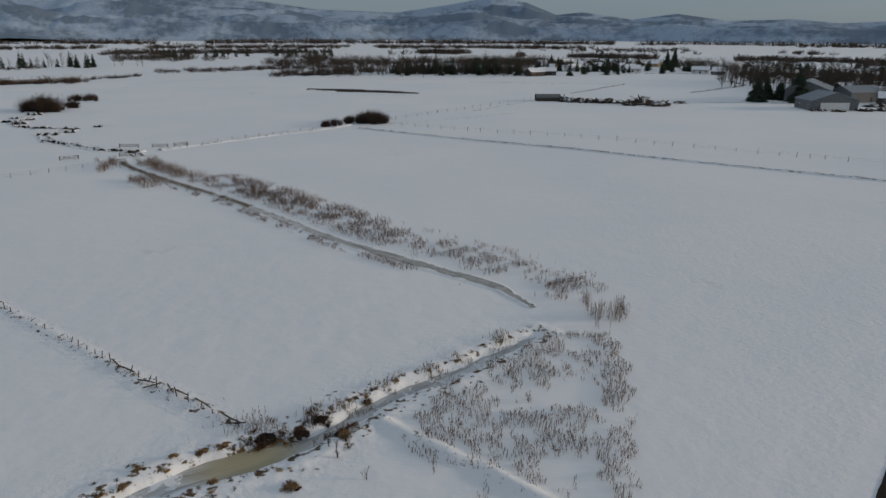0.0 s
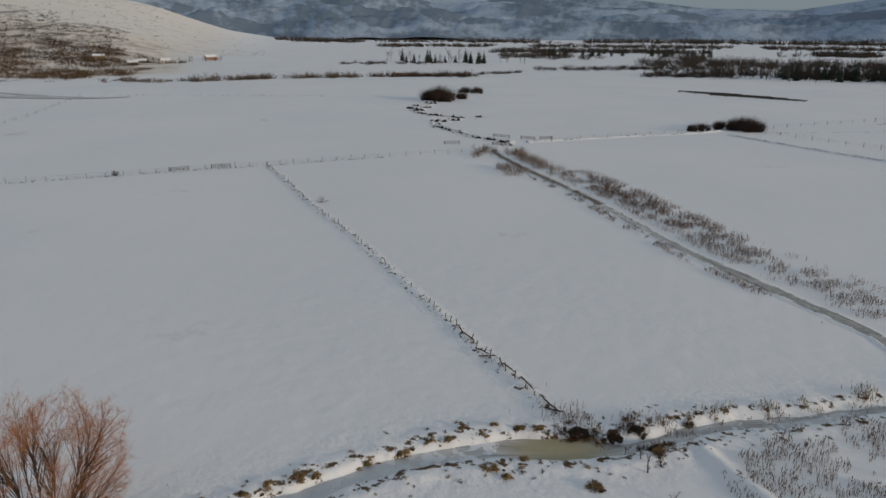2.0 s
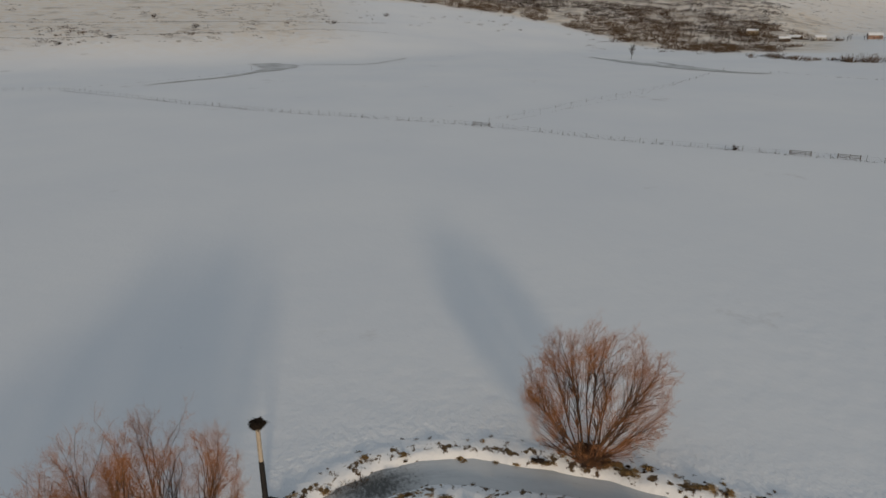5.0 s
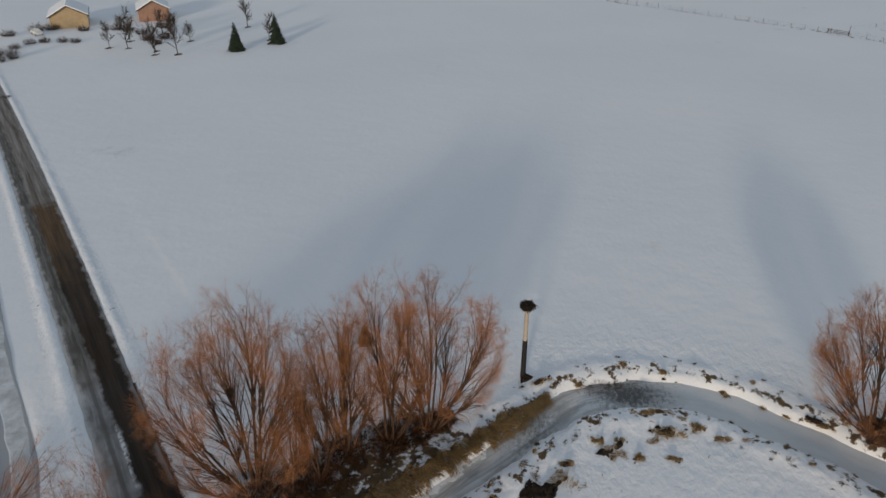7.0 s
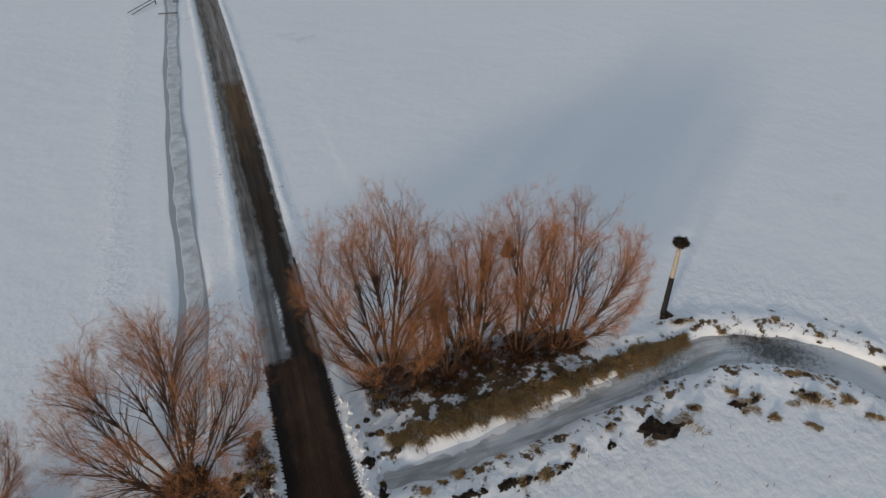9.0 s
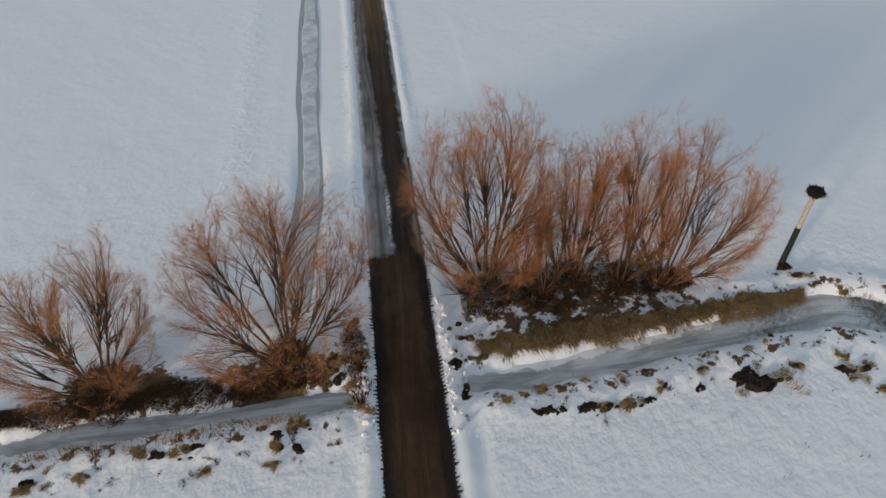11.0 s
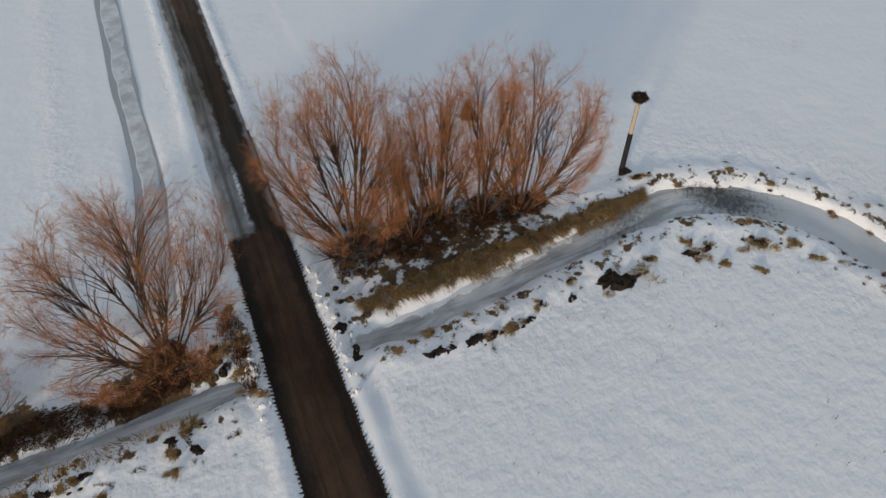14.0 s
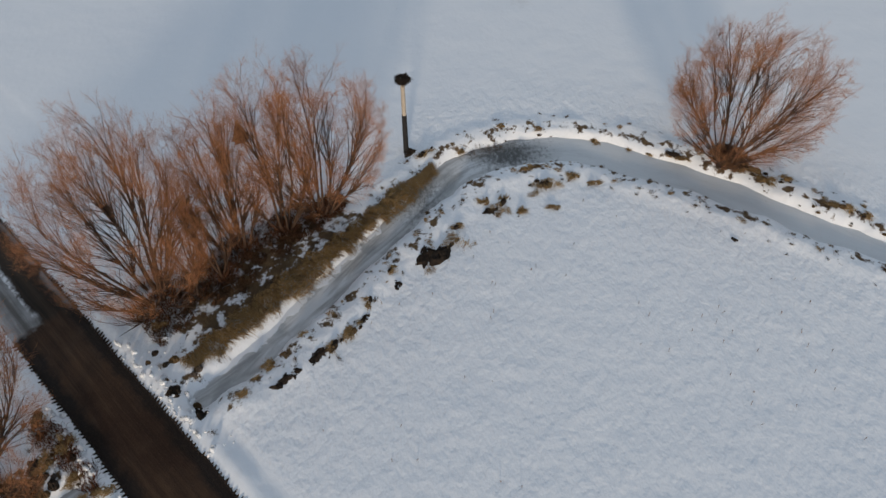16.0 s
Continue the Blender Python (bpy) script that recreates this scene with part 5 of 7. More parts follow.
hanging_grass(curve_through([(1.5, -29.9), (-2.7, -26.6), (-7.3, -23.2), (-10.8, -20.8)], 0.1), 1.5, 520, 0.2, 8, "bank_grass", "tan grass along the edge of the ice", DRY_GRASS)


# ---- reeds ----
def reed_bed(x, y, seed, label, low=0.8, high=1.7, material=None):
    r = np.random.default_rng(seed)
    n = len(x)
    q = np.stack([x, y, heights(x, y) - 0.05], -1)
    d = unit(np.stack([0.10 * r.normal(size=n), 0.10 * r.normal(size=n), np.ones(n)], -1))
    h = r.uniform(low, high, n)
    p = shoots(r, q, d, h, 3, -0.01, 0.06)
    stalk = straps(p, r.uniform(0.009, 0.017, n)[:, None] * np.array([[1.0, 0.9, 0.6]]))
    tip, way = p[:, -1], unit(p[:, -1] - p[:, -2])
    k = r.uniform(0.16, 0.34, n)[:, None]
    head = tubes(np.stack([tip - way * k * 0.5, tip + way * k * 0.1, tip + way * k * 0.6], 1), r.uniform(0.016, 0.036, n)[:, None] * np.array([[0.3, 1.0, 0.2]]), 3)
    q2, d2 = along(p, r.uniform(0.2, 0.6, n))
    leaf = shoots(r, q2, side_ways(d2, r.uniform(0.3, 0.7, n), r.uniform(0, 6.28, n)), h * 0.35, 3, -0.12, 0.05)
    leaves = straps(leaf, np.full((n, 1), 0.016) * np.array([[1.0, 0.8, 0.3]]))
    return tagged(part("reed_bed", joined([stalk, head, leaves]), material or REED, smooth=False), label, "reeds", kind="stuff")


def clumped(x, y, size, cut, seed):
    keep = fbm(x, y, size, 3, seed) > cut
    return x[keep], y[keep]


def reeds_beside(line, i0, i1, n, near, far, seed, cut, size=5.0):
    r = np.random.default_rng(seed)
    way = unit(np.gradient(line[:, :2], axis=0))
    i = r.integers(int(i0 * len(line)), int(i1 * len(line)), size=n)
    d = near + (far - near) * r.beta(1.6, 1.8, n)
    return clumped(line[i, 0] + way[i, 1] * d, line[i, 1] - way[i, 0] * d, size, cut, seed)


reed_bed(*reeds_beside(CHANNEL, 0.0, 0.72, 14500, 2.2, 15.0, 1, -0.06, 2.2), 1, "thin band of dry brown reeds in snow", 0.3, 0.8)
reed_bed(*reeds_beside(CHANNEL, 0.35, 0.66, 5200, 4.0, 14.5, 6, 0.06, 3.0), 6, "thick patch of dry brown reeds in snow", 0.5, 1.1)
reed_bed(*reeds_beside(CHANNEL, 0.70, 0.97, 2600, 2.0, 9.0, 2, -0.05, 5.0), 2, "dry reeds at the head of the channel")
reed_bed(*reeds_beside(CHANNEL, 0.08, 0.72, 3200, -3.6, -1.0, 3, -0.02, 2.4), 3, "sparse dry reeds along the channel bank", 0.2, 0.55)
reed_bed(*reeds_beside(CHANNEL, 0.72, 0.99, 3200, -8.0, -1.0, 4, -0.05, 5.0), 4, "dense tan reeds where the channel begins", 0.9, 1.7)
reed_bed(*reeds_beside(CHANNEL, 0.50, 0.96, 2600, -1.0, 1.0, 14, -0.25, 4.0), 14, "golden brown reeds choking the narrow channel", 0.2, 0.45, GOLD_REED)
r0 = np.random.default_rng(9)
u, v = r0.uniform(0, 1, 26000), r0.uniform(0, 1, 26000)
tx, ty = -5.0 + 27.0 * u, 40.0 + 32.5 * v
rim = 15.2 + 0.24 * (ty - 45) - 0.0105 * np.clip(ty - 58, 0, None) ** 2 + 0.5 * np.sin(ty * 1.3)
inside = (ty < 56.4 + 1.0 * (tx + 4.0)) & (tx < rim) & (tx > -4.4 + 0.62 * np.abs(ty - 52))
near_rim = np.exp(-((rim - tx - 1.2) / 1.6) ** 2)
kept = inside & (r0.uniform(0, 1, len(tx)) < 0.58) & (0.75 * fbm(tx, ty, 3.2, 4, 5) + 0.6 * fbm(tx, ty * 0.4, 0.7, 2, 7) + 0.35 * near_rim - 0.20 * (ty < 48) > 0.0)
reed_bed(tx[kept], ty[kept], 5, "clumps of dry brown reeds in a snowy corner", 0.22, 0.58)
tx, ty = 18.0 + 5.0 * u[:600], 74.0 + 9.0 * v[:600]
reed_bed(*clumped(tx, ty, 3.0, 0.0, 8), 8, "tall tan reeds at the edge of the field", 1.3, 2.2)
tx, ty = -17.5 + 26.0 * u[:2400], 53.5 + 6.5 * v[:2400]
on_bank = np.abs(ty - (52.5 + 0.92 * (tx + 10.0)) - 3.2) < 1.6
ty2 = np.where(on_bank, ty, 55.5 + 0.92 * (tx + 10.0) + 1.5 * (v[:2400] - 0.5))
reed_bed(*clumped(tx + 0.5 * r0.normal(size=len(tx)), ty2 + 0.9 * r0.normal(size=len(tx)), 2.0, 0.16, 10), 10, "dry weeds along the top of the bank", 0.25, 0.6, GOLD_REED)

# loose weed stalks in the open snow
wr = np.random.default_rng(15)
wx, wy = wr.uniform(-45, -12, 260), wr.uniform(-9, 32, 260)
d_stream, _ = nearest(wx, wy, STREAM, 60)
ok = (d_stream > 3.5) & (wx * -0.55 + wy * 0.2 < 30)
reed_bed(*clumped(wx[ok], wy[ok], 5.0, 0.05, 16), 16, "a few weed stalks in wind-packed snow", 0.15, 0.4)

jr = np.random.default_rng(33)
jx, jy = jr.normal(-13.5, 3.4, 600), jr.normal(53.2, 1.3, 600)
reed_bed(*clumped(jx, jy + 0.45 * (jx + 13.5) * (jx > -13.5), 1.6, 0.0, 34), 34, "tangled dry weeds where fence and stream meet", 0.25, 0.7)
# ---- fences and gates ----
def post_arrays(r, high, girth, tilt):
    a = r.uniform(0, 2 * np.pi)
    top = np.array([math.sin(tilt) * math.cos(a), math.sin(tilt) * math.sin(a), math.cos(tilt)]) * high
    p = np.array([[-0.3 * top, 0.5 * top + r.normal(size=3) * 0.02, top, top * 1.002]])
    return tubes(p, np.array([[girth, girth * 0.95, girth * 0.85, 0.005]]), 6)


def fence(name, points, gap, high, girth, tilt, seed, label, wires=2, skip=()):
    """Posts along a line, each a part, with wire between them."""
    r = np.random.default_rng(seed)
    line = curve_through(points, gap)[:, :2]
    f = thing(name, label, "fence", at=(line[0, 0], line[0, 1], 0.0))
    z = heights(line[:, 0], line[:, 1])
    rel = np.concatenate([line - line[0], z[:, None]], -1)
    models = [mesh_of("post", *post_arrays(r, high, girth, abs(r.normal()) * radians(tilt))) for _ in range(9)]
    for me in models:
        me.materials.append(OLD_WOOD)
    for k, p in enumerate(rel):
        if any(a <= k < b for a, b in skip):
            continue
        ob = part("post", models[r.integers(9)], None, f)
        s = r.uniform(0.8, 1.2) if tilt < 10 else r.uniform(0.4, 1.35)
        ob.matrix_basis = pose(*p, 0, 0, r.uniform(0, 360)) @ Matrix.Diagonal((1, 1, s, 1))
    for w in range(wires):
        q = rel + [0, 0, high * (0.45 + 0.4 * w)]
        part("wire", tubes(q[None], np.full((1, len(q)), 0.008), 3), OLD_WOOD, f)
    return f


def gate(x, y, turn, wide, high=1.0, label="wooden field gate in a snowy fence"):
    g = thing("gate", label, "gate", "field gates", (x, y, height(x, y)), turn)
    for s in (-1, 1):
        part("gate_post", box(s * wide / 2 - 0.09, -0.09, -0.3, s * wide / 2 + 0.09, 0.09, high + 0.15, 0.02), OLD_WOOD, g)
    for k in range(3):
        part("rail", box(-wide / 2, -0.03, 0.28 + k * 0.32, wide / 2, 0.03, 0.38 + k * 0.32, 0.01), OLD_WOOD, g)
    return g


fence("pasture_fence", [(-318, -140), (-316, -104), (-264, -47), (-233, -10), (-195, 46.5), (-164, 79), (-138, 112), (-125.6, 128.2), (-105, 154), (-88, 172)], 3.6, 1.25, 0.05, 5, 1, "long wire fence of weathered posts across snow", skip=())
fence("old_fence", [(-125.6, 128.2), (-106, 114.5), (-87.1, 101), (-66.1, 87), (-48.5, 74.3), (-35.3, 64.9), (-27, 58.8), (-18.2, 53.0)], 1.7, 0.95, 0.06, 24, 2, "old leaning post fence half buried in drifts", wires=0, skip=((7, 8), (12, 13), (19, 21), (26, 27), (33, 34), (38, 40), (46, 47), (50, 52), (55, 57)))
fence("pasture_fence", [(-19.7, 252), (12.7, 234.5), (40, 224), (69.7, 206.5), (94.9, 191), (117.3, 178), (190, 135)], 5.0, 1.4, 0.07, 4, 3, "wire fence of wooden posts on a snowy field")
fence("pasture_fence", [(-18.7, 268), (16.7, 313), (43.7, 345)], 6.0, 1.3, 0.07, 4, 4, "wire fence running to a wood yard")
fence("pasture_fence", [(-76, 201), (-60, 222), (-42.6, 240), (-36, 252)], 5.0, 1.3, 0.07, 6, 5, "wire fence along a snowy bank")
fence("pasture_fence", [(-200, 52), (-229, 89), (-259, 131), (-300, 178), (-335, 214)], 9.0, 1.2, 0.06, 6, 6, "sparse posts beside a snowed-in track")
for x, y, turn, wide in ((-139.2, 111.6, 52, 4.5), (-133.2, 119.6, 52, 4.5), (-194.0, 48.0, 55, 5.0), (-93.0, 200.5, 0, 5.5), (-84.0, 201.0, 4, 4.5), (-79.0, 204.0, 40, 4.0), (-87.0, 186.0, 30, 4.0), (-100.5, 181.0, 35, 4.5)):
    gate(x, y, turn, wide)
banked("drift", curve_through([(-125.6, 128.2), (-106, 114.5), (-87.1, 101), (-66.1, 87), (-48.5, 74.3), (-35.3, 64.9), (-27, 58.8), (-18.2, 53.0)], 0.7), 0.4, 1.5, 0.17, "long snow drift along the old fence", 0.34, 17, True)


def rail_down(x, y, turn, long, seed):
    r = np.random.default_rng(seed)
    p = np.array([[[-long / 2, 0, 0.10], [0, 0.03, 0.22], [long / 2, 0, 0.42]]]) + r.normal(size=(1, 3, 3)) * 0.04
    ob = part("fallen_rail", tubes(p, np.array([[0.07, 0.075, 0.05]]), 6), OLD_WOOD)
    ob.matrix_basis = pose(x, y, height(x, y) + 0.15, 0, 0, turn)
    return tagged(ob, "fallen dark fence rail on a snow drift", "rail", "fallen rails")


for k, (x, y, turn, long) in enumerate(((-34.3, 64.2, -50, 2.8), (-32.6, 62.9, -38, 3.0), (-29.6, 60.4, -30, 2.6), (-28.7, 59.6, 10, 1.8), (-26.6, 59.0, -55, 2.4), (-25.4, 58.3, -40, 2.8), (-22.6, 56.3, -46, 3.4), (-19.2, 53.8, -42, 3.2), (-18.4, 53.0, -20, 2.0))):
    rail_down(x, y, turn, long, k)


def snag(x, y, seed, high, label):
    ob = part("dead_branch", bare_arrays(np.random.default_rng(seed), high, high * 0.7, 6, 3, 3.0, 0.1), WALL_DARK)
    ob.location = (x, y, height(x, y))
    return tagged(ob, label, "branch", "dead branches")


for k, (x, y, h) in enumerate(((-8.7, 48.4, 1.6), (-9.6, 49.6, 1.2), (-8.0, 49.8, 1.3), (-6.0, 45.5, 1.0), (-11.0, 50.2, 0.9))):
    snag(x, y, 60 + k, h, "broken dead branch stuck in trampled snow")

banked("drift", curve_through([(-5.2, 53.6), (-1.1, 50.2), (3.1, 47.0), (6.4, 44.2), (12, 39)], 0.7), 0.3, 1.5, 0.48, "low snow ridge across the reedy corner", 0.24, 19, True)
# ---- the far fields: thickets, trees, houses ----
def grove(name, label, category, material, places, make):
    """Many plants that nobody could count, as one object."""
    pieces = []
    for x, y, high in places:
        pieces.append(moved(make(high), x, y, height(x, y) - 0.1, rng.uniform(0, 6.28)))
    return tagged(part(name, joined(pieces), material, smooth=False), label, category, kind="stuff")


def strip(n, a0, r0, a1, r1, deep, low, high, seed):
    """n places in a strip between two bearings and distances, with heights."""
    r = np.random.default_rng(seed)
    out = []
    for _ in range(n):
        f = r.uniform()
        x, y = at(a0 + (a1 - a0) * f + r.normal() * 0.05, r0 + (r1 - r0) * f + r.normal() * deep)
        out.append((x, y, r.uniform(low, high)))
    return out


def broken(places, size, cut, seed):
    """Leaves gaps in a strip, by bearing."""
    b = np.array([(math.degrees(math.atan2(-x, y)), math.hypot(x, y)) for x, y, _ in places])
    keep = fbm(b[:, 0], b[:, 1] * 0.01, size, 2, seed) > cut
    return [p for p, k in zip(places, keep) if k]


fr = np.random.default_rng(99)
bare = lambda h: bare_arrays(fr, h * 0.9, h * 0.44, 11, 4, 1.25, 0.10)
poplar = lambda h: bare_arrays(fr, h * 0.95, h * 0.20, 14, 5, 0.9, 0.06)
grey_crown = lambda h: brush_arrays(fr, h, h * 0.9, 22, 0.13)
thicket = lambda h: brush_arrays(fr, h, h * 1.2, 20, 0.11)
fine = lambda h: brush_arrays(fr, h * 0.8, h * 1.9, 14, 0.12)
spruce = lambda h: conifer_arrays(int(fr.integers(999)), h, h * 0.26, 9, 8)[1]

stand = lambda h: brush_arrays(fr, h, h * 1.1, 12, 0.40)
broad_spruce = lambda h: conifer_arrays(int(fr.integers(999)), h, h * 0.34, 10, 10)[1]

grove("tree_belt", "dark belt of bare trees beyond the fields", "trees", FAR_TREE, strip(150, 9, 540, -7.5, 560, 14, 8, 15, 1), bare)
grove("tree_belt", "dark undergrowth of the field belt", "trees", FAR_TREE, broken(strip(150, 13, 565, -7, 575, 12, 3, 8, 36), 1.5, -0.2, 41), grey_crown)
grove("tree_belt", "tall bare poplars in a field belt", "trees", FAR_TREE, strip(36, 6, 545, -8, 545, 12, 11, 16, 2), poplar)
grove("tree_belt", "dark conifers among bare trees", "trees", NEEDLE, strip(46, 4, 545, -7, 560, 10, 8, 15, 3), broad_spruce)
grove("tree_belt", "dark woods along the mountain foot", "trees", FAR_TREE, broken(strip(1150, 44, 1720, -38, 1660, 55, 5, 15, 33), 5.0, -0.3, 44), lambda h: brush_arrays(fr, h, h * 1.1, 12, 0.55))
grove("tree_belt", "grey bare trees behind the dark belt", "trees", FAR_TREE, broken(strip(360, 14, 690, -8, 720, 30, 5, 11, 31), 3.0, -0.25, 14), grey_crown)
grove("tree_belt", "brown bare trees round the village", "trees", FAR_TREE, broken(strip(300, -8, 700, -34, 760, 26, 5, 10, 32), 2.0, -0.15, 9), grey_crown)
grove("tree_belt", "bare village trees round low houses", "trees", FAR_TREE, strip(60, -8, 610, -23, 640, 14, 5, 11, 4), bare)
grove("tree_belt", "dark conifers round low houses", "trees", NEEDLE, strip(70, -7.5, 580, -22, 640, 22, 5, 13, 5), broad_spruce)
grove("tree_belt", "thick brown bare trees behind the farm", "trees", FAR_TREE, strip(200, -21.5, 510, -36, 490, 26, 8, 16, 6), bare)
grove("tree_belt", "dark thicket of bare trees behind the farm", "trees", FAR_TREE, broken(strip(120, -22, 520, -30, 500, 26, 5, 11, 37), 1.5, -0.1, 42), grey_crown)
grove("tree_belt", "dark bare wood beside the farm lane", "trees", FAR_TREE, strip(190, -26.5, 455, -36, 440, 20, 7, 13, 45), bare)
grove("tree_belt", "bare poplars behind the farm", "trees", FAR_TREE, strip(30, -24, 540, -36, 520, 30, 13, 20, 7), poplar)
grove("tree_belt", "dark conifers behind the farm", "trees", NEEDLE, strip(60, -23, 600, -36, 580, 25, 8, 14, 8), broad_spruce)
grove("tree_belt", "clump of dark conifers in a white field", "trees", NEEDLE, strip(16, 33, 740, 26, 700, 10, 8, 15, 9), broad_spruce)
grove("tree_belt", "bare trees in a white field", "trees", FAR_TREE, strip(16, 36, 740, 23, 700, 14, 7, 14, 10), bare)
grove("tree_belt", "row of dark conifers along a far lane", "trees", NEEDLE, strip(34, 22, 890, 9, 920, 5, 9, 13, 11), broad_spruce)
grove("tree_belt", "long belt of bare trees across the valley", "trees", FAR_TREE, broken(strip(560, 32, 1040, -5, 1000, 22, 6, 10, 12), 4.0, -0.2, 15), stand)
grove("tree_belt", "long belt of bare trees beyond the village", "trees", FAR_TREE, broken(strip(420, -6, 900, -36, 880, 20, 5, 8, 34), 3.0, -0.1, 16), stand)
grove("tree_belt", "dark woods before the mountains", "trees", FAR_TREE, broken(strip(700, 38, 1330, -12, 1280, 40, 5, 9, 13), 6.0, -0.3, 17), stand)
grove("tree_belt", "scattered trees of the far fields", "trees", FAR_TREE, broken(strip(160, -10, 1180, -36, 1150, 40, 4, 8, 35), 3.0, 0.0, 18), stand)
grove("tree_belt", "bare trees past the lane", "trees", FAR_TREE, broken(strip(220, 25, 860, 8, 800, 30, 5, 10, 14), 2.5, -0.1, 19), grey_crown)
grove("thicket", "dark creek thicket winding through white fields", "brush", BRUSH, broken(strip(190, 24, 590, 9, 640, 12, 2.0, 4.5, 15), 1.2, -0.25, 4), thicket)
grove("thicket", "dark thicket along the field edge", "brush", BRUSH, strip(60, 14, 535, 7.4, 540, 6, 2.5, 5.0, 16), thicket)
grove("thicket", "brown thicket along a creek", "brush", BRUSH, strip(60, 34, 515, 27, 505, 5, 2.0, 4.0, 17), thicket)
grove("thicket", "brown thicket along a creek", "brush", BRUSH, strip(26, 27, 530, 23.5, 555, 4, 1.8, 3.5, 18), thicket)
grove("thicket", "long brown hedge at the far side of the pasture", "brush", BROWN_BRUSH, broken(strip(230, 50, 485, 27.5, 520, 4, 1.8, 6.0, 19), 0.8, -0.35, 3), thicket)
grove("thicket", "brown shrubs at the pasture edge", "brush", BROWN_BRUSH, strip(26, 56, 505, 50, 490, 6, 2.0, 5.0, 20), thicket)
grove("thicket", "dark thicket in the further meadow", "brush", BRUSH, strip(60, 38, 690, 30, 700, 10, 2.0, 4.5, 21), thicket)


def slope_places(n, bearings, near, far, size, cut, seed, low, high):
    """Places on the slope between two edges given by bearing, in clumps drawn out along the slope."""
    r = np.random.default_rng(seed)
    a = r.uniform(min(bearings), max(bearings), n)
    o = np.argsort(bearings)
    b = np.array(bearings, float)[o]
    d = np.interp(a, b, np.array(near, float)[o]) + r.uniform(0, 1, n) * (np.interp(a, b, np.array(far, float)[o]) - np.interp(a, b, np.array(near, float)[o]))
    keep = fbm(a, d * 0.022, size, 3, seed) > cut
    return [(*at(p, q), h) for p, q, h in zip(a[keep], d[keep], r.uniform(low, high, keep.sum()))]


BELT = (85.5, 81.4, 77.0, 70.7, 63.9, 58.4, 54.0)
grove("thicket", "brown scrub belt under the hill", "brush", BROWN_BRUSH, slope_places(2600, BELT, (850, 835, 800, 725, 590, 535, 560), (980, 950, 890, 830, 760, 690, 640), 1.8, -0.10, 22, 2.0, 5.5), fine)
grove("thicket", "dark scrub belt on the lower slope", "brush", BRUSH, slope_places(2000, BELT, (980, 950, 890, 830, 760, 690, 640), (1110, 1050, 960, 950, 940, 930, 960), 3.0, -0.30, 24, 3.0, 6.5), fine)
grove("thicket", "dark scrub high on the slope", "brush", BRUSH, slope_places(1300, (90, 81.8, 73.3, 66.2, 61.9, 53.8), (1050, 1100, 1020, 980, 960, 960), (1130, 1230, 1170, 1190, 1130, 1140), 4.0, -0.3, 28, 2.5, 6.0), fine)
grove("thicket", "brown willow scrub in terraces under the hill", "brush", BROWN_BRUSH, slope_places(1500, (66, 60, 56, 52), (600, 560, 570, 640), (940, 900, 860, 820), 1.1, -0.02, 46, 2.5, 6.5), fine)
grove("thicket", "dark brush on the upper terraces", "brush", BRUSH, slope_places(1500, (88, 76, 66, 58), (1020, 960, 900, 880), (1420, 1400, 1380, 1300), 1.5, -0.08, 47, 2.5, 6.0), fine)
grove("tree_belt", "bare trees scattered in the scrub", "trees", FAR_TREE, slope_places(110, (80, 70, 60, 53), (760, 690, 540, 560), (900, 820, 700, 640), 2.0, -0.1, 25, 3.5, 7.5), bare)
grove("thicket", "brown shrubs below the scrub belt", "brush", BROWN_BRUSH, slope_places(200, (86, 76, 66, 56), (640, 640, 520, 500), (830, 790, 620, 535), 1.2, 0.12, 26, 0.8, 2.6), fine)
grove("thicket", "sagebrush in the gullies of the sunlit slope", "brush", BROWN_BRUSH, slope_places(1500, (112, 104, 98, 90, 84), (500, 495, 500, 520, 600), (760, 760, 740, 780, 860), 1.6, 0.12, 27, 0.5, 2.0), fine)
grove("thicket", "sparse sagebrush on the open slope", "brush", BROWN_BRUSH, slope_places(90, (112, 98, 84), (500, 500, 600), (1000, 1000, 1000), 3.0, -0.6, 29, 0.5, 1.5), fine)
grove("thicket", "dark scrub dotted over the rounded hill end", "brush", BRUSH, slope_places(360, (62, 54, 50, 44), (1000, 880, 860, 900), (1250, 1650, 1600, 1500), 5.0, -0.45, 43, 0.8, 2.6), fine)
field_places = lambda points, step, low, high: [(x + fr.normal() * 0.3, y + fr.normal() * 0.3, fr.uniform(low, high)) for x, y in curve_through(points, step)]
grove("weeds", "brown weeds along a cut track on the slope", "brush", BROWN_BRUSH, field_places([at(112, 610), at(104, 604), at(96, 600), at(89, 602), at(84, 640)], 1.4, 0.6, 1.4), lambda h: brush_arrays(fr, h, h * 2.0, 7, 0.08))
grove("weeds", "brown grass along the brow of the slope", "brush", BROWN_BRUSH, field_places([at(113, 528), at(106, 520), at(98, 530), at(90, 548), at(83, 580)], 1.3, 0.4, 1.1), lambda h: brush_arrays(fr, h, h * 2.2, 7, 0.08))
grove("weeds", "dry weeds along the long fence", "brush", BRUSH, [(x + fr.normal() * 0.4, y + fr.normal() * 0.4, fr.uniform(0.35, 0.7)) for x, y in curve_through([(-316, -104), (-264, -47), (-233, -10), (-195, 46.5), (-164, 79), (-138, 112), (-125.6, 128.2), (-105, 154)], 0.8)], lambda h: brush_arrays(fr, h, h * 1.6, 7, 0.055))
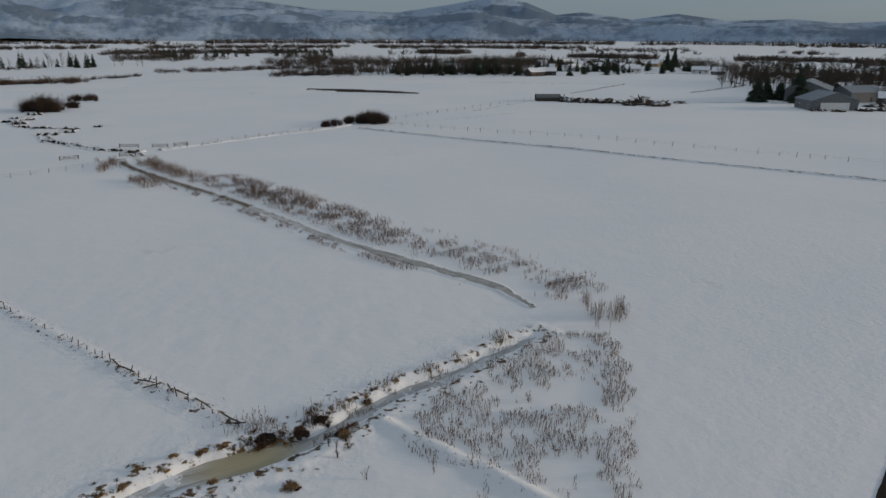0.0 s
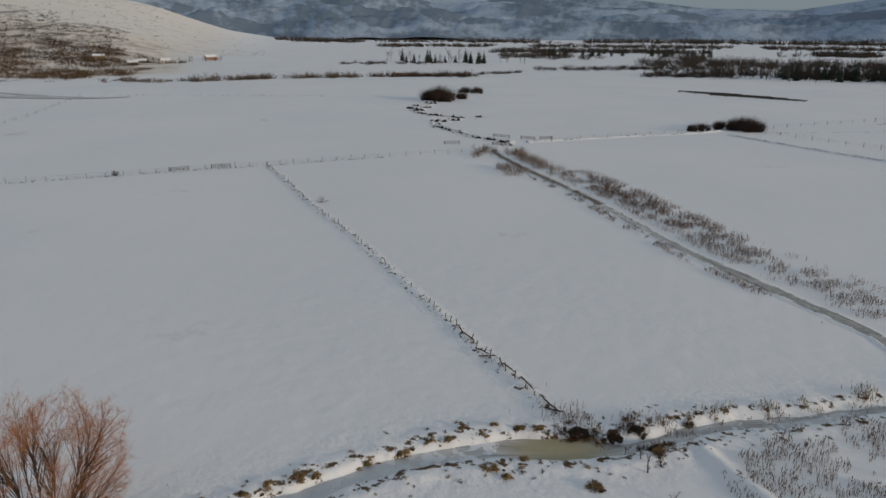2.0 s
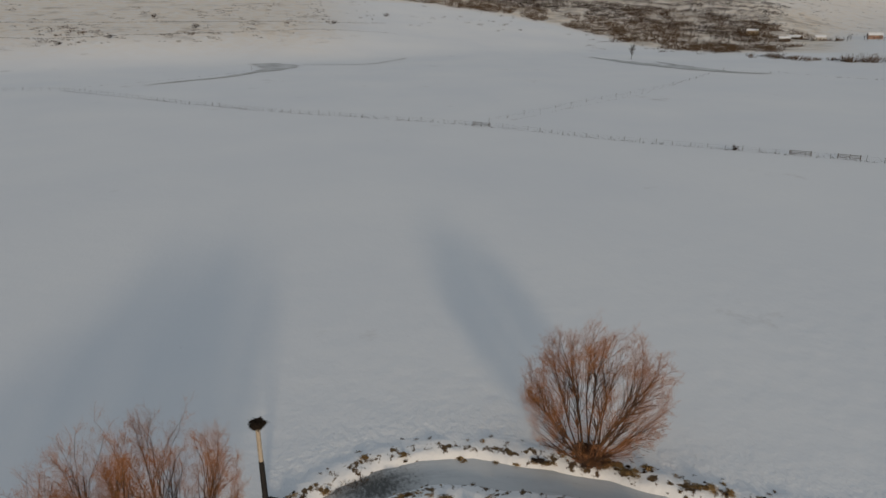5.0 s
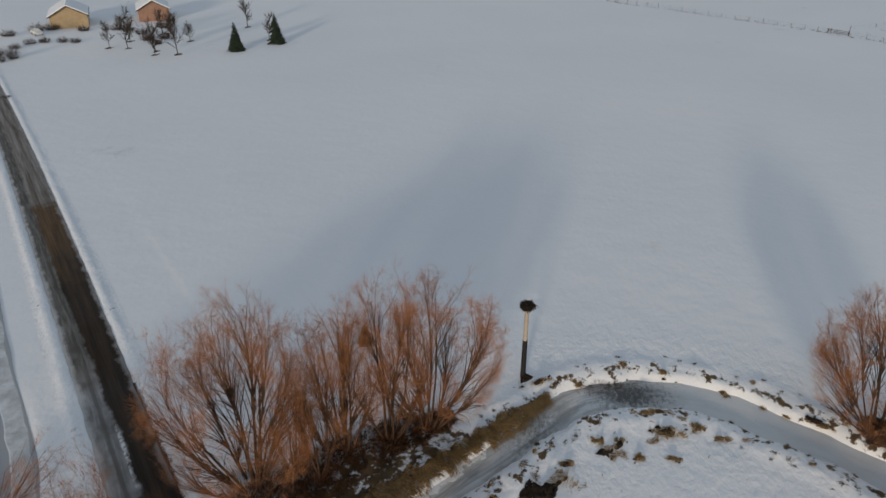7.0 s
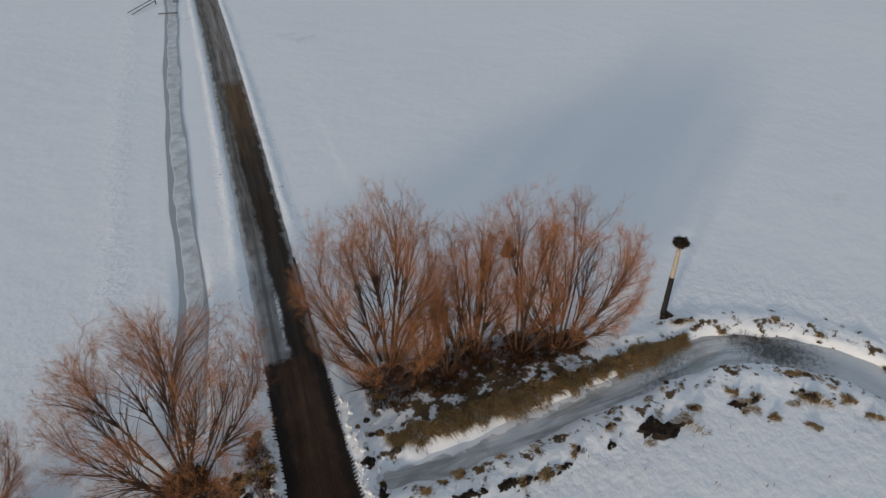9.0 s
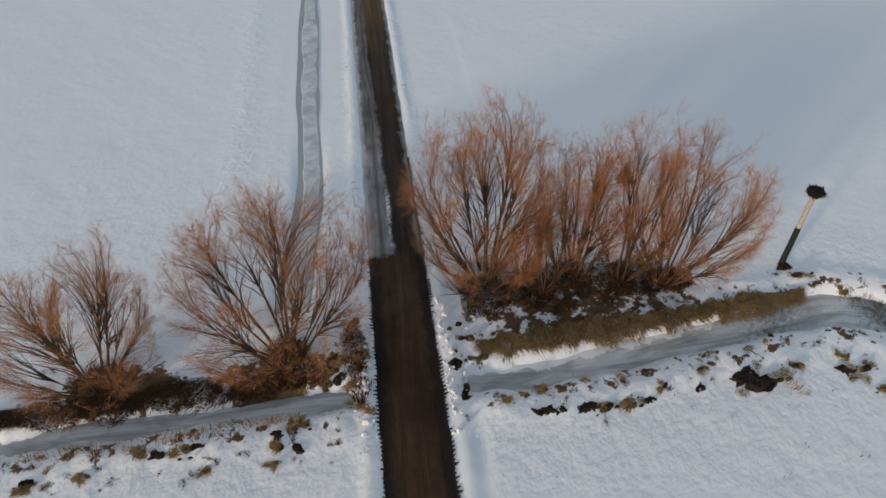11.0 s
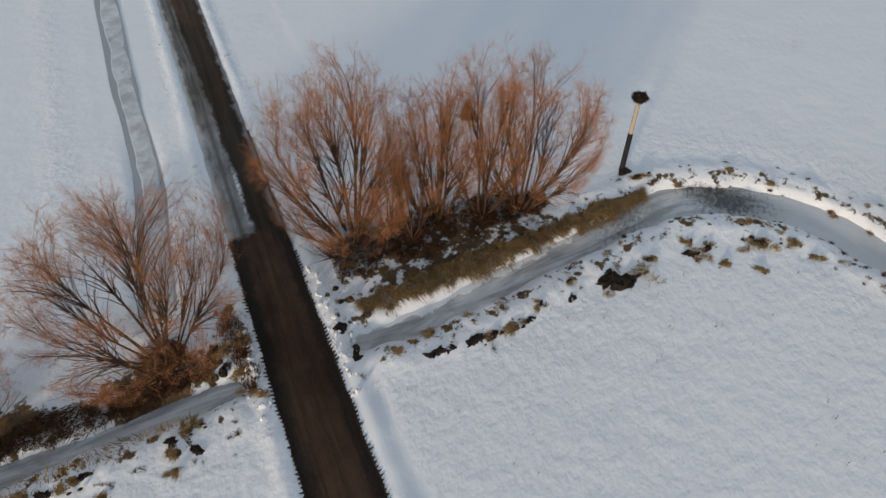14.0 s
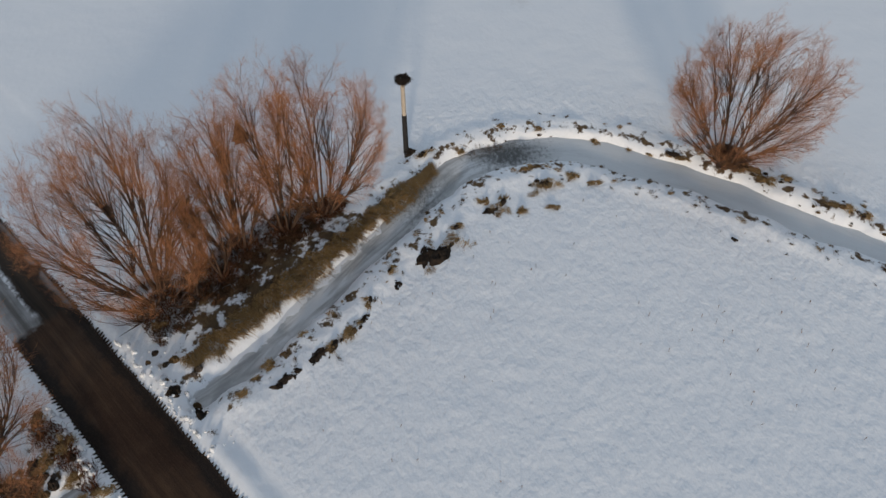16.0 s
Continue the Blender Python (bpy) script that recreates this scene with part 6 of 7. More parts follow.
grove("weeds", "dark dry weeds along the old fence", "brush", BRUSH, [(x + fr.normal() * 0.35, y + fr.normal() * 0.35, fr.uniform(0.25, 0.7)) for x, y in curve_through([(-125.6, 128.2), (-87.1, 101), (-66.1, 87), (-48.5, 74.3), (-35.3, 64.9), (-18.2, 53.0)], 0.45)], lambda h: brush_arrays(fr, h, h * 1.2, 7, 0.022))
grove("weeds", "dark weeds along the field ditch", "brush", BRUSH, [(x + fr.normal() * 0.3, y + fr.normal() * 0.3, fr.uniform(0.3, 0.7)) for x, y, _ in DITCH[::2]], lambda h: brush_arrays(fr, h, h * 1.3, 8, 0.03))
grove("weeds", "dark weeds on the upper stream banks", "brush", BRUSH, [(x + fr.normal() * 1.6, y + fr.normal() * 1.6, fr.uniform(0.3, 0.8)) for x, y, _ in UPSTREAM[::3]], lambda h: brush_arrays(fr, h, h * 1.3, 10, 0.03))

# dark pools and undercut banks of the upper stream
def pool(x, y, long, wide, turn, seed):
    p = thing("stream_pool", "dark open pool under a broken snowy bank", "pool", "pools of the upper stream", (x, y, height(x, y)), turn)
    v, q, t = clod_arrays(seed, 1.0, 1.0)
    part("water_patch", (v * [long * 0.8, wide * 1.1, 0.04] + [0, 0, 0.10], q, t), OPEN_WATER, p)
    r = np.random.default_rng(seed)
    for k in (-1, 0, 1):
        v, q, t = clod_arrays(seed + 31 * k + 40, 1.0, 1.0)
        part("cut_bank", moved((v * [long * r.uniform(0.2, 0.4), wide * r.uniform(0.25, 0.5), r.uniform(0.35, 0.7)], q, t), k * long * 0.5 + r.normal() * 0.3, wide * r.uniform(0.4, 0.9), 0.0, r.normal() * 0.35), SOIL, p)
        part("snow_lip", moved((v * [long * r.uniform(0.3, 0.5), wide * r.uniform(0.5, 0.9), r.uniform(0.4, 0.75)], q, t), k * long * 0.5 + r.normal() * 0.3, wide * r.uniform(1.1, 1.5), 0.02, r.normal() * 0.3), CLEAN_SNOW, p)
    return p


for k, (x, y, long, wide, turn) in enumerate(((-88, 191.5, 2.6, 1.3, 10), (-94, 194.3, 2.2, 0.8, -10), (-100, 195.3, 2.6, 0.9, -20), (-110, 203.3, 2.2, 0.7, -40), (-116.6, 206, 3.0, 1.0, -30), (-122, 209, 3.6, 1.3, -15), (-130, 223, 4.6, 1.6, 15), (-126, 229, 2.8, 1.0, 10),
                                              (-129, 236, 3.6, 0.9, 0), (-140, 238, 4.8, 1.4, 10), (-123, 243, 2.0, 0.6, -10), (-148.6, 241, 3.6, 1.1, -15), (-156, 250, 4.0, 1.3, 20), (-162, 255, 4.4, 1.4, -10), (-166, 266, 3.0, 1.0, 10), (-166, 278, 4.0, 1.2, 0), (-158, 262, 2.8, 1.0, 30))):
    pool(x, y, long, wide, turn, 500 + k)

# grey frozen ponds and drains in the far pasture
def far_pond(points, label, seed):
    line = curve_through(points, 2.5)
    v, q, uv = ribbon(line, np.maximum(line[:, 2] * 1.1, 0.35) * (1 + 0.6 * fbm(line[:, 0], line[:, 1], 9.0, 3, seed)), 0.0, 7, 0.0)
    v[:, :2] += 0.5 * np.stack([fbm(v[:, 0], v[:, 1], 4.0, 2, seed), fbm(v[:, 0], v[:, 1], 4.0, 2, seed + 3)], -1)
    v[:, 2] = heights(v[:, 0], v[:, 1]) + 0.22
    return tagged(part("frozen_pond", mesh_of("frozen_pond", v, q, uv=uv), POND_ICE), label, "pond")


far_pond([(-446, -38, 2.0), (-430, -27, 6.0), (-412, -18, 8.5), (-393, -20, 5.5), (-383, -27, 2.5), (-356, -42, 1.6), (-343, -57, 1.4), (-327, -73, 0.8)], "grey frozen pond with a long tail in the far pasture", 540)
far_pond([(-420, -4, 0.8), (-414, 31, 0.9), (-440, 52, 0.8), (-457, 62, 0.6)], "thin frozen drain across the white pasture", 541)
far_pond([(-439, 182, 1.2), (-385, 190, 4.0), (-357, 198, 5.0), (-325, 211, 2.6), (-312, 226, 0.8)], "grey frozen pond where field drains meet", 542)
far_pond([(-104, -146, 2.0), (-99, -140, 3.5), (-93, -134, 3.5), (-88, -130, 1.5)], "grey frozen puddle beside the farm road", 544)
far_pond([(-392, 205, 0.8), (-360, 206, 2.0), (-330, 212, 1.0)], "narrow grey frozen drain beside a pond", 543)
grove("weeds", "dry weeds beside a frozen field drain", "brush", BRUSH, [(x + fr.normal(), y + fr.normal(), fr.uniform(0.4, 1.0)) for x, y in curve_through([(-330, 214), (-313, 238), (-289, 246), (-268, 263), (-230, 278)], 3.0)], lambda h: brush_arrays(fr, h, h * 1.5, 8, 0.05))

# dark lines across the fields: wire fences, drains and lanes under snow
def field_line(points, step, low, high, label, material=None):
    grove("weeds", label, "brush", material or BRUSH, [(x + fr.normal() * 0.3, y + fr.normal() * 0.3, fr.uniform(low, high)) for x, y in curve_through(points, step)], lambda h: brush_arrays(fr, h, h * 1.8, 8, 0.05))


field_line([(70, 383), (92, 413), (116, 448)], 1.0, 0.5, 1.1, "dark weeds along a field lane")
field_line([(17, 464), (60, 458), (116, 448)], 1.4, 0.4, 0.8, "thin line of weeds across a white field")
field_line([(12, 296), (30, 322), (46, 345)], 1.0, 0.3, 0.7, "dark weeds along a field lane")
field_line([(139, 389), (165, 415), (190, 442), (194, 470), (197, 504)], 0.9, 0.7, 1.5, "dark weeds along a winding drain")
field_line([(108, 328), (130, 334), (154, 336), (176, 326)], 1.0, 0.4, 1.0, "dark weeds along the farm lane")
field_line([(-19, 255), (2, 268), (30, 290)], 1.2, 0.3, 0.7, "dark weeds along a snowy drain")
field_line([(120, 545), (175, 560), (230, 548)], 1.2, 0.5, 1.3, "dark hedge at the village edge")

field_line([(-436, -36), (-391, -33), (-359, -57), (-332, -92), (-314, -126)], 1.5, 0.2, 0.6, "dark weeds along a long frozen drain")
field_line([(-192, 46), (-201, 59), (-221, 84), (-254, 129), (-295, 170), (-335, 209)], 1.6, 0.2, 0.6, "weeds along a snowed-in track", BROWN_BRUSH)

# single bushes
for k, (x, y, h, w) in enumerate(((-35.0, 256, 4.4, 5.0), (-30.5, 257, 5.6, 7.0), (-26.5, 258, 6.6, 8.0), (-23.0, 257, 5.6, 6.5), (-28.0, 261, 6.4, 8.0), (-39.8, 249, 3.8, 3.6), (-42.6, 247, 3.0, 2.6))):
    bush("bush", x, y, h * 0.85, w * 0.5, 200 + k, "dark rounded bare bush at a field corner", BRUSH, 520, 0.055, "bushes at the field corner")
for k, (x, y, h, w) in enumerate(((-176, 292, 7.2, 6.5), (-171.5, 291, 9.4, 8.0), (-167, 291, 9.0, 8.0), (-164, 290, 6.8, 6.0), (-172, 295, 8.6, 8.0), (-168, 294, 8.4, 8.0), (-163, 303, 5.0, 4.0), (-178, 336, 4.6, 5.5), (-172, 337, 4.8, 5.0))):
    bush("bush", x, y, h * 0.85, w * 0.5, 220 + k, "dark rounded bare bush by the upper stream", BRUSH, 520, 0.06, "bushes by the upper stream")
for k, (x, y, h, w) in enumerate(((-128.5, -138.8, 1.6, 1.5), (-133.2, -139.1, 1.7, 1.7), (-135.9, -137.3, 1.7, 1.7), (-137.3, -133.3, 1.6, 1.6), (-137.7, -130.0, 1.6, 1.6), (-117.0, -131.5, 2.6, 1.8), (-121.5, -137.0, 2.2, 2.0), (-120.0, -131.0, 3.2, 1.6))):
    bush("garden_bush", x, y, h, w, 240 + k, "round clipped bare bush beside the house drive", BRUSH, 150, 0.02, "clipped bushes by the drive")
for k, (x, y, h, w) in enumerate(((-144.3, -114.9, 2.2, 1.8), (-141.0, -109.5, 1.6, 1.4), (-147.0, -112.0, 2.4, 2.0), (-159.5, -120.6, 3.0, 2.6), (-150.5, -121.0, 2.0, 1.8), (-154.0, -131.0, 2.2, 2.4), (-153.0, -127.0, 1.8, 2.0), (-149.5, -147.5, 2.2, 2.2), (-147.0, -150.0, 2.4, 2.4), (-150.5, -138.5, 1.8, 2.0), (-140.0, -152.0, 2.0, 2.2))):
    bush("garden_bush", x, y, h, w, 800 + k, "dark overgrown garden bush near the house", BRUSH, 190, 0.022, "bushes in the garden")
bush("bush", -147.6, 100.0, 1.7, 0.7, 260, "small dark shrub in the fence line", BRUSH, 60, 0.03)
bush("bush", -88.5, 105.0, 1.6, 1.5, 261, "low pale bare shrub by the old fence", SUCKER, 70, 0.012)
for k, (a, r, h) in enumerate(((107.8, 503, 3.0), (104.4, 512, 3.0), (101.2, 640, 3.5), (87.9, 600, 3.2), (83.8, 700, 3.5), (98.4, 560, 4.0))):
    bush("bush", *at(a, r), h, h * 0.8, 270 + k, "lone dark shrub on the white slope", BRUSH, 60, 0.06)


def bare_tree(x, y, high, seed, label, group=""):
    t = thing("bare_tree", label, "tree", group, (x, y, height(x, y)))
    part("crown", bare_arrays(np.random.default_rng(seed), high, high * 0.36, 26, 10, 1.0, 0.2), FAR_TREE, t)
    part("snow_free_ring", moved(clod_arrays(seed, 1.6, 0.18), 0, 0, 0), DARK_GRASS, t)
    return t


for k, (x, y, h) in enumerate(((-132.6, -98.3, 8.5), (-134.0, -105.0, 7.0), (-135.1, -113.3, 7.5), (-131.0, -103.0, 5.0), (-142.0, -118.0, 8.0), (-148.0, -110.0, 7.0), (-152.0, -86.0, 6.5), (-166.0, -100.0, 7.0), (-123.4, -143.5, 7.0), (-134.5, -117.9, 6.0), (-146.0, -104.0, 5.0), (-152.0, -116.0, 6.5))):
    bare_tree(x, y, h, 300 + k, "young bare garden tree in snow", "garden trees")
bare_tree(*at(64.3, 465), 9.0, 320, "bare tree beside a frozen pond")
for k, (x, y, h) in enumerate(((-139.4, -87.5, 6.5), (-148.9, -82.4, 7.0))):
    tree = conifer(x, y, h, h * 0.36, 330 + k, "dark green young spruce in a snowy yard", NEEDLE, "yard spruces")
    part("snow_free_ring", moved(clod_arrays(336 + k, 2.0, 0.16), 0, 0, 0), DARK_RUST, tree)
for k, (x, y, h) in enumerate(((154.4, 342, 12.8), (170.0, 351, 10.5), (164.5, 354, 11.0), (173.0, 336, 13.5), (176.0, 345, 17.0))):
    conifer(x, y, h, h * 0.52, 340 + k, "broad dark spruce beside the barns", NEEDLE, "spruces by the barns")


# ---- buildings ----
def gable(w, d, eave, ridge, over=0.5, thick=0.25, z=0.0):
    """Roof slabs over a w x d plan, ridge along x."""
    bm = bmesh.new()
    for s in (-1, 1):
        y0, y1 = s * (d / 2 + over), 0.0
        drop = (ridge - eave) / (d / 2) * over
        v = [bm.verts.new(p) for p in ((-w / 2 - over, y0, eave - drop + z), (w / 2 + over, y0, eave - drop + z), (w / 2 + over, y1, ridge + z), (-w / 2 - over, y1, ridge + z))]
        u = [bm.verts.new(p.co + Vector((0, 0, thick))) for p in v]
        for f in ((v[0], v[1], v[2], v[3]), (u[3], u[2], u[1], u[0]), (v[0], u[0], u[1], v[1]), (v[1], u[1], u[2], v[2]), (v[3], v[2], u[2], u[3]), (v[0], v[3], u[3], u[0])):
            bm.faces.new(f)
    bmesh.ops.recalc_face_normals(bm, faces=bm.faces[:])
    return bm


def walls(w, d, eave, ridge):
    bm = bmesh.new()
    ring = [(-w / 2, -d / 2), (w / 2, -d / 2), (w / 2, d / 2), (-w / 2, d / 2)]
    lo = [bm.verts.new((x, y, -0.5)) for x, y in ring]
    hi = [bm.verts.new((x, y, eave)) for x, y in ring]
    tops = [bm.verts.new((s * w / 2, 0, ridge)) for s in (-1, 1)]
    for k in range(4):
        bm.faces.new((lo[k], lo[(k + 1) % 4], hi[(k + 1) % 4], hi[k]))
    bm.faces.new((hi[3], hi[0], tops[0]))
    bm.faces.new((hi[1], hi[2], tops[1]))
    bmesh.ops.recalc_face_normals(bm, faces=bm.faces[:])
    return bm


def house(name, x, y, turn, w, d, eave, ridge, wall, label, windows=3, snow=True, roof=None, group="", category="house", doors=1):
    h = thing(name, label, category, group, (x, y, height(x, y)), turn)
    part("wall", walls(w, d, eave, ridge), wall, h, smooth=False)
    part("roof", gable(w, d, eave, ridge), roof or WALL_DARK, h)
    if snow:
        part("roof_snow", gable(w, d, eave, ridge, 0.42, 0.28, 0.26), CLEAN_SNOW, h, "thick white snow on the roof")
    for s in (-1, 1):
        for k in range(windows):
            cx = (k + 0.5) / windows * w - w / 2
            if s == -1 and doors and k == windows // 2:
                part("door", box(cx - 0.55, -d / 2 - 0.06, 0, cx + 0.55, -d / 2 + 0.02, 2.05, 0.02), WALL_DARK, h)
                continue
            win = part("window", box(cx - 0.65, s * d / 2 - 0.05, 1.0, cx + 0.65, s * d / 2 + 0.05, 2.2, 0.01), WALL_WHITE, h)
            part("pane", box(cx - 0.55, s * d / 2 - 0.07, 1.1, cx + 0.55, s * d / 2 + 0.07, 2.1), GLASS_M, win)
    return h


house("house", -158.0, -149.0, 40, 14, 9, 3.0, 5.4, WALL_TAN, "tan house with snowy roof at the end of the road", 4)
house("house", -172.0, -133.0, 38, 12, 8, 3.0, 5.2, WALL_ORANGE, "reddish house with snowy roof behind garden trees", 4)
house("house", *at(48.0, 795), 60, 12, 7, 3.4, 5.4, WALL_ORANGE, "orange house alone on a white slope", 4)
house("house", *at(51.3, 742), 50, 9, 6, 2.8, 4.6, WALL_WHITE, "white farmhouse among brown shrubs", 3)
house("barn", *at(52.9, 745), 30, 10, 6, 2.6, 4.2, WALL_DARK, "dark barn with snowy roof", 2, category="barn")
house("barn", *at(53.6, 712), 60, 9, 6, 2.6, 4.0, WALL_DARK, "low dark barn with snowy roof", 2, category="barn")
house("house", *at(55.8, 748), 50, 10, 6, 2.8, 4.2, WALL_TAN, "yellowish house among brown shrubs", 4)
grove("thicket", "brown brush round the farmhouses", "brush", BROWN_BRUSH, strip(90, 57, 735, 50, 745, 9, 1.5, 4.5, 38), thicket)
grove("tree_belt", "bare trees round the farmhouses", "trees", FAR_TREE, strip(26, 58, 730, 47, 760, 14, 4, 8, 39), bare)
house("barn", 172.0, 311.0, 92, 14, 21, 4.2, 7.6, WALL_GREY, "grey barn with white sliding door and pale metal roof", 2, False, ROOF_METAL, category="barn", doors=0)
house("barn", 185.0, 352.0, 60, 30, 20, 6.0, 9.8, WALL_GREY, "large grey barn with metal roof", 4, False, ROOF_METAL, category="barn")
house("barn", 206.0, 346.0, 20, 22, 12, 5.0, 7.6, WALL_GREY, "barn with blue-grey metal roof", 4, False, ROOF_METAL, category="barn")
sliding = part("sliding_door", box(-6.5, -0.08, 0.4, 6.5, 0.08, 3.4, 0.03), WALL_WHITE)
tagged(sliding, "long white sliding barn door", "door")
sliding.matrix_basis = pose(172.2, 303.85, 0, 0, 0, 2)
VILLAGE = "low village houses among trees"
vr = np.random.default_rng(44)
for k in range(40):
    a, r = vr.uniform(-34, -7.5), vr.uniform(565, 740)
    house("house", *at(a, r), vr.uniform(-40, 40), vr.uniform(9, 14), vr.uniform(7, 9), 2.8, vr.uniform(4.4, 5.6), (WALL_GREY, WALL_DARK, WALL_TAN, WALL_WHITE)[k % 4], "low village house with snowy roof among bare trees", 3, group=VILLAGE)
for a, r in ((-7.4, 535), (-8.4, 545), (-31.5, 430), (-33.0, 395), (-30.0, 455)):
    house("house", *at(a, r), vr.uniform(-30, 30), 13, 9, 3.0, 5.4, WALL_DARK, "low dark farmhouse with snowy roof", 3, group=VILLAGE)


# ---- the wood yard ----
def wood_shed(x, y, turn):
    s = thing("wood_shed", "long low dark shed with rounded roof", "shed", at=(x, y, height(x, y)), turn=turn)
    a = np.linspace(0, np.pi, 13)
    arc = np.stack([np.cos(a) * 3.0, 1.6 + np.sin(a) * 2.0], -1)
    v = np.concatenate([np.stack([np.full(13, sx), arc[:, 0], arc[:, 1]], -1) for sx in (-6.0, 6.0)])
    i = np.arange(12)[:, None]
    part("roof", (v, i + [0, 1, 14, 13], np.zeros((0, 3), int)), WALL_GREY, s)
    part("roof_snow", (v * [0.99, 0.8, 1.0] + [0, 0, 0.14], i[2:10] + [0, 1, 14, 13], np.zeros((0, 3), int)), CLEAN_SNOW, s)
    part("wall", box(-5.95, -2.9, -0.3, 5.95, 2.9, 1.65), WALL_DARK, s)
    return s


def heap(x, y, turn, long, wide, high, n, seed, material, label):
    """A tumbled heap of logs and boards with snow on it."""
    r = np.random.default_rng(seed)
    h = thing("wood_heap", label, "wood pile", "heaps in the wood yard", (x, y, height(x, y)), turn)
    c = np.stack([r.uniform(-long / 2, long / 2, n), r.normal(size=n) * wide / 3, np.zeros(n)], -1)
    c[:, 2] = high * np.clip(1 - np.abs(c[:, 1]) / wide, 0.05, 1) * r.uniform(0.0, 1.0, n)
    d = unit(np.stack([r.normal(size=n), r.normal(size=n) * 0.7, r.normal(size=n) * 0.18], -1))
    ln = r.uniform(0.8, 2.4, n)[:, None]
    part("log", tubes(np.stack([c - d * ln, c, c + d * ln], 1), r.uniform(0.12, 0.3, n)[:, None] * np.ones((1, 3)), 6), material, h)
    for q in range(4):
        part("snow_cap", moved(clod_arrays(seed + q, long * 0.16, high * 0.5), r.uniform(-0.4, 0.4) * long, r.uniform(-0.3, 0.1) * wide, high * r.uniform(0.2, 0.6), r.uniform(0, 3)), CLEAN_SNOW, h)
    return h


wood_shed(51.5, 343.0, 0)
for k, (x, y, h) in enumerate(((161.5, 722, 15), (195.8, 617, 17), (214, 653, 18), (98.7, 645, 12), (104, 640, 10), (26, 562, 12), (33, 560, 13), (40, 559, 12), (46, 563, 9), (150, 640, 10))):
    conifer(x, y, h, h * 0.36, 350 + k, "dark full spruce among village houses", NEEDLE, "spruces in the village")
for k, (x, y, l, w, hh, n) in enumerate(((61, 338, 9, 4, 2.4, 70), (69, 336, 8, 4, 2.0, 60), (77, 333, 8, 4, 2.2, 60), (84, 331, 7, 4, 1.4, 40), (92, 326, 9, 6, 3.6, 90), (99, 320, 9, 5, 2.2, 60), (87, 322, 5, 3, 1.0, 24), (104, 330, 4, 2, 1.0, 16), (113, 332, 4, 2, 1.2, 16), (163, 301, 5, 2, 0.8, 22), (171, 299, 4, 2, 0.5, 14), (184, 301, 6, 2, 1.0, 26), (193, 302, 5, 2, 1.6, 26), (203, 306, 8, 3, 1.4, 34), (200, 318, 10, 3, 1.2, 34))):
    heap(x, y, 0, l, w, hh, n, 400 + k, OLD_WOOD if k % 3 else WALL_DARK, "heap of dark logs and boards under snow")


def pipe_rack(x, y, turn, long, seed):
    r = np.random.default_rng(seed)
    p = thing("pipe_rack", "long dark irrigation pipes laid on a rack", "pipes", "pipes in the field", (x, y, height(x, y)), turn)
    for k in range(7):
        c, o = r.uniform(-0.12, 0.12) * long, r.uniform(-2.5, 2.5)
        part("pipe", tubes(np.array([[[c - long * 0.4, o, 0.45], [c, o + 0.3, 0.40], [c + long * 0.4, o + r.uniform(-0.8, 0.8), 0.45]]]), np.full((1, 3), 0.16), 8), WALL_DARK, p)
    for s in np.linspace(-long / 2 + 1, long / 2 - 1, 6):
        part("trestle", box(s - 0.15, -2.6, -0.2, s + 0.15, 2.6, 0.32, 0.02), WALL_DARK, p)
    return p


for k, (x, y, turn, long) in enumerate(((-62, 398, -10, 34), (-48, 392, -12, 44), (-40, 386, -8, 40), (-24, 382, -14, 22))):
    pipe_rack(x, y, turn, long, k)


# ---- by the road: the culvert's rubble, a gate over the ditch, a parked car ----
RUBBLE = "snowy stones at the culvert"
br = np.random.default_rng(77)
stone_models = [tagged(part("culvert_stone", (clod_arrays(620 + k, 0.42, 0.40)[0] * [1, 1.3, 1], *clod_arrays(620 + k, 0.42, 0.40)[1:]), m, smooth=False), l, "stone", RUBBLE) for k, (m, l) in enumerate(((SOIL, "dark wet stone at the culvert mouth"), (DARK_GRASS, "mossy brown stone at the culvert mouth"), (WALL_DARK, "brown stone at the culvert mouth")))]
scatter(stone_models, [q for q in [(x + br.normal() * 0.35, y + br.normal() * 0.35) for x, y in ((-20.7, -18.9), (-21.6, -17.6), (-20.2, -15.5), (-19.0, -15.5), (-18.0, -16.0), (-21.4, -18.2), (-21.0, -15.6), (-17.7, -24.1), (-13.6, -21.4), (-18.1, -22.9), (-16.9, -23.0), (-14.2, -21.2)) for _ in range(2)] if abs(road_place(np.array(q[0]), np.array(q[1]))[1]) > 2.5], RUBBLE, 78, 0.3, 0.9)
for k, (x, y, w) in enumerate(((-16.1, -21.4, 1.6), (-14.3, -20.2, 1.2), (-13.6, -18.6, 1.3), (-14.9, -21.9, 1.4), (-17.6, -23.6, 1.0), (-21.7, -11.6, 1.2), (-19.6, -12.6, 0.8), (-24.2, -19.0, 1.0))):
    sod(x, y, w, 0.1, 760 + k, "rusty clumps at the road verge")


def ditch_gate(x, y, turn):
    d = thing("ditch_gate", "two leaning fence rails with a post beside the ditch", "fence", at=(x, y, height(x, y)), turn=turn)
    part("post", tubes(np.array([[[0, 0, -0.3], [0.02, 0, 1.25]]]), np.array([[0.10, 0.09]]), 7), OLD_WOOD, d)
    for k in (0, 1):
        part("rail", tubes(np.array([[[0, 0.05, 1.1 - 0.5 * k], [3.0, 0.4 * k, 0.75 - 0.3 * k], [6.6, 0.9 * k, 0.35 - 0.15 * k]]]), np.full((1, 3), 0.06), 6), OLD_WOOD, d)
    return d


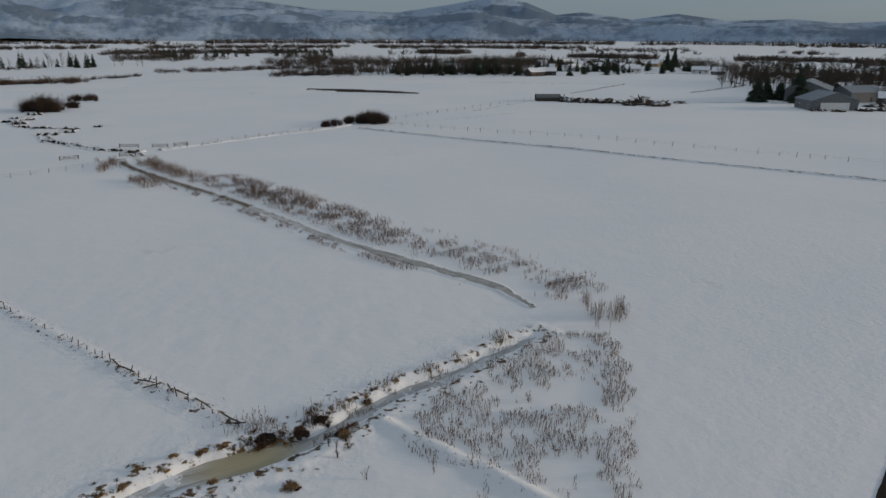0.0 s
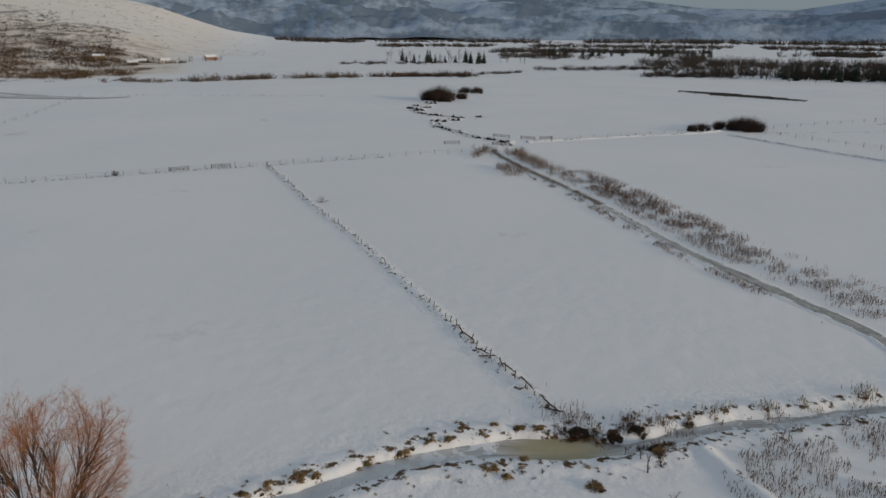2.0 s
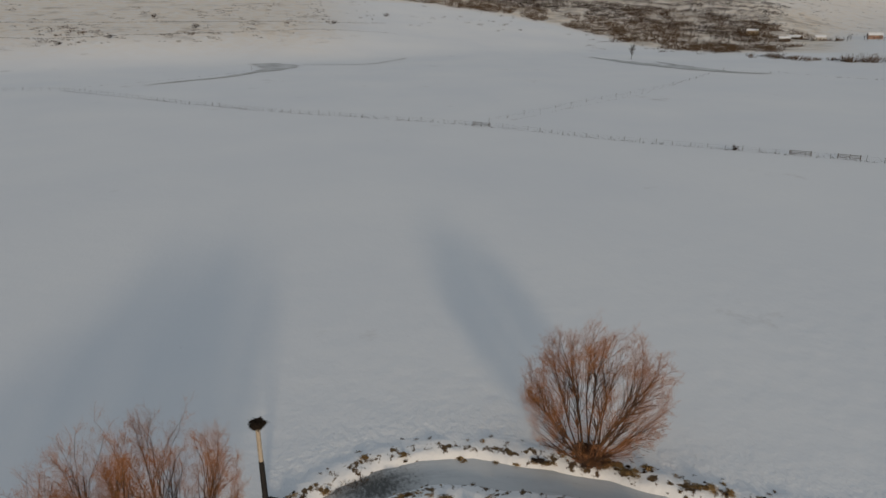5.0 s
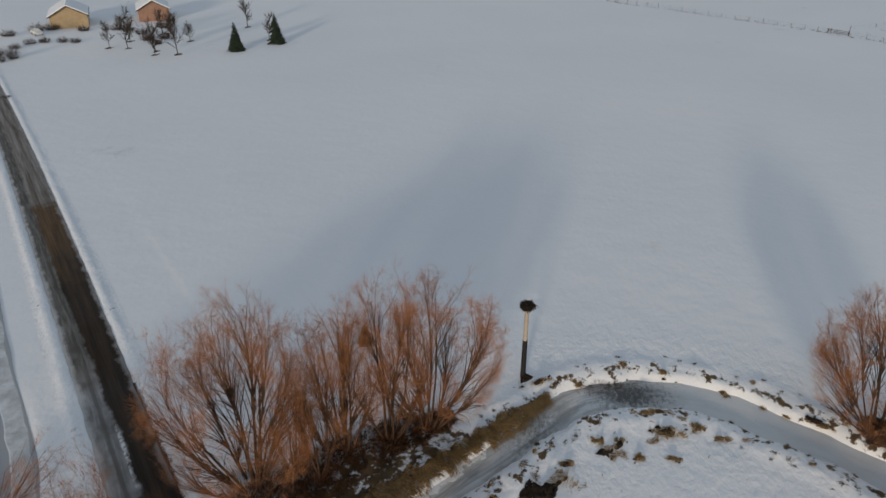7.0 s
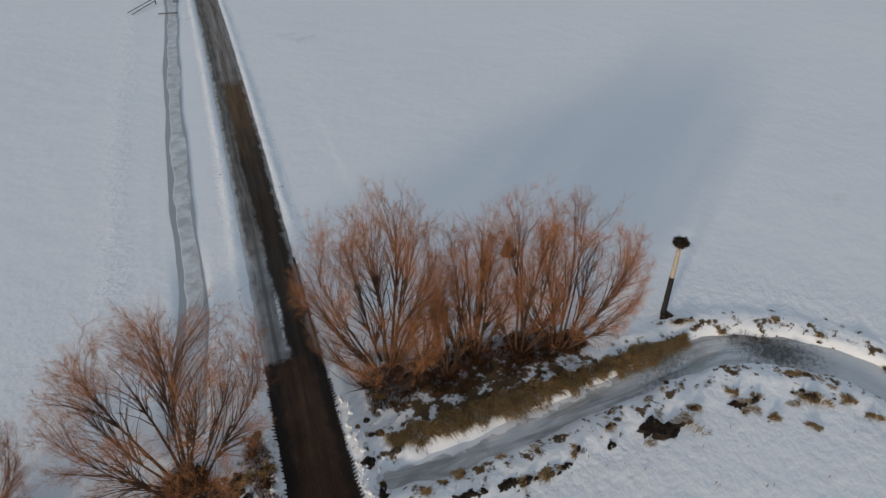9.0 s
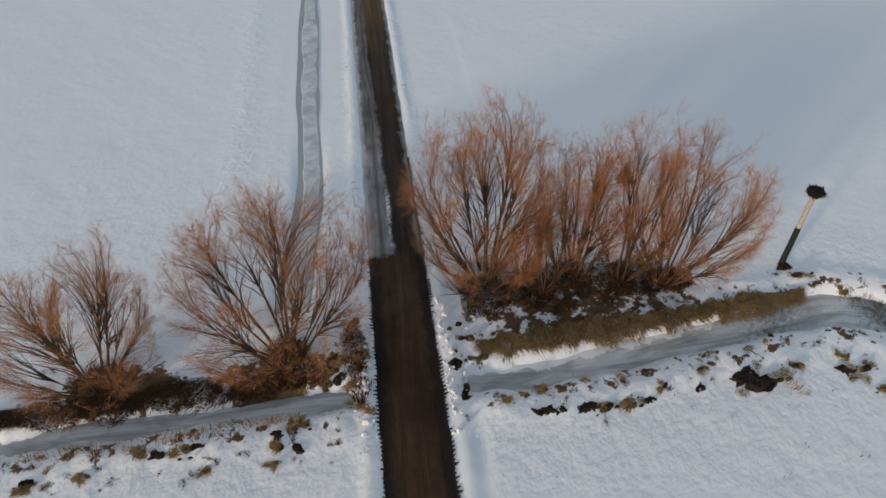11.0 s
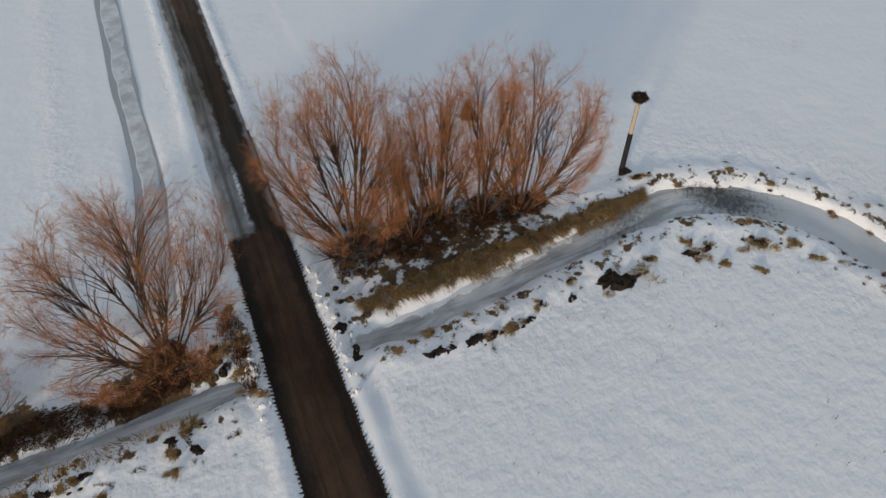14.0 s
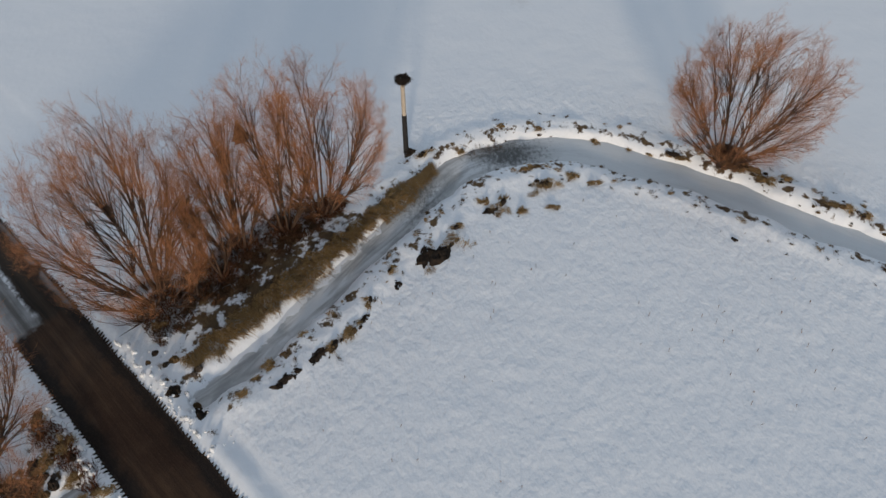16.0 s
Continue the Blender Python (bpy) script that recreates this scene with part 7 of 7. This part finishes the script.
ditch_gate(-77.4, -102.2, 8)
plank = part("plank", box(-1.5, -0.09, 0, 1.5, 0.09, 0.09, 0.01), OLD_WOOD)
plank.matrix_basis = pose(-74.6, -96.1, 0.10, 0, 0, 135)
tagged(plank, "dark plank across the frozen ditch", "plank")
footbridge = thing("footbridge", "narrow dark crossing over the frozen ditch", "bridge", at=(-89.4, -112.4, 0.0), turn=146)
for k in range(4):
    part("board", box(-1.7, -0.5 + 0.26 * k, 0.08, 1.7, -0.28 + 0.26 * k, 0.14, 0.01), WALL_DARK, footbridge)
for s in (-1, 1):
    part("beam", box(-1.7, s * 0.4 - 0.06, -0.3, 1.7, s * 0.4 + 0.06, 0.07, 0.01), WALL_DARK, footbridge)
bush("bush", -90.1, -111.7, 0.9, 1.0, 281, "yellowish dry weeds at the ditch crossing", BROWN_BRUSH, 110, 0.02)
bush("bush", -94.9, -107.7, 0.8, 1.2, 282, "low dark weeds in snow beside the road", BRUSH, 90, 0.02)
bush("bush", -80.0, -100.4, 0.6, 0.7, 283, "small dark weeds on the ditch bank", BRUSH, 60, 0.02)


def parked_car(x, y, turn):
    c = thing("car", "pale grey car parked in the snowy drive", "car", at=(x, y, height(x, y)), turn=turn)
    prof = [(-2.2, 0.35), (-2.2, 0.85), (-1.9, 1.0), (-1.3, 1.45), (0.3, 1.47), (1.0, 1.02), (2.0, 0.88), (2.25, 0.6), (2.2, 0.35)]
    bm = bmesh.new()
    rows = [[bm.verts.new((px_, side * (0.86 if pz < 1.1 else 0.68), pz)) for px_, pz in prof] for side in (-1, 1)]
    n = len(prof)
    for k in range(n):
        bm.faces.new((rows[0][k], rows[0][(k + 1) % n], rows[1][(k + 1) % n], rows[1][k]))
    bm.faces.new(rows[0][::-1])
    bm.faces.new(rows[1])
    bmesh.ops.bevel(bm, geom=bm.edges[:], offset=0.06, segments=2, affect="EDGES")
    part("body", bm, WALL_WHITE, c)
    for s in (-1, 1):
        part("window", box(-1.15, s * 0.80 - 0.02, 1.02, 0.45, s * 0.80 + 0.02, 1.34, 0.01), GLASS_M, c)
        for e in (-1.4, 1.4):
            w = part("wheel", tubes(np.array([[[e, s * 0.72, 0.33], [e, s * 0.90, 0.33]]]), np.full((1, 2), 0.33), 14), TAR, c)
            part("rim", tubes(np.array([[[e, s * 0.86, 0.33], [e, s * 0.915, 0.33]]]), np.full((1, 2), 0.19), 10), WALL_GREY, w)
    return c


parked_car(-143.3, -146.5, 60)
for k, (x, y, h, w) in enumerate(((-42.9, 0.6, 0.55, 1.3), (-43.4, 1.6, 0.45, 1.0), (-42.3, -0.2, 0.35, 0.9))):
    weed = bush("bush", x, y, h, w, 900 + k, "brown dry weeds frozen into the ice at the bend", BROWN_BRUSH, 190, 0.012, "weeds in the ice")
    weed.location.z = ICE_Z - 0.02

for k, (x, y, h, w) in enumerate(((-15.8, 50.6, 0.8, 1.1), (-14.4, 51.2, 0.9, 1.0), (-13.1, 50.9, 0.8, 1.0), (-8.6, 52.1, 0.9, 1.2), (-11.7, 53.2, 1.1, 1.1), (-10.7, 53.6, 0.9, 0.9), (-12.5, 51.9, 0.7, 0.9), (-16.9, 50.4, 0.6, 0.8), (-9.8, 51.3, 0.6, 0.8), (-11.8, 44.4, 0.7, 0.9), (-7.3, 57.6, 0.8, 0.6))):
    bush("bush", x, y, h, w, 290 + k, "dark tangled brush at the stream junction", BRUSH if k % 3 else SUCKER, 150, 0.012, "brush at the stream junction")
